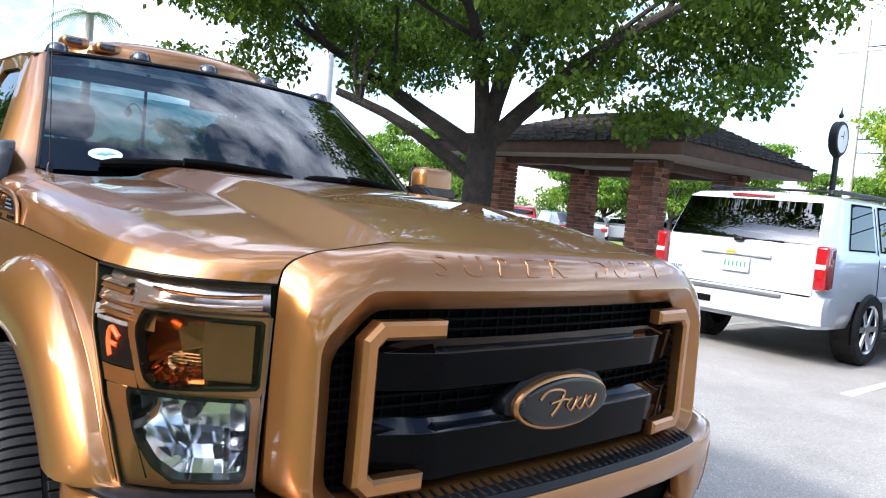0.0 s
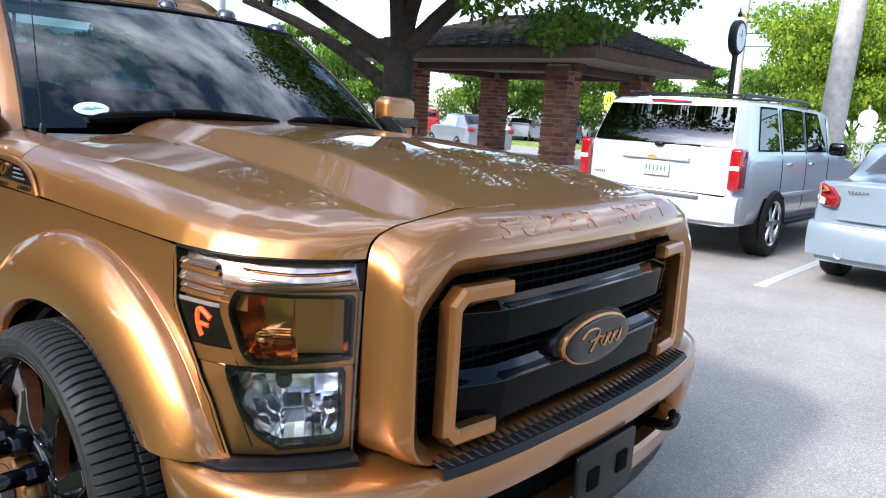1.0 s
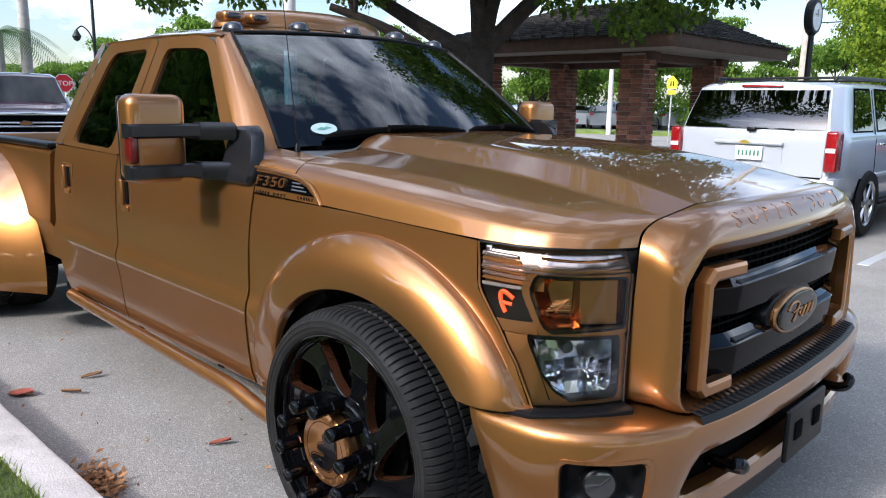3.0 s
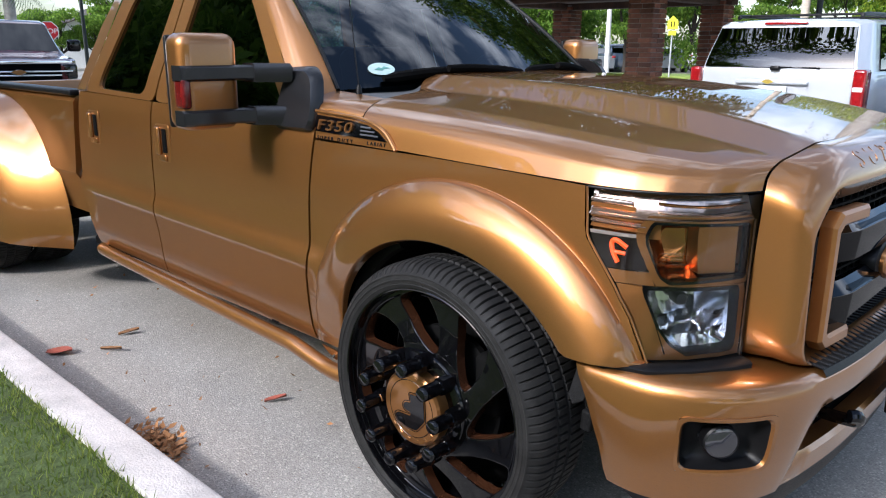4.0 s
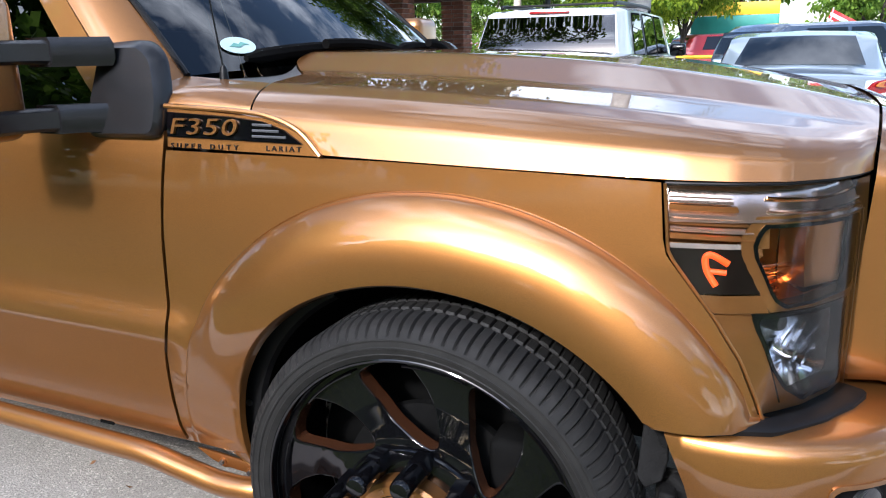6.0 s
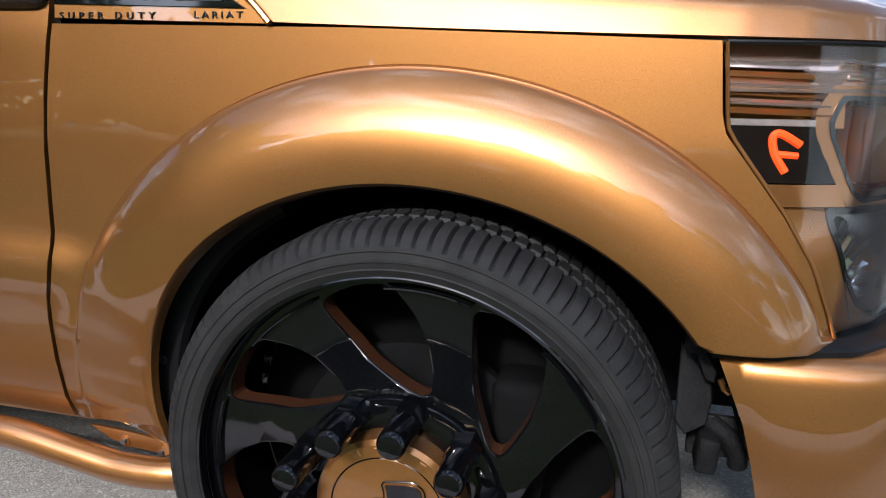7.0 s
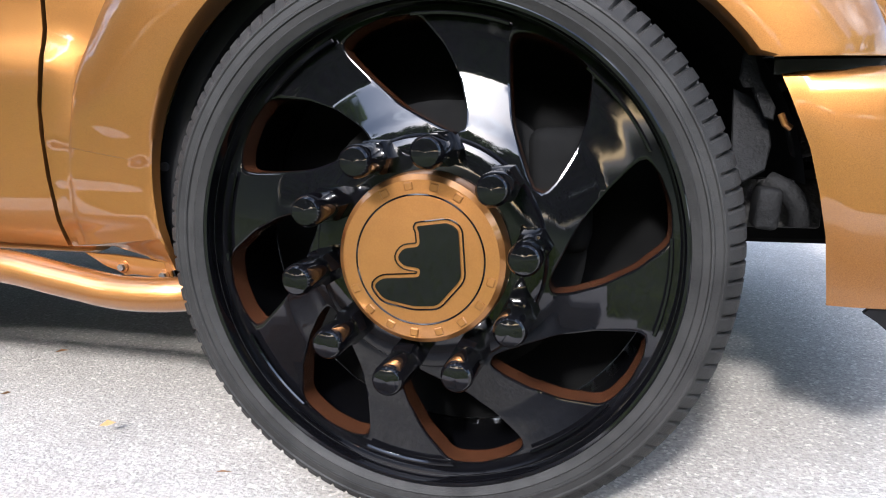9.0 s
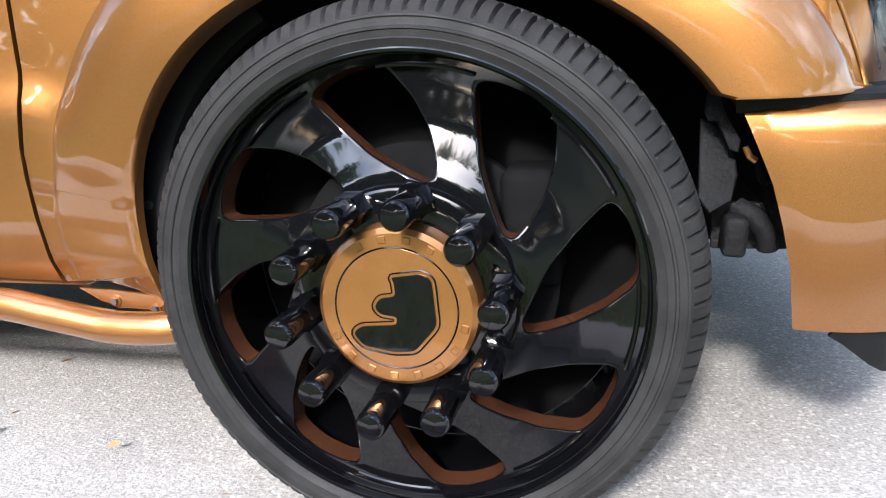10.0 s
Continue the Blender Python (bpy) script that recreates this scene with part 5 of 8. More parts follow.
# roof lights and roof fairing
for y in (-0.62, -0.30, 0.0, 0.30, 0.62):
    x = -1.30 + 0.06 * (1 - (y / 0.7) ** 2)
    z = roof_fn((-1.262 - x) / 1.19 if x < -1.262 else 0.03, 0.5 + y / 1.42)[2]
    rings = []
    for k, h in ((1.0, -0.01), (1.0, 0.012), (0.92, 0.026), (0.75, 0.037), (0.4, 0.044), (0.02, 0.046)):
        rings.append([(x - 0.03 + 0.062 * k * math.cos(a) * (1.25 if math.cos(a) < 0 else 0.8), y + 0.042 * k * math.sin(a), z + h) for a in (2 * math.pi * i / 24 for i in range(24))])
    lt = part("cab_light", ring_loft(rings), SMOKE_LENS, truck, "smoked cab roof marker light")
    part("light_base", ring_loft([[(x - 0.03 + 0.068 * math.cos(a) * (1.25 if math.cos(a) < 0 else 0.8), y + 0.047 * math.sin(a), z + h) for a in (2 * math.pi * i / 24 for i in range(24))] for h in (-0.015, 0.006)]), BLACK_PLAST, lt)


def fairing(u, v):
    a = u * 2 * math.pi
    k = math.cos(v * math.pi / 2)
    x = -1.72 + 0.30 * k ** 0.6 * math.cos(a)
    y = 0.02 + 0.50 * k ** 0.6 * math.sin(a)
    return (x, y, 1.80 + 0.105 * math.sin(v * math.pi / 2) ** 0.8)


fair = part("roof_fairing", grid(fairing, 40, 10), PAINT, truck, "low domed bronze roof fairing", sharp=70)
for y in (-0.50, -0.36):
    part("fairing_lamp", box(-1.55, y, 1.835, 0.10, 0.11, 0.05, 0.018, 3), PAINT, fair, "bronze lamp pod")
    part("pod_lens", box(-1.505, y - 0.01, 1.837, 0.03, 0.07, 0.03, 0.010, 2), SMOKE_LENS, fair, "dark pod lens")

# ---- side mirrors ----
for s in SIDES:
    sail = round_poly([Vector(p) for p in ((-0.664, 1.142), (-0.660, 1.24), (-0.685, 1.325), (-0.735, 1.362), (-0.865, 1.355), (-0.890, 1.142))], 0.035, 5)
    base = part("side_mirror", slab(sail, lambda u, v, w, s=s: (u, s * (lerp(side_y(1.17), side_y(max(v, 1.17)), 0.75) - 0.015 + w), v), 0.045, 0.016), MIRROR_BLACK, truck, "large bronze towing mirror on black arms", sharp=60)
    for z in (1.338, 1.190):
        part("mirror_arm", ring_loft([[(x - 0.028 + dx, s * y, z + dz) for dx, dz in ((-0.03, -0.026), (0.02, -0.026), (0.03, -0.018), (0.03, 0.018), (0.02, 0.026), (-0.03, 0.026))] for x, y in ((-0.80, 0.93), (-0.86, 1.00), (-0.915, 1.08), (-0.915, 1.17), (-0.920, 1.262), (-0.935, 1.280))], True), MIRROR_BLACK, base, "black mirror arm", sharp=40)
        part("arm_sleeve", ring_loft([[(x - 0.028 + dx, s * y, z + dz) for dx, dz in ((-0.036, -0.032), (0.03, -0.032), (0.038, -0.02), (0.038, 0.02), (0.03, 0.032), (-0.036, 0.032))] for x, y in ((-0.80, 0.94), (-0.865, 1.01), (-0.885, 1.035))], True), MIRROR_BLACK, base, sharp=40)
    head = part("mirror_head", box(-1.00, s * 1.163, 1.308, 0.13, 0.222, 0.325, 0.042, 5), PAINT, base, "bronze mirror housing", sharp=60)
    part("mirror_glass", box(-1.066, s * 1.163, 1.308, 0.006, 0.185, 0.28, 0.002, 1), CHROME, head, "mirror glass")
    part("mirror_rim", box(-1.055, s * 1.163, 1.308, 0.022, 0.21, 0.31, 0.010, 3), BLACK_PLAST, head, "black mirror rim")
    part("mirror_signal", box(-0.958, s * 1.263, 1.275, 0.062, 0.034, 0.105, 0.012, 3), DARK_RED, head, "dark red turn signal lens")

# ---- cab back, floor and interior ----
part("cab_back", loft([[(-2.69, y, z) for z in (0.5, 1.20)] for y in (-0.93, -0.4, 0.4, 0.93)]), PAINT, truck, solid=0.02, out=(-1, 0, 0))
part("rear_window", grid(lambda u, v: (lerp(-2.69, -2.53, v), lerp(-0.88, 0.88, u) * lerp(1, 0.78, v), lerp(1.20, 1.74, v)), 8, 4), REAR_GLASS, truck, "pale rear window")
part("cab_floor", box(-1.68, 0, 0.40, 2.05, 1.86, 0.05, 0.01, 1), DARK, truck)
part("rocker", box(-1.66, -0.90, 0.385, 2.0, 0.06, 0.06, 0.02, 2), PAINT, truck)
part("rocker", box(-1.66, 0.90, 0.385, 2.0, 0.06, 0.06, 0.02, 2), PAINT, truck)
TRIM = material("cabin_trim", (0.018, 0.017, 0.016), 0.7, noise_scale=20, vary=0.2)
part("dashboard", ring_loft([[(x, y, z) for x, z in ((-0.66, 0.85), (-0.62, 1.20), (-0.74, 1.262), (-0.95, 1.245), (-1.05, 1.17), (-1.02, 0.9))] for y in (-0.84, -0.3, 0.3, 0.84)], True), TRIM, truck, "dark dashboard", sharp=50)
for y in (-0.42, 0.42):
    seat = part("seat", box(-1.50, y, 0.82, 0.5, 0.54, 0.20, 0.07, 4), TRIM, truck, "dark front seat")
    part("seat_back", box(-1.80, y, 1.12, 0.16, 0.52, 0.62, 0.07, 4, pose(0, 0, 0, 0, -14, 0)), TRIM, seat)
    part("headrest", box(-1.90, y, 1.52, 0.10, 0.26, 0.17, 0.045, 4), TRIM, seat)
part("steering_wheel", tube([(-1.06 + 0.10 * math.sin(a) * 0.5, 0.42 + 0.19 * math.cos(a), 1.22 + 0.17 * math.sin(a)) for a in np.linspace(0, 2 * math.pi, 33)], 0.014, 8, False), TRIM, truck)
part("rear_seat", box(-2.45, 0, 1.05, 0.18, 1.5, 0.75, 0.06, 3), TRIM, truck, "dark rear bench")
part("interior_mirror", box(-1.16, 0.0, 1.63, 0.03, 0.24, 0.07, 0.02, 3), TRIM, truck)
part("engine_bay", box(0.15, 0, 0.86, 1.1, 1.0, 0.42, 0.03, 2), DARK, truck, "dark engine bay block")
part("frame_rail", box(-2.0, -0.42, 0.42, 5.6, 0.09, 0.16, 0.01, 1), DARK, truck)
part("frame_rail", box(-2.0, 0.42, 0.42, 5.6, 0.09, 0.16, 0.01, 1), DARK, truck)
part("axle_beam", tube([(0, -0.78, 0.42), (0, 0.78, 0.42)], 0.05, 12), STEEL, truck)

# ---- side step tube ----
for s in SIDES:
    line = smooth_line([(-0.400, s * 0.890, 0.306), (-0.425, s * 0.945, 0.305), (-0.470, s * 0.977, 0.304), (-0.53, s * 0.984, 0.302), (-0.592, s * 0.984, 0.304), (-0.65, s * 0.984, 0.313), (-0.71, s * 0.984, 0.323), (-0.80, s * 0.984, 0.338), (-0.90, s * 0.984, 0.343), (-1.2, s * 0.985, 0.352), (-1.9, s * 0.98, 0.370), (-2.46, s * 0.972, 0.385), (-2.53, s * 0.955, 0.385)], 6)
    st = part("side_step", tube(line, 0.0305, 16), PAINT, truck, "bronze tubular side step")
    for x in (-1.0, -1.75, -2.35):
        part("step_bracket", box(x, s * 0.900, 0.362, 0.05, 0.06, 0.010, 0.004, 2), DARK, st)
    flange = part("step_flange", slab([Vector(p) for p in ((-0.67, 0.364), (-0.60, 0.362), (-0.50, 0.352), (-0.495, 0.322), (-0.512, 0.318), (-0.525, 0.325), (-0.575, 0.327), (-0.592, 0.325), (-0.606, 0.334), (-0.628, 0.340))], lambda u, v, w: (u, s * (0.944 + w), v), 0.006, 0.002), PAINT, st, "bronze bolted mounting flange")
    for x, z in ((-0.593, 0.341), (-0.511, 0.329)):
        part("bolt", tube([(x, s * 0.948, z), (x, s * 0.953, z)], 0.011, 12), PAINT_SAT, flange)
        part("bolt", tube([(x, s * 0.952, z), (x, s * 0.959, z)], 0.0065, 6), STEEL, flange)

# ---- bed with wide rear fenders ----
bed = part("bed", grid(lambda u, v: (lerp(-2.715, -5.05, u), -interp(v, [0, 0.3, 0.33, 0.95, 1], [0.94, 0.965, 0.985, 0.955, 0.93]), lerp(0.55, 1.175, v)), 20, 20), PAINT, truck, "bronze pickup bed with dually fenders", solid=0.03, out=(0, -1, 0))
part("bed_side", grid(lambda u, v: (lerp(-2.715, -5.05, u), interp(v, [0, 0.3, 0.33, 0.95, 1], [0.94, 0.965, 0.985, 0.955, 0.93]), lerp(0.55, 1.175, v)), 20, 20), PAINT, bed, solid=0.03, out=(0, 1, 0))
for s in SIDES:
    part("bed_rail", box(-3.88, s * 0.92, 1.188, 2.33, 0.10, 0.03, 0.010, 3), BLACK_PLAST, bed, "black bed rail cap")
part("bed_front", box(-2.74, 0, 0.90, 0.04, 1.84, 0.56, 0.01, 2), PAINT, bed)
part("bed_floor", box(-3.9, 0, 0.72, 2.3, 1.84, 0.04, 0.01, 1), DARK, bed)
part("tailgate", box(-5.05, 0, 0.88, 0.05, 1.80, 0.56, 0.02, 2), PAINT, bed)
AX_R = -4.02


def rear_flare(s):
    rows = []
    for deg in np.linspace(-12, 192, 60):
        a = radians(deg)
        row = []
        for rx, rz, y in ((0.50, 0.46, 1.19), (0.505, 0.462, 1.225), (0.52, 0.475, 1.245), (0.58, 0.515, 1.25), (0.67, 0.565, 1.238), (0.78, 0.615, 1.20), (0.89, 0.655, 1.13), (0.98, 0.685, 1.05), (1.06, 0.705, 0.985), (1.10, 0.715, 0.962)):
            row.append((AX_R + rx * math.cos(a), s * y, 0.45 + rz * math.sin(a)))
        rows.append(row)
    return loft(rows)


for s in SIDES:
    fl = part("dually_fender", rear_flare(s), PAINT, bed, "wide bronze rear fender", sharp=60)
    part("fender_marker", tube([(AX_R + 0.43, s * 1.22, 0.883), (AX_R + 0.432, s * 1.2405, 0.884)], 0.020, 12), DARK, fl, "dark marker hole")
    part("fender_marker", tube([(AX_R + 0.80, s * 0.97, 0.86), (AX_R + 0.80, s * 0.985, 0.86)], 0.016, 12), DARK, fl)
    part("rear_liner", loft([[(AX_R + 0.50 * math.cos(a), s * y, 0.45 + 0.47 * math.sin(a)) for y in (1.2, 0.9, 0.55)] for a in (radians(d) for d in np.linspace(-12, 192, 40))]), DARK, fl)

# ---- wheels ----
TYRE_R, RIM_R = 0.420, 0.345


def tyre():
    prof = [(0.338, 0.02), (0.343, 0.004), (0.352, 0.0), (0.358, -0.0035), (0.360, -0.002), (0.3685, -0.0032), (0.370, -0.0055), (0.373, -0.0055), (0.3745, -0.0035), (0.384, -0.002), (0.386, -0.0035), (0.3885, -0.003), (0.392, 0.002), (0.402, 0.010), (0.411, 0.022), (0.416, 0.036), (0.4195, 0.055), (0.420, 0.085), (0.414, 0.088), (0.414, 0.096), (0.420, 0.099), (0.4205, 0.135), (0.4145, 0.138), (0.4145, 0.146), (0.4205, 0.149), (0.420, 0.19), (0.418, 0.215), (0.405, 0.24), (0.36, 0.25), (0.338, 0.235)]
    teeth, per = 108, 6
    seg = teeth * per

    def wob(k, s, r, y):
        ph = s % per
        shift = (s + (2 if 17 < k < 24 else 0)) % per
        if 13 <= k <= 17 or 20 <= k <= 21 or 24 <= k <= 26:
            if shift == 0:
                depth = 0.0075 if k in (14, 15, 16, 17, 20, 21, 25) else 0.004
                r -= depth
                if k in (13, 14):
                    y += 0.0035
        return r, y
    return lathe(prof, seg, wobble=wob)


def rim_face_y(r):
    return interp(r, [0.0, 0.135, 0.16, 0.18, 0.20, 0.25, 0.30, 0.338], [0.004, 0.004, 0.005, 0.0095, 0.0175, 0.033, 0.0365, 0.037])


def polar(r, deg, dy=0.0):
    a = radians(deg)
    return Vector((r * math.cos(a), rim_face_y(r) + dy, r * math.sin(a)))


def polyline(pts, n):
    """n steps along a line of (radius, degrees) pairs."""
    V = [Vector((r * math.cos(radians(d)), r * math.sin(radians(d)))) for r, d in pts]
    L = [0.0]
    for p, q in zip(V, V[1:]):
        L.append(L[-1] + (q - p).length)
    return [V[0].lerp(V[0], 0) if t == 0 else Vector((float(np.interp(t * L[-1], L, [v.x for v in V])), float(np.interp(t * L[-1], L, [v.y for v in V])))) for t in (k / n for k in range(n))]


SPOKE_R, SPOKE_A = [0.160, 0.20, 0.25, 0.325, 0.338], [59.0, 64.0, 74.5, 82.0, 83.0]


def spoke_sector():
    """One eighth of the face: the window's edge loop and the loop round its sector, point for point."""
    n_in, n_side, n_out = 10, 22, 14
    low = [(r, interp(r, SPOKE_R, SPOKE_A)) for r in np.linspace(0.160, 0.338, n_side + 1)]
    outer = [(0.160, low[0][1] + 45 * k / n_in) for k in range(n_in)]
    outer += [(r, d + 45) for r, d in low[:-1]]
    outer += [(0.338, low[-1][1] + 45 - 45 * k / n_out) for k in range(n_out)]
    outer += list(reversed(low))[:-1]
    O = [Vector((r * math.cos(radians(d)), r * math.sin(radians(d)))) for r, d in outer]
    S = polyline([(0.178, 73.5), (0.169, 77.5), (0.173, 84)], n_in)
    S += polyline([(0.173, 84), (0.190, 95), (0.209, 102.5), (0.257, 110.6), (0.30, 114.5), (0.315, 114.8)], n_side)
    S += polyline([(0.315, 114.8), (0.324, 110), (0.328, 102.5), (0.325, 95), (0.318, 92.8)], n_out)
    S += polyline([(0.318, 92.8), (0.28, 86.5), (0.24, 80.7), (0.20, 75.5), (0.178, 73.5)], n_side)
    for _ in range(1):
        S = [S[i] * 0.5 + (S[i - 1] + S[(i + 1) % len(S)]) * 0.25 for i in range(len(S))]
    return O, S


def rim():
    """Gloss face with eight swept windows."""
    O, S = spoke_sector()
    n = len(S)
    c = sum(S, Vector((0, 0))) / n
    bm = bmesh.new()
    walls = []
    for k in range(8):
        m = Matrix.Rotation(radians(45 * k), 2)
        rings = []
        for t in (0.0, 0.18, 0.38, 0.58, 0.76, 0.90):
            rings.append([(m @ (o.lerp(s, t)), 0.0) for o, s in zip(O, S)])
        edge = []
        for i in range(n):
            d = (S[(i + 1) % n] - S[i - 1]).normalized()
            edge.append(Vector((d.y, -d.x)))
        sign = 1 if edge[3].dot(S[3] - c) > 0 else -1
        rings.append([(m @ (s + e * sign * 0.0035), 0.0) for s, e in zip(S, edge)])
        rings.append([(m @ (s + e * sign * 0.0012), 0.0007) for s, e in zip(S, edge)])
        rings.append([(m @ s, 0.0032) for s in S])
        rows = [[bm.verts.new((p.x, rim_face_y(p.length) + dy, p.y)) for p, dy in r] for r in rings]
        for a, b in zip(rows, rows[1:]):
            for i in range(n):
                bm.faces.new((a[i], a[(i + 1) % n], b[(i + 1) % n], b[i]))
        last = [v.co.copy() for v in rows[-1]]
        walls.append(last)
    bmesh.ops.remove_doubles(bm, verts=bm.verts, dist=0.0002)
    bmesh.ops.recalc_face_normals(bm, faces=bm.faces)
    return bm, walls


# brake parts carry the shade inside the wheel in their colour
BRAKE = material("shaded_brake_steel", (0.004, 0.004, 0.004), 0.8, 0.0, spec=0.05, noise_scale=18, vary=0.4)
WALL_BRONZE = material("window_bronze", (0.06, 0.023, 0.011), 0.2, 0.4, 0.3, noise_scale=20, vary=0.2)


def build_wheel(s):
    """A wheel about the line x = z = 0, its outer face towards -y."""
    w = new("wheel")
    part("tyre", tyre(), RUBBER, w, "low profile black tyre", sharp=28)
    bm, slots = rim()
    r = part("rim", bm, BLACK_GLOSS, w, "gloss black ten-lug rim with bronze window edges", sharp=40)
    for loop in slots:
        part("window_wall", ring_loft([[tuple(p) for p in loop], [(p.x * 0.995, p.y + 0.016, p.z * 0.995) for p in loop], [(p.x * 0.99, p.y + 0.034, p.z * 0.99) for p in loop]]), WALL_BRONZE, r, sharp=60)
    part("rim_lip", lathe([(0.334, 0.0385), (0.3368, 0.034), (0.3380, 0.024), (0.3390, 0.008), (0.341, 0.002), (0.345, 0.001), (0.350, 0.004), (0.351, 0.014), (0.344, 0.03), (0.336, 0.08), (0.325, 0.20), (0.335, 0.22)], 128), BLACK_GLOSS, r, "gloss black rim lip")
    for k in range(8):
        a0 = radians(45 * k + 95)
        part("rim_groove", tube([(0.3235 * math.cos(a0 - t), 0.0265, 0.3235 * math.sin(a0 - t)) for t in np.linspace(0, 0.42, 10)], 0.003, 6), BLACK_GLOSS, r)
    part("hub_plate", lathe([(0.0001, -0.010), (0.128, -0.008), (0.150, -0.007), (0.160, -0.003), (0.165, 0.004), (0.167, 0.02)], 96), BLACK_GLOSS, r, "gloss black hub plate")
    part("brake_disc", lathe([(0.06, 0.10), (0.20, 0.10), (0.21, 0.105), (0.21, 0.125), (0.20, 0.13)], 64), BRAKE, w, "steel brake disc, coloured near-black for the shade in the wheel")
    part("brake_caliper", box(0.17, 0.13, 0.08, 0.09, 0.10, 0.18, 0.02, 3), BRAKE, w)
    # dark sheet in place of the shade deep in the barrel
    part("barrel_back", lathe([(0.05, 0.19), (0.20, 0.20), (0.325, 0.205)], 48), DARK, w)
    cap = part("hub_cap", lathe([(0.117, 0.0), (0.1165, -0.030), (0.114, -0.040), (0.107, -0.0465), (0.089, -0.047), (0.0875, -0.0455), (0.086, -0.047), (0.0001, -0.0485)], 96), PAINT_SAT, r, "round bronze centre cap with black emblem", sharp=28)
    part("cap_groove", lathe([(0.0863, -0.0468), (0.0875, -0.0478), (0.0887, -0.0470)], 96), BLACK_GLOSS, cap)
    sym = [(-0.003, 0.046), (0.040, 0.052), (0.053, 0.044), (0.057, -0.022), (0.024, -0.060), (-0.008, -0.062), (-0.050, -0.054), (-0.064, -0.036), (-0.052, -0.026), (0.000, -0.022), (0.002, -0.010), (-0.022, -0.007), (-0.030, 0.003), (-0.022, 0.016), (0.002, 0.019), (0.000, 0.040)]
    P = round_poly([Vector(p) for p in sym], 0.008, 3)

    def flat(outline, y):
        bm2 = bmesh.new()
        vv = [bm2.verts.new((p.x, y, p.y)) for p in outline]
        f = bm2.faces.new(vv)
        ext = bmesh.ops.extrude_face_region(bm2, geom=[f])
        bmesh.ops.translate(bm2, vec=(0, -0.0022, 0), verts=[v for v in ext["geom"] if isinstance(v, bmesh.types.BMVert)])
        bmesh.ops.triangulate(bm2, faces=[f for f in bm2.faces if len(f.verts) > 4])
        bmesh.ops.recalc_face_normals(bm2, faces=bm2.faces)
        return bm2
    part("cap_emblem", flat(P, -0.0482), BLACK_GLOSS, cap, "black emblem shape", sharp=25)
    lo = [Vector((p.x, -0.0488, p.y)) for p in P]
    cc = sum(lo, Vector()) / len(lo)
    ring = []
    for i in range(len(lo)):
        d = (lo[(i + 1) % len(lo)] - lo[i - 1]).normalized()
        ring.append(lo[i] + Vector((-d.z, 0, d.x)) * 0.0052)
    part("emblem_line", tube(ring + [ring[0]], 0.0012, 5, False), BLACK_GLOSS, cap)
    for deg in list(np.linspace(58, 118, 4)) + list(np.linspace(205, 345, 8)):
        a = radians(deg)
        m = Matrix.Translation((0.099 * math.cos(a), -0.0472, 0.099 * math.sin(a))) @ Matrix.Rotation(-a + math.pi / 2, 4, "Y")
        part("cap_mark", as_lists(box(0, 0, 0, 0.012, 0.003, 0.011, 0.0014, 1, m)), PAINT_SAT, cap)
    lug = [(0.0195, -0.044), (0.0215, -0.050), (0.0215, -0.104), (0.0205, -0.112), (0.017, -0.1165), (0.010, -0.118), (0.0001, -0.1185)]
    nut = [(0.0255, 0.0), (0.0255, -0.042), (0.0225, -0.050), (0.018, -0.050)]
    for k in range(10):
        a = radians(36 * k + 7.4)
        cx, cz = 0.148 * math.cos(a), 0.148 * math.sin(a)
        body = part("lug_cover", lathe(lug, 20, cx, cz), BLACK_GLOSS, r, "long gloss black lug cover" if k == 0 else "", sharp=40)
        part("lug_nut", lathe(nut, 6, cx, cz), BLACK_GLOSS, body, sharp=20)
    return w


wheel = build_wheel(-1)
wheel.parent = truck
wheel.matrix_basis = pose(0.010, -1.105, 0.417)
tagged(wheel, "large gloss black wheel with bronze centre cap")


def more_wheel(m):
    c = copy_thing(wheel, m)
    return c


more_wheel(pose(0.0, 1.105, 0.420, 0, 0, 180))
for s in SIDES:
    for y in (1.19, 0.90):
        more_wheel(pose(AX_R, s * y, 0.420, 0, 0, 0 if s < 0 else 180))
# ---- trees ----
def limb(a, b, ra, rb, bend=0.15, n=7, seg=9):
    a, b = Vector(a), Vector(b)
    d = b - a
    off = Vector((random.uniform(-1, 1), random.uniform(-1, 1), random.uniform(-0.2, 0.8))) * d.length * bend
    pts = [a.lerp(b, t) + off * math.sin(math.pi * t) + Vector((noise.noise(Vector((t * 4, a.x, 1))), noise.noise(Vector((t * 4, a.y, 7))), 0)) * 0.06 * d.length * t for t in np.linspace(0, 1, n)]
    return tube(pts, [lerp(ra, rb, t) for t in np.linspace(0, 1, n)], seg), pts


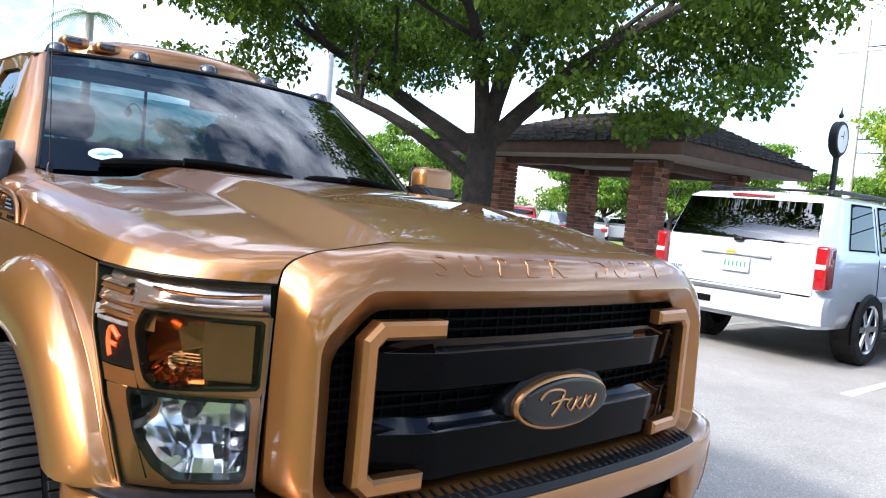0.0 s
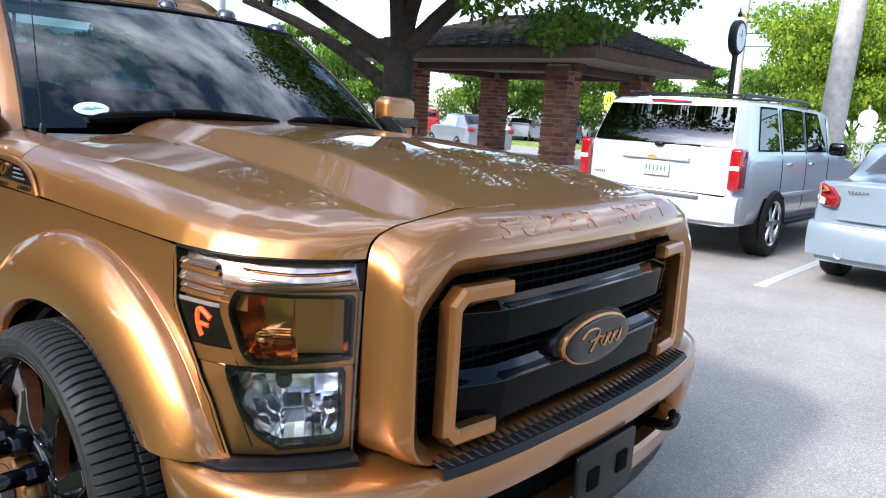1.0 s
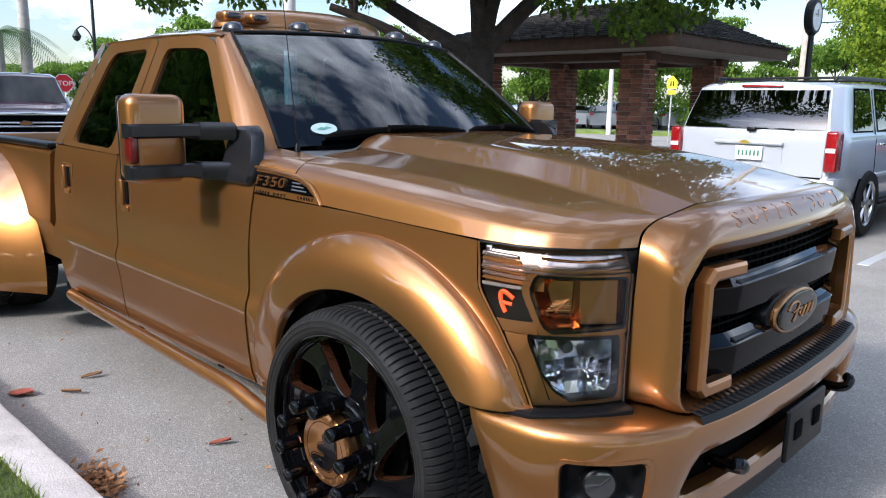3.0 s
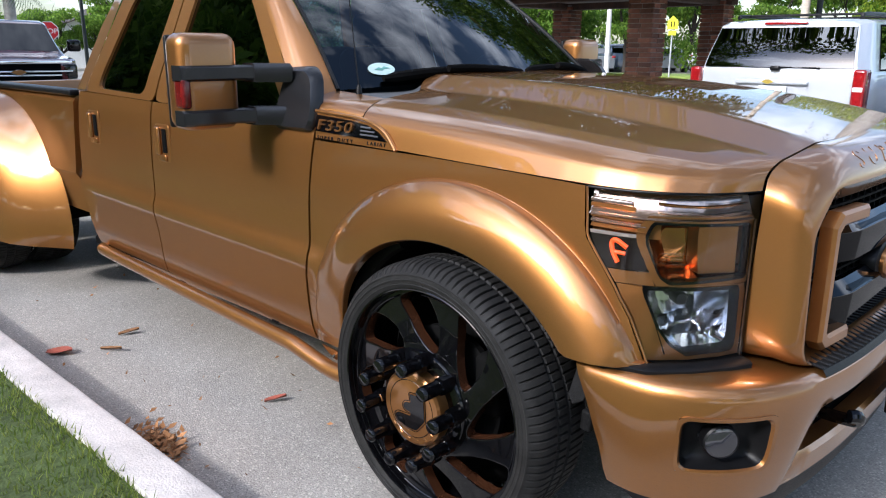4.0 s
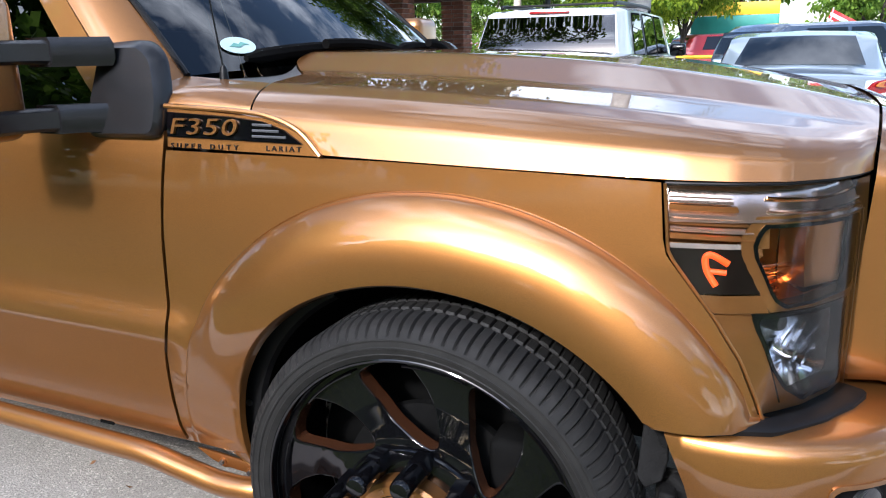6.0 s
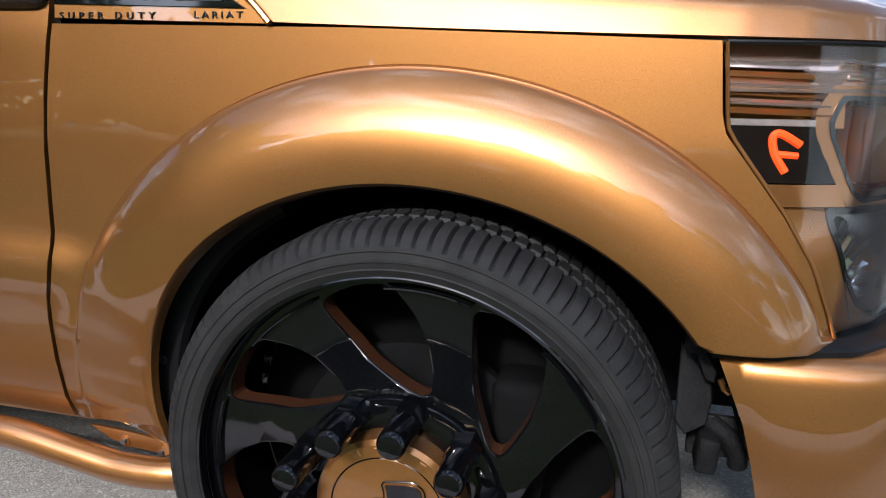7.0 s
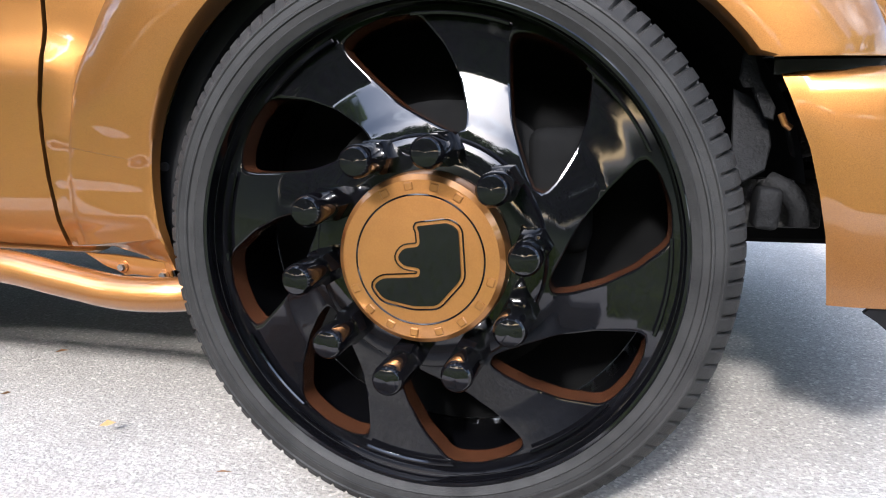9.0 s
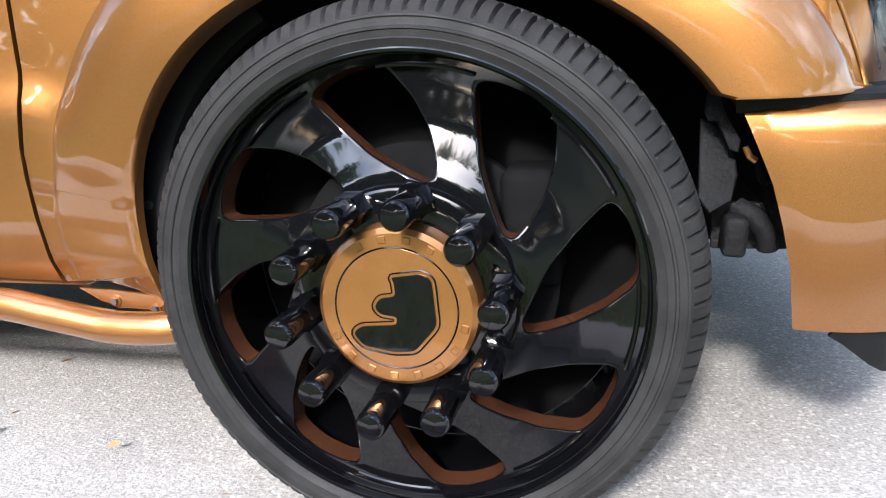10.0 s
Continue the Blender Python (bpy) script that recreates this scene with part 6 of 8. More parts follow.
def leaf_cloud(blobs, per, size, droop=0.25, shell=0.55):
    """Many single bent leaves in and about the given clumps (centre, radii)."""
    vs, fs = [], []
    rng = np.random.default_rng(int(len(blobs) * 131 + per))
    for (c, r) in blobs:
        n = int(per * (r[0] * r[1]) ** 0.9)
        d = rng.normal(size=(n, 3))
        d /= np.linalg.norm(d, axis=1)[:, None]
        k = shell + (1 - shell) * rng.random(n)
        k *= 0.75 + 0.35 * rng.random(n)
        P = np.array(c) + d * k[:, None] * np.array(r)
        A = rng.normal(size=(n, 3))
        A /= np.linalg.norm(A, axis=1)[:, None]
        A[:, 2] -= droop
        B = np.cross(A, rng.normal(size=(n, 3)))
        B /= np.linalg.norm(B, axis=1)[:, None] + 1e-9
        s = size * (0.6 + 0.8 * rng.random(n))
        for i in range(n):
            a, b, p, q = A[i] * s[i], B[i] * s[i] * 0.42, P[i], len(vs)
            m = p + a * 0.5 + np.array((0, 0, -0.10 * s[i]))
            vs += [tuple(p), tuple(m + b), tuple(p + a + np.array((0, 0, -0.25 * s[i]))), tuple(m - b)]
            fs.append((q, q + 1, q + 2, q + 3))
    return vs, fs


def build_tree(name, label, trunk_h, trunk_r, blobs, per, size, leaf, limbs, bark, at):
    t = thing(name, label, "tree", at=at)
    base = [Vector((0, 0, -0.05)), Vector((0.02, 0.0, trunk_h * 0.15)), Vector((0.05, -0.03, trunk_h * 0.5)), Vector((0.0, 0.04, trunk_h))]
    line = smooth_line(base, 5)
    rad = [trunk_r * interp(k / (len(line) - 1), [0, 0.12, 0.5, 1.0], [1.55, 1.1, 0.95, 0.9]) for k in range(len(line))]
    part("trunk", tube(line, rad, 14), bark, t)
    for a, b, ra, rb in limbs:
        m, pts = limb(a, b, ra, rb)
        lm = part("limb", m, bark, t)
        for k in range(2):
            p = pts[random.randint(3, 5)]
            e = Vector(b) + Vector((random.uniform(-1.3, 1.3), random.uniform(-1.3, 1.3), random.uniform(0.0, 1.2)))
            part("branch", limb(p, e, rb * 0.9, rb * 0.3)[0], bark, lm)
    part("crown", leaf_cloud(blobs, per, size), leaf, t, "", sharp=180)
    return t


random.seed(11)
oak_blobs = []
for k in range(80):
    a, r = random.uniform(0, 6.28), 5.0 * math.sqrt(random.random())
    z = 3.75 + 2.9 * random.random() * (1 - (r / 7) ** 2) + 0.25 * r * 0.2
    q = random.uniform(0.55, 1.15)
    oak_blobs.append(((r * math.cos(a) + 0.5, r * math.sin(a), z), (q * 1.15, q * 1.15, q * 0.6)))
# low hanging sprays in front of the pavilion and over the lot
for x, y, z, q in ((2.2, 1.0, 2.75, 0.55), (2.8, 1.2, 2.95, 0.6), (1.5, 0.2, 3.05, 0.5), (3.3, 2.0, 3.3, 0.6), (-1.6, -1.0, 3.3, 0.6), (-3.0, -2.2, 3.4, 0.7), (0.6, -0.6, 3.4, 0.5), (-4.0, -3.2, 3.2, 0.6)):
    oak_blobs.append(((x, y, z), (q * 1.1, q * 1.1, q * 0.7)))
oak_blobs = [b for b in oak_blobs if b[0][0] < 4.3]
oak = build_tree("oak_tree", "spreading live oak with dark trunk and sunlit green leaves", 2.25, 0.25, oak_blobs, 1450, 0.082, OAK_LEAF,
                 [((0, 0.04, 2.1), (-2.9, -1.8, 4.1), 0.17, 0.05), ((0, 0.04, 2.2), (2.8, 1.2, 4.4), 0.15, 0.05), ((0, 0.04, 2.2), (0.6, 1.6, 5.0), 0.16, 0.05), ((0, 0.04, 2.2), (0.9, -1.9, 4.6), 0.14, 0.05), ((-0.05, 0.0, 1.7), (-1.7, -1.6, 2.9), 0.12, 0.06), ((0, 0.04, 2.2), (-1.4, 1.6, 4.8), 0.13, 0.05)], BARK, (-6.45, 6.75, 0.0))


def far_tree(name, label, h, w, leaf, seed, n=16, per=210, size=0.30, low=0.42):
    random.seed(seed)
    bl = []
    for k in range(n):
        a, r = random.uniform(0, 6.28), w * 0.42 * math.sqrt(random.random())
        q = random.uniform(0.10, 0.19) * w
        bl.append(((r * math.cos(a), r * math.sin(a), h * random.uniform(low, 0.88)), (q * 1.3, q * 1.3, q * 0.55)))
    lims = [((0, 0, h * 0.26), (bl[k][0][0] * 0.8, bl[k][0][1] * 0.8, bl[k][0][2]), 0.09, 0.03) for k in range(5)]
    return build_tree(name, label, h * 0.28, 0.14, bl, per, size, leaf, lims, BARK, (0, 0, 0))


BRIGHT_LEAF = leaf_material("bright_leaf", (0.05, 0.115, 0.010), (0.27, 0.34, 0.03))
t1 = far_tree("shade_tree", "layered bright green shade tree", 6.0, 6.6, BRIGHT_LEAF, 3, 34, 460, 0.125)
t2 = far_tree("street_tree", "rounded green street tree", 5.6, 5.6, FAR_LEAF, 5, 20, 420, 0.16)
t3 = far_tree("street_tree", "tall dark green street tree", 8.0, 7.0, FAR_LEAF, 8, 24, 260, 0.22)
t1.matrix_basis = pose(-4.5, 24.5, 0, 0, 0, 20) @ Matrix.Diagonal((0.85, 0.85, 0.95, 1))
t2.matrix_basis = pose(-26.0, 33.5, 0, 0, 0, 20)
t3.matrix_basis = pose(-22.0, 46.0, 0, 0, 0, 60)
for x, y, a, k in ((-2.2, 25.0, 130, 0.85), (-3.6, 29.5, 250, 1.1)):
    copy_thing(t1, pose(x, y, 0, 0, 0, a) @ Matrix.Diagonal((k * 0.8, k * 0.8, k * 1.15, 1)))
for x, y, a, k in ((-46.0, 13.0, 20, 0.62), (-45.5, 15.0, 140, 0.66), (-44.8, 17.0, 260, 0.6)):
    copy_thing(t2, pose(x, y, 0, 0, 0, a) @ Matrix.Scale(k, 4))
for x, y, a in ((-34, 33, 15), (-27, 38, 75), (-42, 29, 120), (-48, 20, 30), (-36, 20, 310), (-32, 29, 90), (-21, 36, 140), (-12.0, 44, 50), (-38, 25, 200), (-30, 40, 33), (4.5, 33, 240)):
    copy_thing(t2, pose(x, y, 0, 0, 0, a))
for x, y, a in ((-30, 48, 10), (-44, 36, 77), (-52, 27, 130)):
    copy_thing(t3, pose(x, y, 0, 0, 0, a))
# unseen row behind the lawn, enlarged to darken reflections in the truck
for x, y, a in ((-9, -22, 14), (-1, -23, 120), (7, -20, 230), (15, -17, 330), (-19, -18, 60), (-27, -14, 100), (22, -12, 20), (27, -4, 70)):
    copy_thing(t3, pose(x, y, 0, 0, 0, a) @ Matrix.Diagonal((1.25, 1.25, 1.35, 1)))

# added nearer row, out of view: low crowns darken reflections and shade the lawn
t5 = far_tree("lawn_tree", "unseen low-branched dark green tree, added to darken reflections", 7.6, 7.4, FAR_LEAF, 27, 40, 230, 0.24, 0.16)
t5.matrix_basis = pose(-11, -17.2, 0, 0, 0, 40)
for x, y, a, q in ((-6.2, -16.6, 200, 0.95), (-1.6, -17.4, 310, 1.05), (3.2, -16.8, 95, 0.98), (8.0, -17.4, 150, 1.05), (12.6, -16.6, 10, 1.0)):
    copy_thing(t5, pose(x, y, 0, 0, 0, a) @ Matrix.Scale(q, 4))

# more unseen trees behind the truck's tail, added so the doors reflect dark green
for x, y, a, q in ((-10.5, -8.6, 75, 0.95), (-14.0, -7.6, 215, 1.0), (-18.0, -7.0, 330, 1.05), (-23.0, -6.4, 20, 1.1)):
    copy_thing(t5, pose(x, y, 0, 0, 0, a) @ Matrix.Scale(q, 4))

# tall trees on the lawn behind the truck, out of view, added for reflections
t4 = far_tree("lawn_tree", "unseen tall dark green tree, added on the lawn for reflections", 12.5, 10.5, FAR_LEAF, 21, 34, 90, 0.34)
t4.matrix_basis = pose(-15.0, -9.5, 0, 0, 0, 0)
copy_thing(t4, pose(-25.0, -8.5, 0, 0, 0, 110))


def palm(name, label, h, r, at, crown=True, lean=(0.0, 0.0), fronds=16, flen=2.2):
    t = thing(name, label, "palm tree", at=at)
    n = 40
    pts = [Vector((lean[0] * (k / n) ** 1.3, lean[1] * (k / n) ** 1.3, h * k / n - 0.05)) for k in range(n + 1)]
    rad = [r * interp(k / n, [0, 0.05, 0.3, 0.6, 1], [1.25, 1.0, 1.02, 1.0, 0.75]) + (0.004 if k % 2 else 0) for k in range(n + 1)]
    part("trunk", tube(pts, rad, 18), PALM_BARK, t)
    if crown:
        top = pts[-1]
        vs, fs = [], []
        for k in range(fronds):
            a = 2 * math.pi * k / fronds + random.uniform(-0.2, 0.2)
            up = random.uniform(-0.1, 0.9)
            spine = [top + Vector((math.cos(a) * flen * t, math.sin(a) * flen * t, up * flen * 0.6 * t - flen * 0.85 * t * t)) for t in np.linspace(0, 1, 16)]
            for i in range(1, 16):
                d = (spine[i] - spine[i - 1]).normalized()
                sd = d.cross(Vector((0, 0, 1))).normalized()
                for q in (-1, 1):
                    for sub in (0.0, 0.5):
                        p = spine[i - 1].lerp(spine[i], sub)
                        L = flen * 0.28 * math.sin(math.pi * min(0.98, (i + sub) / 17 + 0.08))
                        e = p + sd * q * L * 0.8 + d * L * 0.45 + Vector((0, 0, -L * 0.45))
                        w = d * 0.02
                        j = len(vs)
                        vs += [tuple(p - w), tuple(p + w), tuple(e)]
                        fs.append((j, j + 1, j + 2))
        part("crown", (vs, fs), PALM_LEAF, t, "", sharp=180)
    return t


random.seed(4)
palm("royal_palm", "thick grey palm trunk beside the parking bay", 7.0, 0.23, (-2.05, 14.3, 0.0), True, (0.16, 0.1), 16, 2.6)
palm("royal_palm", "tall palm with drooping dark fronds", 3.9, 0.16, (-31.0, 6.9, 0.0), True, (0.2, 0.0), 18, 2.4)
palm("royal_palm", "pale smooth palm trunk behind the street", 7.6, 0.20, (-30.7, 7.75, 0.0), True, (0, 0.05), 14, 2.2)
palm("royal_palm", "tall palm with drooping dark fronds", 4.6, 0.15, (-38.0, 7.2, 0.0), True, (0.2, 0.0), 18, 2.4)


# ---- vehicles ----
class Car:
    """A car's shell as a function; its rear at y = 0, its nose towards +y, x to its right."""

    def __init__(self, length, half, belt, top, low=0.30, tail=0.0, roof_in=0.15, nose=0.35):
        self.L, self.W, self.belt, self.top, self.low, self.tail, self.roof_in, self.nose = length, half, belt, top, low, tail, roof_in, nose

    def zt(self, y):
        return interp(y, [p[0] for p in self.top], [p[1] for p in self.top])

    def half_at(self, y):
        e = min(smoothstep(-0.05, 0.28, y), 1)
        n = smoothstep(self.L + 0.02, self.L - self.nose * 1.6, y)
        return self.W * lerp(0.90, 1.0, e) * lerp(0.80, 1.0, n)

    def sec(self, y, q):
        """q: 0 at the sill, 0.5 at the belt, 1 on the roof's middle line."""
        w, zt = self.half_at(y), self.zt(y)
        gh = max(0.0, zt - self.belt)
        b = min(self.belt, zt - 0.03)
        cab = smoothstep(0.08, 0.35, gh)
        shoulder = w * lerp(0.86, 1 - self.roof_in, cab)
        pts = [(w * 0.93, self.low), (w * 0.985, self.low + 0.10), (w * 1.0, lerp(self.low, b, 0.5)), (w * 0.985, b - 0.02), (lerp(w * 0.93, w * 0.965, cab), b + 0.012),
               (lerp(w * 0.8, lerp(w * 0.965, shoulder, 0.9), cab), lerp(b + 0.02, lerp(b, zt, 0.90), cab)), (lerp(w * 0.5, shoulder * 0.9, cab), lerp(zt - 0.012, zt - 0.02, cab)), (0, zt)]
        qs = [0, 0.07, 0.27, 0.46, 0.5, 0.78, 0.85, 1.0]
        x, z = interp(q, qs, [p[0] for p in pts]), interp(q, qs, [p[1] for p in pts])
        k = max(0.0, 1 - y / 0.8)
        yy = y + self.tail * k * smoothstep(self.belt - 0.05, self.belt + 0.75, z) + 0.05 * (x / self.W) ** 2 * max(0.0, 1 - y / 0.5)
        return Vector((x, yy, z))

    def shell(self):
        ys = [0.0, 0.015, 0.05, 0.12, 0.2] + list(np.linspace(0.3, self.L - 0.35, 40)) + [self.L - 0.22, self.L - 0.1, self.L - 0.04, self.L]
        qs = list(np.linspace(0, 0.46, 8)) + [0.48, 0.5] + list(np.linspace(0.55, 0.78, 5)) + [0.80, 0.82, 0.85, 0.9, 0.95, 1.0]
        rings = []
        for y in ys:
            squeeze = 0.96 if y in (0.0, self.L) else 1.0
            half = [self.sec(y, q) for q in qs]
            r = [(p.x * squeeze, p.y, p.z if p.z < self.zt(y) else self.zt(y)) for p in half]
            rings.append(r + [(-p[0], p[1], p[2]) for p in reversed(r[:-1])])
        m = loft(rings)
        n = len(rings[0])
        vs, fs = m
        fs = list(fs) + [tuple(range(n)), tuple(range(len(vs) - 1, len(vs) - 1 - n, -1))]
        return vs, fs

    def side_pane(self, s, y0, y1, q0, q1, lift=0.006, slant0=0.0, slant1=0.0):
        def fn(u, v):
            y = lerp(lerp(y0, y0 + slant0, v), lerp(y1, y1 + slant1, v), u)
            p = self.sec(y, lerp(q0, q1, v))
            return (s * (p.x + lift), p.y, p.z + lift * 0.3)
        return grid(fn, 8, 4)

    def top_pane(self, y0, y1, k0, k1, lift=0.006):
        def fn(u, v):
            y = lerp(y0, y1, v)
            z = self.zt(y)
            q = 2 * u - 1
            w = lerp(k0, k1, v)
            return (q * w, y, z + lift - 0.012 * q * q)
        return grid(fn, 10, 6)


def car_wheel(parent, x, y, r, w, mat=ALLOY):
    s = 1 if x > 0 else -1
    t = part("wheel", lathe([(r * 0.66, 0.0), (r * 0.70, -0.012), (r * 0.93, -0.010), (r, 0.03), (r, w - 0.03), (r * 0.9, w), (r * 0.6, w)], 32), RUBBER, parent, "black tyre on an alloy rim")
    parts = [lathe([(r * 0.67, -0.004), (r * 0.62, 0.012), (r * 0.60, 0.05)], 32), lathe([(0.0001, 0.0), (r * 0.16, 0.002), (r * 0.2, 0.02)], 16)]
    for k in range(6):
        a = 2 * math.pi * k / 6
        parts.append(ring_loft([[(q * math.cos(a) - o * math.sin(a), 0.012 + dy, q * math.sin(a) + o * math.cos(a)) for o, dy in ((-0.032, 0.02), (-0.026, 0), (0.026, 0), (0.032, 0.02))] for q in (r * 0.12, r * 0.64)], True))
    rim_ = part("rim", join(*parts), mat, t)
    # dark disc in place of the shade behind the spokes
    dk = part("rim_back", lathe([(0.02, 0.07), (r * 0.62, 0.07)], 24), DARK, t)
    for o in (t, rim_, dk):
        for v in o.data.vertices:
            c = v.co.copy()
            v.co = Vector((x - s * (c.y - 0.0), y + c.x, r + c.z))
    return t


def wheel_arch(parent, s, xw, y, r):
    # no opening is cut; a flat dark fan paints the arch's shade
    part("wheel_arch", loft([[(s * (xw + 0.004), y + k * math.cos(a), r + k * math.sin(a)) for k in (r * 0.2, r * 1.10)] for a in np.linspace(-0.4, math.pi + 0.4, 24)]), DARK, parent, "flat dark sheet for the shade in the wheel arch")


def plate_bars(parent, x, y, z, w, h):
    pl = part("number_plate", box(x, y, z, w, 0.012, h, 0.004, 2), material("plate_white", (0.7, 0.74, 0.72), 0.5, noise_scale=30, vary=0.1), parent, "white number plate with dark green bars")
    gm = material("plate_green", (0.05, 0.16, 0.10), 0.5, noise_scale=30, vary=0.1)
    for k in range(6):
        part("plate_bar", box(x - w * 0.36 + k * w * 0.145, y - 0.008, z, w * 0.07, 0.004, h * 0.42, 0.001, 1), gm, pl)
    return pl


# silver sport utility vehicle
suv = thing("suv", "silver full-size sport utility vehicle parked tail out", "car", group="parked cars")
S = Car(5.0, 0.945, 1.17, [(0, 1.715), (0.25, 1.745), (1.5, 1.765), (3.0, 1.745), (3.25, 1.70), (3.85, 1.18), (4.0, 1.13), (4.7, 1.06), (5.0, 0.98)], 0.40, 0.30, 0.155)
part("body", S.shell(), SILVER, suv, "silver painted body", sharp=40)


def suv_rear(x, z, lift=0.0):
    y = S.tail * smoothstep(S.belt - 0.05, S.belt + 0.75, z) + 0.05 * (x / S.W) ** 2
    return (x, y - lift, z)


def suv_rear_patch(x0, x1, z0, z1, lift, top_in=0.0, nu=12, nv=8):
    def fn(u, v):
        k = lerp(1.0, 1.0 - top_in, v)
        return suv_rear(lerp(x0, x1, u) * k, lerp(z0, z1, v), lift)
    return grid(fn, nu, nv)


part("rear_window", suv_rear_patch(-0.80, 0.80, 1.225, 1.645, 0.010, 0.09), CAR_GLASS, suv, "dark tinted tailgate glass")
# dark sheet under the glass stands in for the unlit cabin
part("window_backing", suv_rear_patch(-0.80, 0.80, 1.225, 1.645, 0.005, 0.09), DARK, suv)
part("tailgate", suv_rear_patch(-0.80, 0.80, 0.73, 1.215, 0.014), SILVER, suv, "silver tailgate", solid=0.02, out=(0, -1, 0))
part("tailgate_recess", suv_rear_patch(-0.38, 0.38, 0.86, 1.06, 0.020), SILVER, suv, solid=0.012, out=(0, -1, 0))
part("plate_ledge", box(0, -0.035, 1.07, 0.78, 0.05, 0.045, 0.015, 3), SILVER, suv)
part("badge", slab([Vector(p) for p in ((-0.07, 0.0), (-0.02, 0.022), (0.02, 0.022), (0.07, 0.0), (0.02, -0.022), (-0.02, -0.022))], lambda u, v, w: (u - 0.02, -0.062 - w, 1.075 + v), 0.01, 0.004), material("gold_badge", (0.75, 0.55, 0.12), 0.3, 0.8, noise_scale=30, vary=0.1), suv, "small gold badge")
plate_bars(suv, 0.03, -0.05, 0.955, 0.30, 0.15)
part("rear_bumper", ring_loft([[(x, y + 0.06 * (abs(x) / 0.94) ** 3 + dy, z) for dy, z in ((0.12, 0.44), (-0.06, 0.45), (-0.085, 0.50), (-0.09, 0.62), (-0.07, 0.705), (-0.02, 0.725), (0.10, 0.725))] for x, y in ((-0.945, 0.12), (-0.93, 0.02), (-0.85, 0), (-0.5, 0), (0, 0), (0.5, 0), (0.85, 0), (0.93, 0.02), (0.945, 0.12))], True), SILVER, suv, "silver rear bumper", sharp=40)
part("bumper_step", box(0, -0.075, 0.69, 1.1, 0.05, 0.04, 0.01, 2), GREY_PLAST, suv)
part("bumper_slot", box(-0.35, -0.092, 0.56, 0.34, 0.02, 0.07, 0.008, 2), DARK, suv, "black bumper slot")
part("gate_gap", box(0, -0.008, 0.722, 1.6, 0.02, 0.012, 0.002, 1), DARK, suv)
for s in SIDES:
    tl = part("tail_light", box(s * 0.880, 0.06, 1.005, 0.125, 0.20, 0.43, 0.030, 4), RED_LENS, suv, "tall red tail light")
    part("reverse_lens", box(s * 0.880, -0.038, 1.02, 0.095, 0.012, 0.045, 0.004, 2), material("white_lens", (0.8, 0.75, 0.74), 0.2, 0.0, 0.8, noise_scale=30, vary=0.1), tl)
    part("roof_rail", tube(smooth_line([(s * 0.66, 0.55, 1.755), (s * 0.67, 0.75, 1.788), (s * 0.67, 2.6, 1.800), (s * 0.66, 2.9, 1.76)], 5), 0.022, 8), BLACK_PLAST, suv, "black roof rail")
    for y0, y1, sl0, sl1 in ((0.52, 1.18, 0.10, 0.0), (1.36, 2.10, 0.0, 0.0), (2.22, 3.02, 0.0, -0.30)):
        part("side_window", S.side_pane(s, y0, y1, 0.515, 0.755, 0.010, sl0, sl1), CAR_GLASS, suv, "dark side window")
        # same dark sheet for cabin shade behind each side pane
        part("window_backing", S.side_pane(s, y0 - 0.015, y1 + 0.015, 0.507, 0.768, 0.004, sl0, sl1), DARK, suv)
    for y in (1.27, 2.16, 3.10):
        part("door_gap", tube([tuple(S.sec(y, q) + Vector((0.001, 0, 0))) if s > 0 else tuple(Vector((-S.sec(y, q).x - 0.001, S.sec(y, q).y, S.sec(y, q).z))) for q in np.linspace(0.05, 0.76, 14)], 0.005, 5), DARK, suv)
    for y in (1.45, 2.32):
        part("door_handle", box(s * 0.955, y, 1.05, 0.03, 0.17, 0.03, 0.010, 3), CHROME, suv, "bright door handle")
    part("side_mirror", box(s * 1.06, 3.0, 1.24, 0.22, 0.12, 0.17, 0.05, 4), BLACK_GLOSS, suv, "black door mirror")
    part("running_board", box(s * 0.93, 2.35, 0.37, 0.14, 1.7, 0.05, 0.015, 2), BLACK_PLAST, suv, "black running board")
    part("side_moulding", box(s * 0.955, 2.25, 0.70, 0.015, 1.9, 0.05, 0.006, 2), SILVER, suv)
    for y in (1.12, 4.10):
        wheel_arch(suv, s, 0.936, y, 0.40)
        car_wheel(suv, s * 0.965, y, 0.385, 0.25)
    part("headlight", box(s * 0.72, 4.93, 0.86, 0.34, 0.10, 0.18, 0.04, 3), CAR_GLASS, suv)
part("brake_light", box(0.0, 0.235, 1.688, 0.46, 0.06, 0.028, 0.010, 2), RED_LENS, suv, "red high brake light strip")
part("rear_wiper", join(tube([(0.02, -0.02, 1.225), (0.22, 0.02, 1.222), (0.48, 0.01, 1.220)], 0.012, 6), as_lists(box(0.03, -0.025, 1.215, 0.10, 0.05, 0.05, 0.015, 2))), BLACK_PLAST, suv, "black rear wiper")
for x in (-0.3, 0.3):
    part("roof_crossbar", tube([(-0.66, 1.4 + x * 2, 1.792), (0.66, 1.4 + x * 2, 1.792)], 0.014, 8), BLACK_PLAST, suv)
for k in range(5):
    part("model_bar", box(-0.72 + k * 0.028, -0.02, 0.86, 0.016, 0.004, 0.022, 0.001, 1), GREY_PLAST, suv)
part("windscreen", S.top_pane(3.28, 3.82, 0.66, 0.78), CAR_GLASS, suv, "windscreen")
suv.matrix_basis = pose(-1.74, 6.05, 0.0, 0, 0, -1)

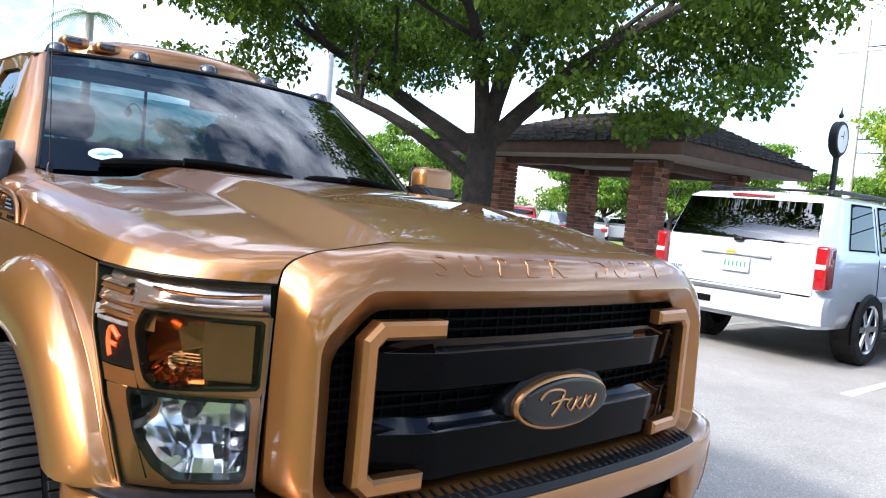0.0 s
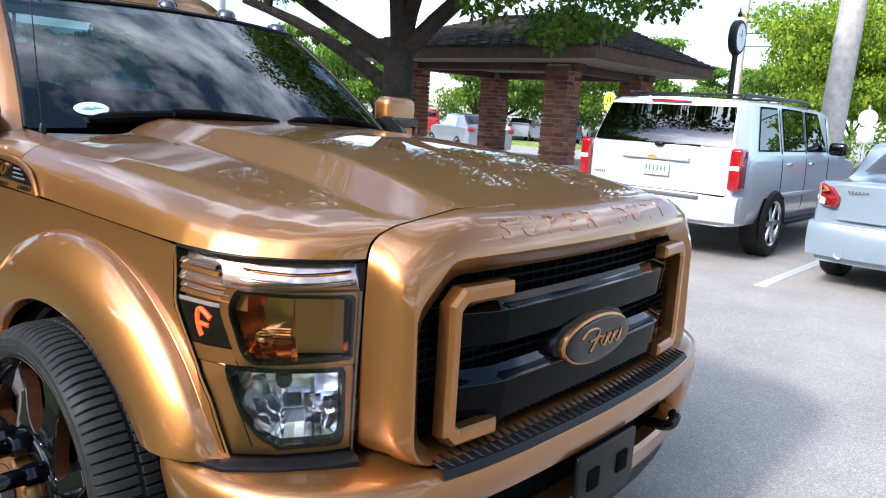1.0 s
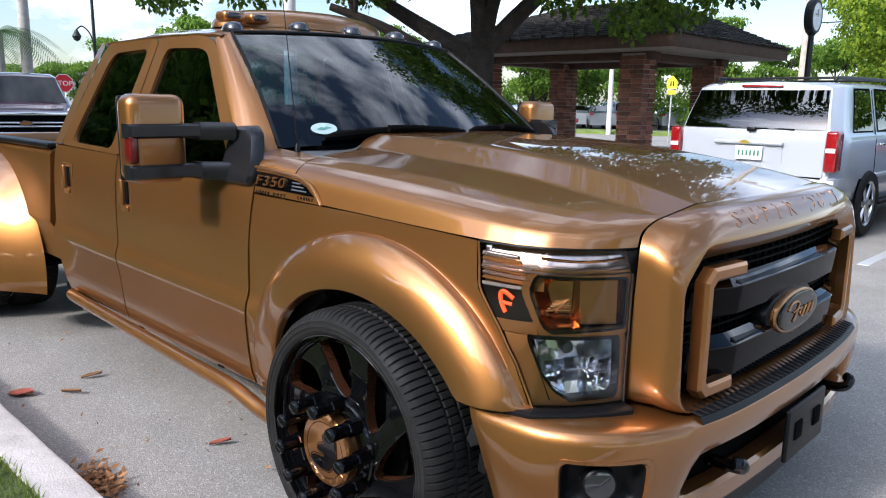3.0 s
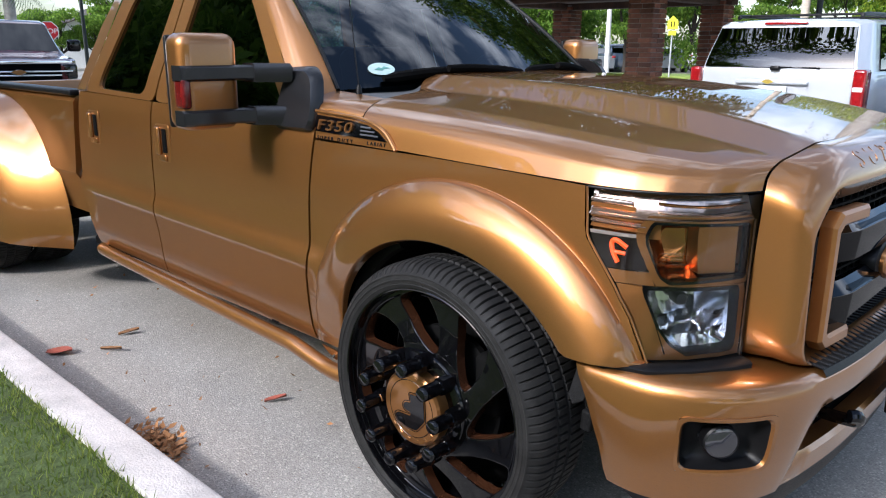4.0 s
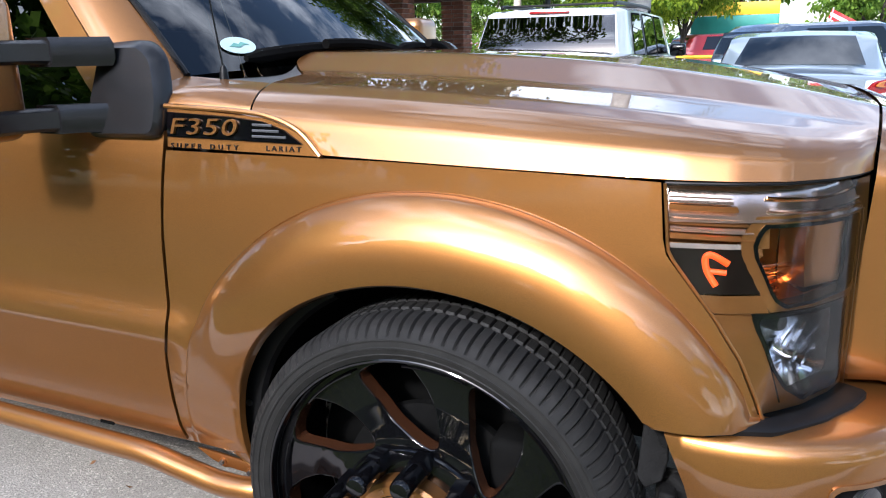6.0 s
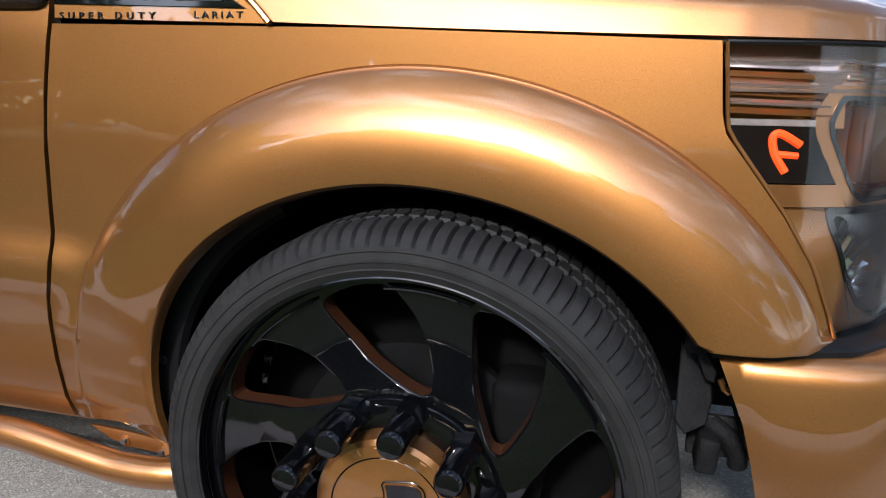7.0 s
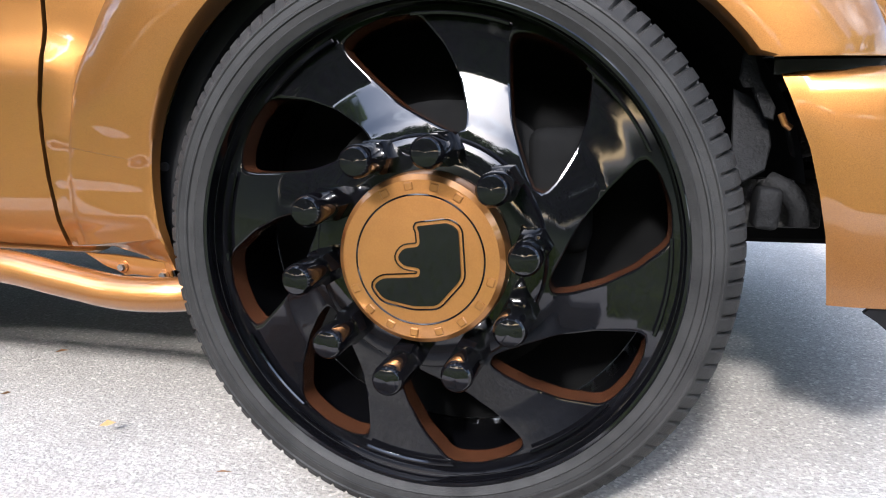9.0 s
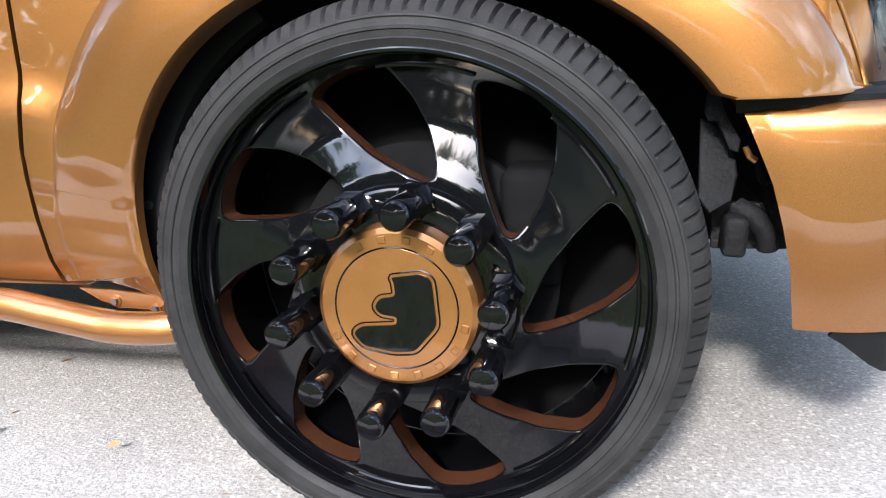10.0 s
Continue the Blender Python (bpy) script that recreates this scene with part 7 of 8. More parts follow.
# silver-blue sedan
PALE_LENS = material("pale_lens", (0.75, 0.62, 0.58), 0.2, 0.0, 0.8, noise_scale=30, vary=0.1)
sedan = thing("sedan", "silver-blue sedan parked beside the silver utility vehicle", "car", group="parked cars")
D = Car(4.5, 0.88, 0.98, [(0, 0.98), (0.08, 1.02), (0.55, 1.05), (0.70, 1.07), (1.35, 1.385), (1.9, 1.44), (2.5, 1.42), (3.35, 1.0), (3.5, 0.97), (4.3, 0.86), (4.5, 0.75)], 0.26, 0.0, 0.20, 0.5)
part("body", D.shell(), SEDAN_PAINT, sedan, "silver-blue painted body", sharp=40)
part("rear_window", D.top_pane(0.74, 1.33, 0.62, 0.52), CAR_GLASS, sedan, "tinted rear window")
part("windscreen", D.top_pane(2.55, 3.28, 0.54, 0.66), CAR_GLASS, sedan, "windscreen")
part("boot_lid", grid(lambda u, v: (lerp(-0.60, 0.60, u), -0.012 + 0.05 * (lerp(-0.6, 0.6, u) / 0.88) ** 2, lerp(0.66, 0.975, v)), 10, 4), SEDAN_PAINT, sedan, solid=0.015, out=(0, -1, 0))
plate_bars(sedan, 0, -0.03, 0.80, 0.30, 0.15)
part("bumper", ring_loft([[(x, y + dy, z) for dy, z in ((0.1, 0.30), (-0.05, 0.32), (-0.075, 0.42), (-0.075, 0.55), (-0.05, 0.62), (0.1, 0.63))] for x, y in ((-0.87, 0.2), (-0.83, 0.05), (-0.6, 0), (0, -0.01), (0.6, 0), (0.83, 0.05), (0.87, 0.2))], True), SEDAN_PAINT, sedan, "silver-blue rear bumper", sharp=50)
for s in SIDES:
    wedge = round_poly([Vector(p) for p in ((0.60, 0.775), (0.585, 0.865), (0.66, 0.955), (0.80, 0.985), (0.865, 0.965), (0.855, 0.88), (0.76, 0.775))], 0.03, 4)

    def on_corner(u, v, w, s=s):
        return (s * (u + w * 0.3), -0.012 + 0.30 * max(0.0, (u - 0.66) / 0.2) ** 2 - w, v)
    tl = part("tail_light", slab(wedge, on_corner, 0.030, 0.012), RED_LENS, sedan, "wrap-round red and amber tail light", sharp=50)
    part("signal_lens", slab(round_poly([Vector(p) for p in ((0.665, 0.915), (0.70, 0.95), (0.81, 0.975), (0.845, 0.955), (0.835, 0.91), (0.74, 0.90))], 0.02, 4), lambda u, v, w, s=s: on_corner(u, v, w + 0.024), 0.014, 0.006), AMBER_LENS, tl, "amber signal lens", sharp=50)
    part("reverse_lens", slab(round_poly([Vector(p) for p in ((0.70, 0.79), (0.70, 0.845), (0.81, 0.87), (0.815, 0.83), (0.76, 0.79))], 0.015, 4), lambda u, v, w, s=s: on_corner(u, v, w + 0.024), 0.014, 0.006), PALE_LENS, tl, "pale reverse lens", sharp=50)
    ex = part("exhaust_tip", lathe([(0.030, 0.06), (0.034, 0.0), (0.042, -0.005), (0.044, 0.01), (0.044, 0.10)], 20), CHROME, sedan, "chrome exhaust tip")
    for v in ex.data.vertices:
        v.co += Vector((s * 0.52, -0.06, 0.355))
    for y0, y1, a, b in ((1.05, 1.75, 0.30, 0.0), (1.82, 2.75, 0.0, -0.40)):
        part("side_window", D.side_pane(s, y0, y1, 0.515, 0.755, 0.008, a, b), CAR_GLASS, sedan, "dark side window")
    part("side_mirror", box(s * 0.98, 2.75, 1.06, 0.20, 0.11, 0.12, 0.04, 3), SEDAN_PAINT, sedan)
    for y in (0.95, 3.65):
        wheel_arch(sedan, s, 0.868, y, 0.33)
        car_wheel(sedan, s * 0.885, y, 0.32, 0.20)
for k in range(6):
    part("model_bar", box(-0.52 + k * 0.03, -0.03, 0.925, 0.018, 0.004, 0.018, 0.001, 1), GREY_PLAST, sedan)
sedan.matrix_basis = pose(0.80, 5.72, 0.0, 0, 0, -3)


def plain_car(name, label, paint, tall=False):
    """A parked car seen from far off."""
    c = thing(name, label, "car", group="parked cars")
    if tall:
        C = Car(4.6, 0.90, 1.05, [(0, 1.45), (0.3, 1.62), (2.3, 1.66), (2.7, 1.58), (3.4, 1.10), (4.4, 0.98), (4.6, 0.85)], 0.28, 0.25, 0.17)
    else:
        C = Car(4.5, 0.88, 0.95, [(0, 0.95), (0.5, 1.02), (0.7, 1.05), (1.35, 1.37), (2.4, 1.42), (3.3, 0.99), (4.3, 0.86), (4.5, 0.75)], 0.26, 0.0, 0.20, 0.5)
    part("body", C.shell(), paint, c, sharp=40)
    if tall:
        part("rear_window", grid(lambda u, v: (lerp(-0.66, 0.66, u), lerp(0.02, 0.20, v), lerp(1.12, 1.50, v)), 6, 4), CAR_GLASS, c)
    else:
        part("rear_window", C.top_pane(0.74, 1.33, 0.62, 0.52), CAR_GLASS, c)
    part("windscreen", C.top_pane(2.72 if tall else 2.5, 3.35 if tall else 3.25, 0.54, 0.66), CAR_GLASS, c)
    for s in SIDES:
        for y0, y1, a, b in ((0.6 if tall else 1.05, 1.62, 0.2, 0.0), (1.70, 2.75, 0.0, -0.40)):
            part("side_window", C.side_pane(s, y0, y1, 0.515, 0.755, 0.008, a, b), CAR_GLASS, c)
        part("tail_light", box(s * 0.74, 0.04, 0.90, 0.22, 0.10, 0.14, 0.03, 3), RED_LENS, c)
        part("headlight", box(s * 0.60, 4.38, 0.72, 0.26, 0.12, 0.13, 0.03, 3), CAR_GLASS, c)
        for y in (0.95, 3.65):
            wheel_arch(c, s, 0.87, y, 0.34)
            car_wheel(c, s * 0.885, y, 0.33, 0.20)
    return c


NAVY = material("dark_blue_paint", (0.05, 0.07, 0.11), 0.25, 0.4, 1.0, noise_scale=2, vary=0.1)
WHITE_CAR = material("white_paint", (0.72, 0.72, 0.72), 0.3, 0.0, 1.0, noise_scale=2, vary=0.04)
RED_CAR = material("red_paint", (0.42, 0.02, 0.02), 0.28, 0.2, 1.0, noise_scale=2, vary=0.08)
GREY_CAR = material("grey_paint", (0.22, 0.24, 0.27), 0.28, 0.5, 1.0, noise_scale=2, vary=0.06)
cross = plain_car("crossover_car", "dark blue crossover parked beyond the lot", NAVY, True)
cross.matrix_basis = pose(0.0, 12.4, 0, 0, 0, -52)
red = plain_car("crossover_car", "red car parked under the trees", RED_CAR, True)
red.matrix_basis = pose(-2.6, 26.5, 0, 0, 0, -60)
white_far = plain_car("sedan", "white sedan in the far parking row", WHITE_CAR)
white_far.matrix_basis = pose(-25.0, 34.5, 0, 0, 0, 40)
grey_far = plain_car("sedan", "grey sedan in the far parking row", GREY_CAR)
grey_far.matrix_basis = pose(-22.7, 36.2, 0, 0, 0, 40)
k = 0
for row in range(2):
    for j in range(9):
        src = (white_far, grey_far, cross, white_far, grey_far, red)[(k * 5 + row) % 6]
        k += 1
        copy_thing(src, pose(-31.5 + 2.3 * j + row * 1.5, 31.0 + 1.75 * j + row * 7.5, 0, 0, 0, 38 + random.uniform(-4, 4)))
copy_thing(grey_far, pose(-13.6, 18.8, 0, 0, 0, 60))

# maroon pickup behind, its bright grille towards the bed
maroon = thing("pickup_truck", "dark maroon pickup with chrome grille parked behind", "pickup truck")
M = Car(5.4, 0.97, 1.22, [(0, 1.15), (1.5, 1.18), (1.9, 1.22), (2.1, 1.86), (3.1, 1.90), (3.4, 1.84), (4.05, 1.30), (4.2, 1.26), (5.2, 1.20), (5.4, 1.10)], 0.40, 0.0, 0.30)
part("body", M.shell(), MAROON, maroon, "maroon painted body", sharp=40)
part("windscreen", M.top_pane(3.43, 4.02, 0.66, 0.80), TINT, maroon, "dark windscreen")
gr = part("grille", box(0, 5.39, 0.98, 1.30, 0.06, 0.34, 0.02, 3), DARK, maroon, "black grille with chrome bars")
for z in (1.145, 0.995, 0.93, 0.82):
    part("chrome_bar", box(0, 5.43, z, 1.66 if z > 0.98 else 1.3, 0.05, 0.03 if z < 1.1 else 0.05, 0.010, 3), CHROME, gr, "chrome grille bar")
part("badge", slab([Vector(p) for p in ((-0.13, 0.0), (-0.04, 0.045), (0.04, 0.045), (0.13, 0.0), (0.04, -0.045), (-0.04, -0.045))], lambda u, v, w: (u, 5.45 + w, 0.985 + v), 0.02, 0.008), CHROME, gr, "chrome badge")
for s in SIDES:
    part("headlight", box(s * 0.78, 5.33, 0.99, 0.26, 0.14, 0.26, 0.05, 4), CAR_GLASS, maroon, "clear headlight")
    part("side_mirror", box(s * 1.10, 3.75, 1.42, 0.24, 0.12, 0.22, 0.05, 4), BLACK_GLOSS, maroon, "black door mirror")
    part("side_window", M.side_pane(s, 2.2, 3.35, 0.515, 0.755, 0.008, 0.0, -0.3), TINT, maroon, "dark side window")
    for y in (1.05, 4.45):
        wheel_arch(maroon, s, 0.955, y, 0.41)
        car_wheel(maroon, s * 0.975, y, 0.40, 0.25)
part("front_bumper", box(0, 5.42, 0.66, 1.86, 0.16, 0.24, 0.05, 4), CHROME, maroon, "chrome front bumper")
maroon.matrix_basis = pose(-17.9, 3.3, 0.0, 0, 0, -104)

# ---- pavilion ----
pav = thing("pavilion", "open brick-columned pavilion with a dark shingled hip roof", "pavilion")
PX, PY, CW = (-9.05, -5.45), (9.95, 12.75), 0.46
ZF, ZE = 0.30, 2.36
part("floor_slab", box(sum(PX) / 2, sum(PY) / 2, 0.08, 5.0, 4.3, 0.20, 0.02, 2), CONCRETE, pav, "grey concrete floor slab")


def brick_faces(cx, cy):
    """Places of the bricks on a square column, course by course."""
    out = []
    rows = int((ZE - ZF - 0.22) / 0.082)
    for r in range(rows):
        z = ZF + 0.22 + 0.041 + r * 0.082
        o = 0.0 if r % 2 else 0.115
        for s in (0, 1, 2, 3):
            for k in (0, 1):
                u = -CW / 2 + 0.115 + k * 0.23 + (0.0 if r % 2 else 0.0)
                out.append((z, s, u + (0.02 if r % 2 else -0.02)))
    return out


def brick_mesh(name):
    bm = box(0, 0, 0, 0.215, 0.05, 0.070, 0.006, 1)
    me = bpy.data.meshes.new(name)
    bm.to_mesh(me)
    bm.free()
    me.materials.append(BRICK)
    return me


joined = []
named = []
for i, cx in enumerate(PX):
    for j, cy in enumerate(PY):
        col = part("column", box(cx, cy, (ZF + ZE) / 2, CW - 0.02, CW - 0.02, ZE - ZF, 0.01, 1), MORTAR, pav, "red brick column")
        part("plinth", ring_loft([[(cx + a * k, cy + b * k, z) for a, b in ((-1, -1), (1, -1), (1, 1), (-1, 1))] for k, z in ((0.42, 0.15), (0.42, 0.34), (0.40, 0.37), (0.36, 0.42), (0.34, 0.52), (0.27, 0.60), (0.235, 0.61))], True), CONCRETE, col, "stepped concrete plinth", sharp=20)
        for z, s, u in brick_faces(cx, cy):
            a = s * math.pi / 2
            m = Matrix.Translation((cx, cy, z)) @ Matrix.Rotation(a, 4, "Z") @ Matrix.Translation((u, -CW / 2 + 0.014 + random.uniform(-0.004, 0.006), random.uniform(-0.003, 0.003)))
            if cx > -6 and s in (0, 1, 3):
                named.append((col, m))
            else:
                joined.append(m)
jb = as_lists(box(0, 0, 0, 0.215, 0.05, 0.070, 0.006, 1))
jv, jf = [], []
for m in joined:
    k = len(jv)
    jv += [tuple(m @ Vector(v)) for v in jb[0]]
    jf += [tuple(i + k for i in f) for f in jb[1]]
tagged(part("bricks", (jv, jf), BRICK_JOIN, pav), kind="stuff")
part("low_wall", box(-5.45, 11.35, 0.36, 0.40, 2.3, 0.42, 0.02, 2), CONCRETE, pav, "low concrete seat wall")
part("low_wall", box(-7.25, 12.75, 0.36, 3.1, 0.40, 0.42, 0.02, 2), CONCRETE, pav)
EX, EY = (-10.15, -4.30), (9.0, 13.75)
for x0, x1, y0, y1 in ((EX[0], EX[1], EY[0], EY[0]), (EX[0], EX[1], EY[1], EY[1]), (EX[0], EX[0], EY[0], EY[1]), (EX[1], EX[1], EY[0], EY[1])):
    part("fascia", box((x0 + x1) / 2, (y0 + y1) / 2, 2.50, max(0.06, x1 - x0 + 0.06), max(0.06, y1 - y0 - 0.07), 0.22, 0.008, 2), FASCIA, pav, "brown wooden fascia board")
part("soffit", box(sum(EX) / 2, sum(EY) / 2, 2.40, EX[1] - EX[0] - 0.02, EY[1] - EY[0] - 0.02, 0.03, 0.004, 1), SOFFIT, pav, "pale soffit boards")
for y in PY:
    part("beam", box(sum(PX) / 2, y, 2.33, PX[1] - PX[0] + 0.7, 0.30, 0.16, 0.01, 2), FASCIA, pav, "brown timber beam")
for x in PX:
    part("beam", box(x, sum(PY) / 2, 2.325, 0.30, PY[1] - PY[0] - 0.31, 0.15, 0.01, 2), FASCIA, pav)
RIDGE = ((-8.4, 11.4, 3.42), (-5.75, 11.4, 3.42))


def roof_courses():
    """Shingle courses on the four slopes, each course one strip of single shingles."""
    c = [Vector((EX[0] - 0.08, EY[0] - 0.08, 2.60)), Vector((EX[1] + 0.08, EY[0] - 0.08, 2.60)), Vector((EX[1] + 0.08, EY[1] + 0.08, 2.60)), Vector((EX[0] - 0.08, EY[1] + 0.08, 2.60))]
    r0, r1 = Vector(RIDGE[0]), Vector(RIDGE[1])
    slopes = [(c[0], c[1], r0, r1), (c[1], c[2], r1, r1), (c[2], c[3], r1, r0), (c[3], c[0], r0, r0)]
    n = 17
    for a, b, ta, tb in slopes:
        nrm = (b - a).cross(ta - a).normalized()
        if nrm.z < 0:
            nrm = -nrm
        for k in range(n):
            v0, v1 = k / n, min(1.0, (k + 1.45) / n)
            A0, B0, A1, B1 = a.lerp(ta, v0), b.lerp(tb, v0), a.lerp(ta, v1), b.lerp(tb, v1)
            cnt = max(2, int((B0 - A0).length / 0.24))
            vs, fs = [], []
            for q in range(cnt):
                u0, u1 = q / cnt + 0.004, (q + 1) / cnt - 0.004
                lift = nrm * (0.030 + random.uniform(-0.006, 0.008))
                dn = (A0 - A1).normalized() * random.uniform(-0.01, 0.015)
                p = [A0.lerp(B0, u0) + lift + dn, A0.lerp(B0, u1) + lift + dn, A1.lerp(B1, u1) + nrm * 0.006, A1.lerp(B1, u0) + nrm * 0.006, A0.lerp(B0, u0) + nrm * 0.004 + dn, A0.lerp(B0, u1) + nrm * 0.004 + dn]
                i = len(vs)
                vs += [tuple(x) for x in p]
                fs += [(i, i + 1, i + 2, i + 3), (i + 4, i + 5, i + 1, i)]
            yield vs, fs
    yield None


roof = part("roof", ([tuple(v) for v in (Vector((EX[0] - 0.06, EY[0] - 0.06, 2.595)), Vector((EX[1] + 0.06, EY[0] - 0.06, 2.595)), Vector((EX[1] + 0.06, EY[1] + 0.06, 2.595)), Vector((EX[0] - 0.06, EY[1] + 0.06, 2.595)), Vector(RIDGE[0]), Vector(RIDGE[1]))], [(0, 1, 5, 4), (1, 2, 5), (2, 3, 4, 5), (3, 0, 4), (3, 2, 1, 0)]), SHINGLE, pav, "dark shingled hip roof", sharp=5)
for cm in roof_courses():
    if cm:
        part("shingle_course", cm, SHINGLE, roof, sharp=10)
part("ridge_cap", tube([RIDGE[0], RIDGE[1]], 0.06, 8), SHINGLE, roof)

# ---- posts, signs and lamps ----
CLOCK_GREEN = material("dark_post", (0.008, 0.012, 0.011), 0.5, 0.0, 0.0, noise_scale=6, vary=0.3)
clock = thing("post_clock", "dark green street clock on a round post", "street clock", at=(-3.62, 13.1, 0))
part("post", lathe([(0.15, 0.0), (0.16, 0.35), (0.085, 0.42), (0.06, 0.6), (0.052, 2.80), (0.08, 2.84), (0.05, 2.88)], 20), CLOCK_GREEN, clock)
for v in clock.children[0].data.vertices:
    v.co = Vector((v.co.x, v.co.z, v.co.y))
part("case", ring_loft([[(0.24 * k * math.cos(a), d, 3.15 + 0.32 * k * math.sin(a)) for a in (2 * math.pi * i / 40 for i in range(40))] for k, d in ((0.80, -0.08), (0.95, -0.08), (1.0, -0.06), (1.0, 0.06), (0.95, 0.08), (0.80, 0.08))]), CLOCK_GREEN, clock, "dark clock case")
for d in (-0.075, 0.075):
    fc = part("dial", ring_loft([[(0.205 * k * math.cos(a), d, 3.15 + 0.275 * k * math.sin(a)) for a in (2 * math.pi * i / 40 for i in range(40))] for k in (1.0, 0.5, 0.01)]), material("clock_dial", (0.78, 0.80, 0.82), 0.4, noise_scale=8, vary=0.06), clock, "white clock dial")
    part("hand_bar", box(0.02, d * 1.08, 3.22, 0.014, 0.006, 0.14, 0.002, 1), CLOCK_GREEN, fc)
    part("hand_bar", box(-0.04, d * 1.08, 3.19, 0.10, 0.006, 0.014, 0.002, 1), CLOCK_GREEN, fc)
fin = part("finial", lathe([(0.03, 0.0), (0.05, 0.04), (0.02, 0.10), (0.0001, 0.22)], 12), CLOCK_GREEN, clock)
for v in fin.data.vertices:
    v.co = Vector((v.co.x, v.co.z, v.co.y + 3.53))
clock.matrix_basis = pose(-3.62, 13.1, 0, 0, 0, 86)

GALV = material("galvanised_post", (0.42, 0.43, 0.43), 0.5, 0.6, noise_scale=10, vary=0.2)
POLE = material("pale_pole", (0.55, 0.53, 0.50), 0.8, noise_scale=5, vary=0.15)
WOOD_POLE = material("wood_pole", (0.38, 0.33, 0.27), 0.9, noise_scale=5, vary=0.25)


def disc_sign(name, label, at, turn, outline, z, mat, post_h, post_r=0.03, back=None):
    t = thing(name, label, "road sign", at=at, turn=turn)
    part("post", tube([(0, 0, -0.02), (0, 0, post_h)], post_r, 10), GALV, t)
    part("panel", slab([Vector(p) for p in outline], lambda u, v, w: (u, -0.035 - w, z + v), 0.006, 0.002), mat, t)
    return t


YELLOW = material("yellow_green_sign", (0.75, 0.72, 0.03), 0.5, noise_scale=6, vary=0.06)
ys = disc_sign("school_sign", "yellow-green five-sided warning sign on a post", (-12.46, 24.6, 0), 32, [(-0.19, -0.21), (0.19, -0.21), (0.19, 0.08), (0, 0.27), (-0.19, 0.08)], 2.30, YELLOW, 2.3)
part("lower_panel", box(0, -0.04, 1.95, 0.28, 0.006, 0.16, 0.003, 1), YELLOW, ys)
for q in (-0.08, 0.08):
    part("symbol_bar", box(q * 0.6, -0.045, 2.27, 0.045, 0.004, 0.19, 0.008, 1), BLACK_PLAST, ys)
RED_SIGN = material("red_sign", (0.50, 0.015, 0.02), 0.45, noise_scale=6, vary=0.08)
WHITE_SIGN = material("white_sign", (0.75, 0.75, 0.74), 0.5, noise_scale=6, vary=0.05)
octo = [(0.38 * math.cos(radians(22.5 + 45 * k)), 0.38 * math.sin(radians(22.5 + 45 * k))) for k in range(8)]
stop = disc_sign("stop_sign", "red octagonal stop sign", (-30.3, 8.9, 0), 72, octo, 1.95, WHITE_SIGN, 1.9)
part("red_face", slab([Vector(p) * 0.93 for p in octo], lambda u, v, w: (u, -0.042 - w, 1.95 + v), 0.003, 0.001), RED_SIGN, stop)
lettering("STOP", 0.27, 0.003, lambda u, v, w: (u, -0.046 - w, 1.86 + v), WHITE_SIGN, "letters", stop, 1.0)
bk = disc_sign("road_sign", "back of a white round-topped road sign", (-2.95, 21.8, 0), 10, [(0.24 * math.cos(a), 0.24 * math.sin(a)) for a in (2 * math.pi * k / 24 for k in range(24))], 1.95, GALV, 2.3)
part("lower_panel", box(0, -0.04, 1.48, 0.42, 0.006, 0.42, 0.02, 2), GALV, bk)
gs = thing("small_sign", "small green and white sign on low posts", "sign", at=(-3.6, 21.0, 0), turn=10)
part("panel", box(0, 0, 0.75, 0.42, 0.02, 0.34, 0.01, 2), WHITE_SIGN, gs)
part("stripe", box(0, -0.014, 0.75, 0.36, 0.006, 0.10, 0.003, 1), material("green_print", (0.08, 0.30, 0.10), 0.6, noise_scale=8, vary=0.1), gs)
for q in (-0.17, 0.17):
    part("post", box(q, 0.0, 0.30, 0.025, 0.018, 0.62, 0.004, 1), GALV, gs)
GATE_Y = material("yellow_gate_paint", (0.75, 0.42, 0.02), 0.5, noise_scale=6, vary=0.12)
gate = thing("yellow_barrier", "yellow painted pipe barrier by the far road", "barrier", at=(-1.9, 20.0, 0), turn=8)
for q in (0.0, 1.6):
    part("post", tube([(q, 0, -0.02), (q, 0, 1.05)], 0.08, 14), GATE_Y, gate)
for z in (0.55, 0.95):
    part("rail", tube([(0, 0, z), (1.6, 0, z)], 0.05, 12), GATE_Y, gate)
pole1 = tagged(part("light_pole", tube([(-18.5, 30.0, -0.05), (-18.5, 30.0, 6.5)], [0.13, 0.09], 12), POLE), "tall pale light pole beyond the street", "pole")
util = thing("utility_pole", "pale wooden utility pole with sagging wires", "utility pole")
part("pole", tube([(-9.1, 28.5, -0.05), (-9.1, 28.5, 9.5)], [0.17, 0.12], 12), WOOD_POLE, util)
part("crossarm", box(-9.1, 28.5, 8.4, 2.0, 0.10, 0.12, 0.01, 1), WOOD_POLE, util)
for z in (4.6, 5.1, 5.5, 8.5):
    part("wire", tube([Vector((-9.1 + 40 * t, 28.5 - 8 * t, z + 0.3 * (4 * t * (t - 1)))) for t in np.linspace(0, 1, 16)], 0.022, 5), BLACK_PLAST, util)
tall = tagged(part("street_pole", tube([(-16.9, 10.4, -0.05), (-16.9, 10.4, 9.0)], [0.20, 0.16], 14), POLE), "thick pale street pole behind the truck", "pole")
lamp_post = thing("street_lamp", "dark street lamp with a curved arm", "street lamp", at=(-26.2, 8.6, 0))
part("post", tube([(0, 0, -0.05), (0, 0, 5.5)], [0.07, 0.05], 12), CLOCK_GREEN, lamp_post)
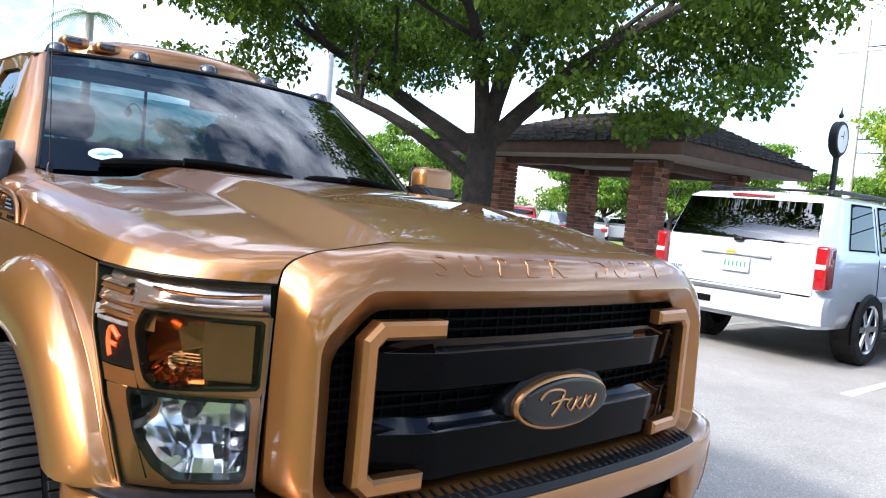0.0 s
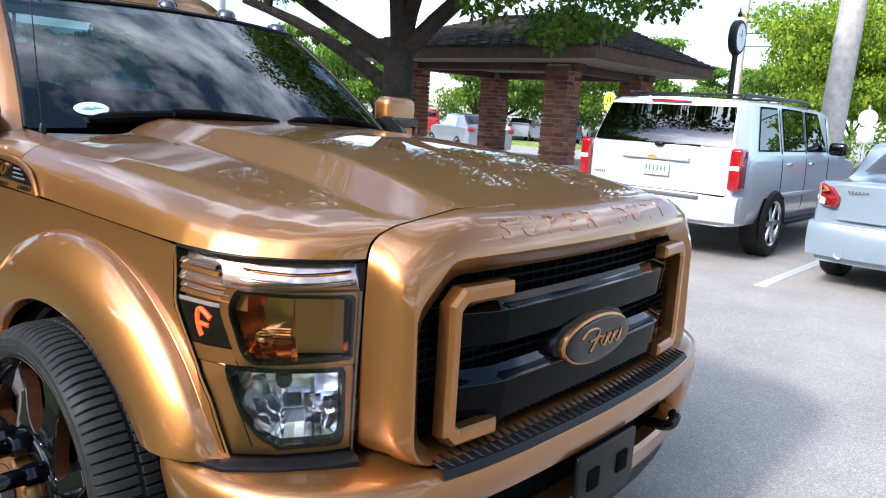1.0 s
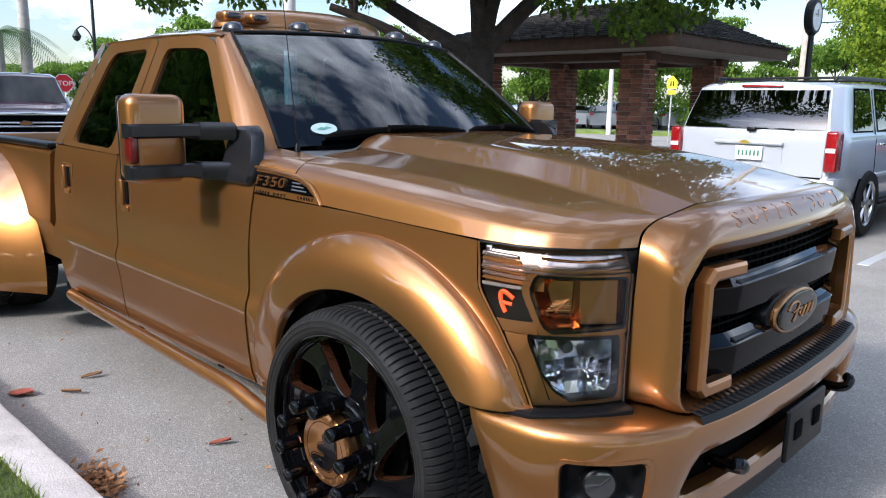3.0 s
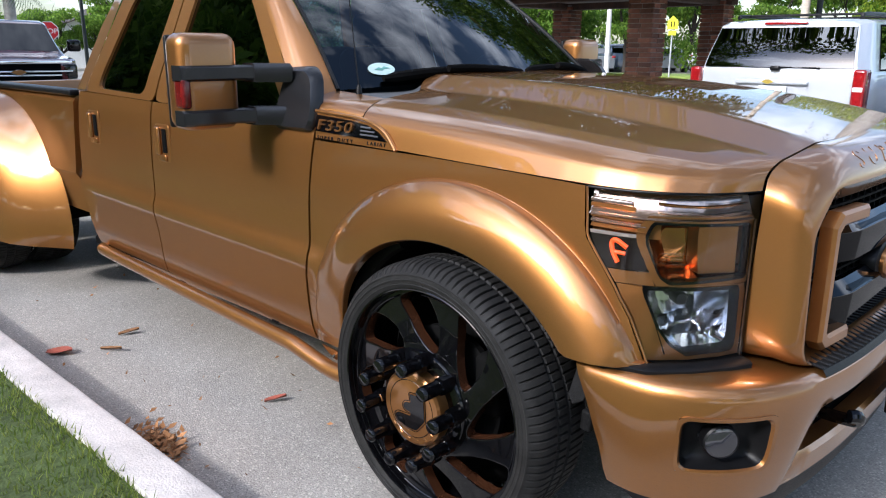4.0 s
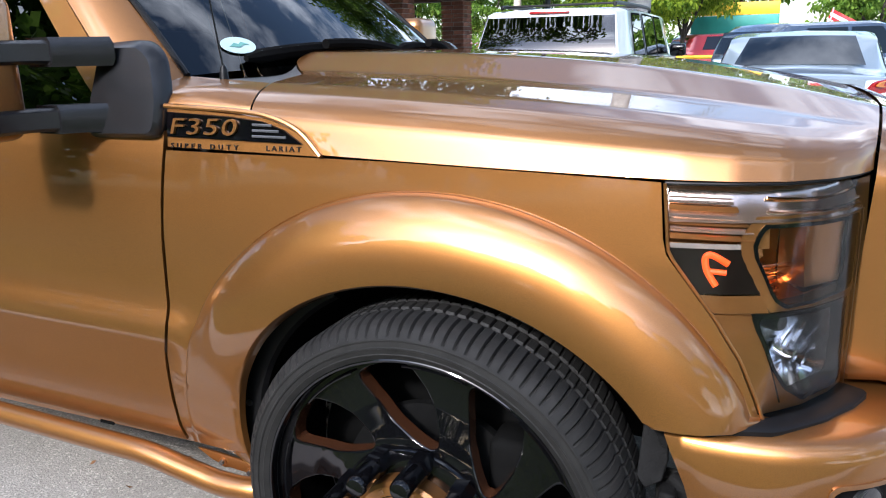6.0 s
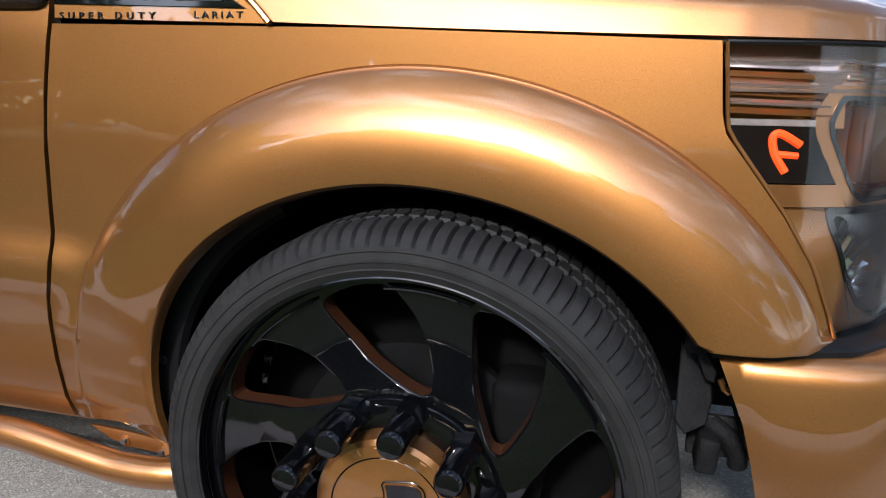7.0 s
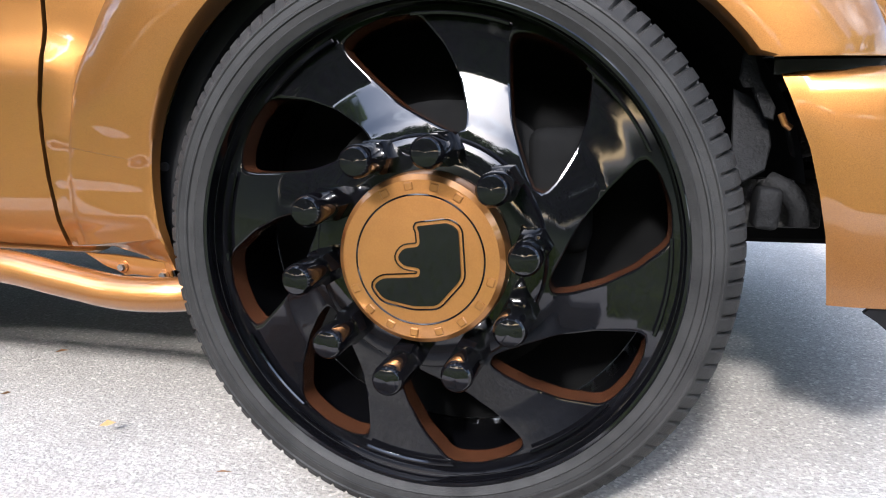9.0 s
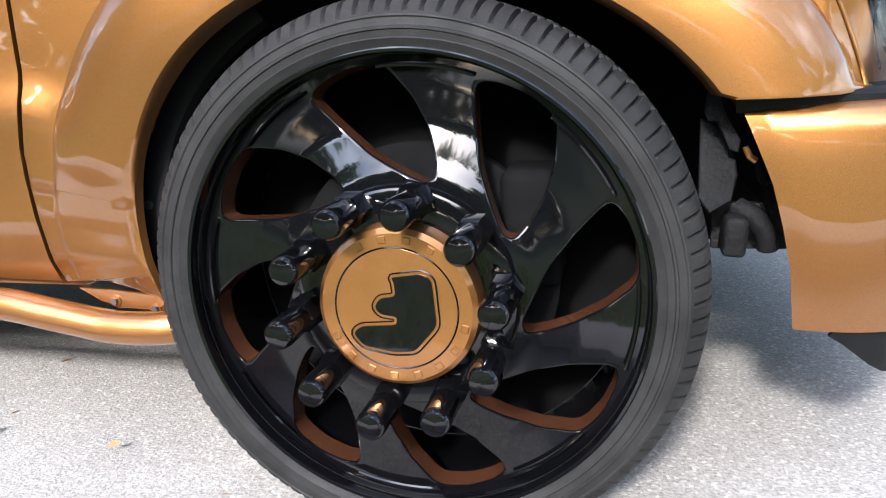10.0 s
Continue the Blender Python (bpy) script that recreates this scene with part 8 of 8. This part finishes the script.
part("arm", tube(smooth_line([(0, 0, 3.1), (-0.02, -0.12, 3.6), (-0.06, -0.36, 3.85), (-0.1, -0.55, 3.72)], 5), 0.025, 8), CLOCK_GREEN, lamp_post)
lh = part("lantern", lathe([(0.03, 0.25), (0.06, 0.2), (0.15, 0.02), (0.14, 0.0), (0.10, -0.10), (0.0001, -0.16)], 16), CLOCK_GREEN, lamp_post)
for v in lh.data.vertices:
    v.co = Vector((v.co.x - 0.1, v.co.z - 0.55, v.co.y + 3.48))
sb = thing("board_sign", "green and yellow board sign on two posts", "sign", at=(-0.9, 31.0, 0), turn=-5)
part("green_panel", box(0, 0, 1.85, 3.3, 0.08, 1.0, 0.02, 2), material("teal_board", (0.02, 0.22, 0.18), 0.5, noise_scale=3, vary=0.1), sb)
part("yellow_panel", box(0, 0, 2.60, 3.3, 0.09, 0.48, 0.02, 2), GATE_Y, sb)
for q in (-1.3, 1.3):
    part("post", box(q, 0.1, 0.95, 0.10, 0.09, 1.95, 0.01, 1), GALV, sb)
flag = thing("flag", "small striped flag on a leaning staff", "flag", at=(2.0, 27.5, 0))
part("staff", tube([(0, 0, -0.02), (0.4, 0, 2.4)], 0.025, 8), GALV, flag)
for k in range(7):
    part("stripe", grid(lambda u, v, k=k: (0.36 + u * 0.9 - 0.25 * (k + v) / 7, 0.06 * math.sin(5 * u), 2.35 - 0.5 * u - 0.10 * (k + v)), 8, 1), RED_SIGN if k % 2 == 0 else WHITE_SIGN, flag)
house = thing("far_house", "white gabled building far behind the stop sign", "house", at=(-50, 21.2, 0), turn=80)
part("wall", ([(-5, 0, 0), (5, 0, 0), (5, 8, 0), (-5, 8, 0), (-5, 0, 2.4), (5, 0, 2.4), (5, 8, 2.4), (-5, 8, 2.4), (0, 0, 4.2), (0, 8, 4.2)], [(0, 1, 5, 8, 4), (2, 3, 7, 9, 6), (1, 2, 6, 5), (3, 0, 4, 7)]), WHITE_SIGN, house, sharp=10)
part("roof", ([(-5.5, -0.4, 2.25), (0, -0.4, 4.35), (5.5, -0.4, 2.25), (5.5, 8.4, 2.25), (0, 8.4, 4.35), (-5.5, 8.4, 2.25)], [(0, 1, 4, 5), (1, 2, 3, 4)]), SHINGLE, house, solid=0.08, sharp=10)
part("window", box(0, -0.02, 1.5, 1.6, 0.06, 1.1, 0.02, 1), CAR_GLASS, house)

# ---- far road edge, grass strips, planted bed ----
def strip(name, label, pts, width, z, mat, kind="structure", cat="verge", h=0.0):
    L = smooth_line([(x, y, 0) for x, y in pts], 8)
    lines = []
    for i, p in enumerate(L):
        d = (L[min(i + 1, len(L) - 1)] - L[max(i - 1, 0)]).normalized()
        o = Vector((-d.y, d.x, 0))
        lines.append([tuple(p - o * width / 2 + Vector((0, 0, -0.02))), tuple(p - o * width / 2 + Vector((0, 0, z))), tuple(p - o * (width / 2 - 0.15) + Vector((0, 0, z + h))), tuple(p + Vector((0, 0, z + h))), tuple(p + o * (width / 2 - 0.15) + Vector((0, 0, z + h))), tuple(p + o * width / 2 + Vector((0, 0, z))), tuple(p + o * width / 2 + Vector((0, 0, -0.02)))])
    return tagged(part(name, loft(lines), mat, out=(0, 0, 1)), label, cat, kind=kind)


LAWN2 = material("far_lawn", (0.14, 0.19, 0.04), 0.95, noise_scale=1.5, vary=0.3, bump=0.6, bump_scale=20)
strip("far_verge", "strip of grass beyond the far road", [(-46, 18), (-30, 26.5), (-16, 33.0), (-4, 36), (14, 38)], 3.2, 0.12, LAWN2, h=0.03)
strip("near_verge", "grass strip beside the yellow barrier", [(-4.6, 19.5), (-1, 20.5), (6, 21.5), (14, 21.5)], 4.0, 0.12, LAWN2, h=0.03)
strip("planted_bed", "mulched bed at the foot of the oak and palm", [(-12, 6.2), (-8.5, 6.9), (-5.2, 7.2)], 2.0, 0.11, SOIL, h=0.05)
random.seed(21)
hedge_blobs = [((x, y, 0.28), (0.32, 0.32, 0.28)) for x, y in ((-1.2, 12.9), (-0.8, 13.0), (-1.5, 13.3), (-0.4, 12.9))]
tagged(part("shrub", leaf_cloud(hedge_blobs, 900, 0.07), FAR_LEAF, sharp=180), "low green shrub in front of the parked cars", "shrub")

# clipped hedge and trees that close the far side of the street
hedge_blobs = []
random.seed(33)
for k in range(13):
    hx = -22 + 2.6 * k
    hedge_blobs += [((hx + random.uniform(-1.2, 1.2), 39.6 + random.uniform(-0.5, 0.5), random.uniform(0.5, 1.9)), (1.0, 0.8, 0.8)) for q in range(5)]
for k in range(20):
    hx, hy = -56 + 2.0 * k, 25 + 1.45 * k
    hedge_blobs += [((hx + random.uniform(-1.2, 1.2), hy + random.uniform(-0.5, 0.5), random.uniform(0.5, 2.9)), (1.1, 1.0, 0.9)) for q in range(6)]
tagged(part("hedge", leaf_cloud(hedge_blobs, 130, 0.20), FAR_LEAF, sharp=180), "long dark green hedge beyond the far road", "hedge", kind="stuff")
for x, y, a in ((-16, 45, 10), (-8, 43, 80), (-1, 42, 150)):
    copy_thing(t3, pose(x, y, 0, 0, 0, a) @ Matrix.Scale(0.7 if x < -5 else 1.0, 4))

# ---- parking lines and litter ----
lot = thing("parking_lines", "worn white parking bay lines", "road marking", kind="structure")
for x, y, a, n in ((-0.28, 5.35, 4, 2.4), (-2.95, 5.0, 4, 4.2), (2.3, 5.0, 4, 4.2), (4.95, 4.8, 4, 4.2)):
    part("line", box(x - math.sin(radians(a)) * n / 2 * -0.2, y + n / 2, 0.002, 0.10, n, 0.008, 0, 1), WHITE_PAINT, lot)
DRY = material("dry_leaf", (0.26, 0.12, 0.045), 0.8, noise_scale=30, vary=0.3, island=0.45)
RED_DRY = material("red_leaf", (0.24, 0.055, 0.032), 0.7, noise_scale=30, vary=0.3)
random.seed(31)


def litter(n, cx, cy, sx, sy, size):
    vs, fs = [], []
    for _ in range(n):
        x, y = random.gauss(cx, sx), random.gauss(cy, sy)
        y = max(y, KERB_Y + 0.02)
        a, L, w = random.uniform(0, 6.28), size * random.uniform(0.5, 1.5), size * random.uniform(0.08, 0.3)
        d, o = Vector((math.cos(a), math.sin(a), 0)), Vector((-math.sin(a), math.cos(a), 0))
        z = 0.004 + random.random() * 0.022
        p = Vector((x, y, z))
        k = len(vs)
        vs += [tuple(p), tuple(p + d * L * 0.5 + o * w + Vector((0, 0, 0.008))), tuple(p + d * L + Vector((0, 0, random.uniform(0, 0.02)))), tuple(p + d * L * 0.5 - o * w)]
        fs.append((k, k + 1, k + 2, k + 3))
    return vs, fs


tagged(part("leaf_litter", litter(420, -1.04, -1.46, 0.075, 0.045, 0.035), DRY, sharp=180), "heap of dry brown leaves and twigs at the kerb", "leaf litter", kind="stuff")
tagged(part("fallen_leaves", litter(34, -2.0, -1.0, 1.2, 0.3, 0.024), DRY, sharp=180), "scattered dry leaves and twigs on the asphalt", "leaf litter", kind="stuff")


def single_leaf(x, y, a, L, w, mat, label):
    d, o = Vector((math.cos(a), math.sin(a), 0)), Vector((-math.sin(a), math.cos(a), 0))
    lines = []
    for t in np.linspace(0, 1, 7):
        k = math.sin(math.pi * (0.06 + 0.9 * t)) * w
        c = Vector((x, y, 0.006 + 0.016 * t)) + d * L * t
        lines.append([tuple(c - o * k + Vector((0, 0, 0.010))), tuple(c), tuple(c + o * k + Vector((0, 0, 0.012)))])
    return tagged(part("fallen_leaf", loft(lines), mat, solid=0.0015, sharp=180), label, "leaf")


single_leaf(-2.24, -1.40, 0.7, 0.13, 0.04, RED_DRY, "curled red fallen leaf on the asphalt")
single_leaf(-2.22, -1.06, 1.2, 0.10, 0.015, DRY, "narrow pale dry leaf on the asphalt")
single_leaf(-1.05, -0.97, 1.0, 0.09, 0.012, RED_DRY, "narrow reddish dry leaf on the asphalt")
single_leaf(-2.10, -1.20, 0.5, 0.12, 0.008, DRY, "thin dry twig-like leaf on the asphalt")

# ---- bricks of the columns, one by one ----
brick_me = brick_mesh("brick")
for col, m in named[:320]:
    ob = new("brick", brick_me)
    ob.parent = col
    ob.matrix_basis = m
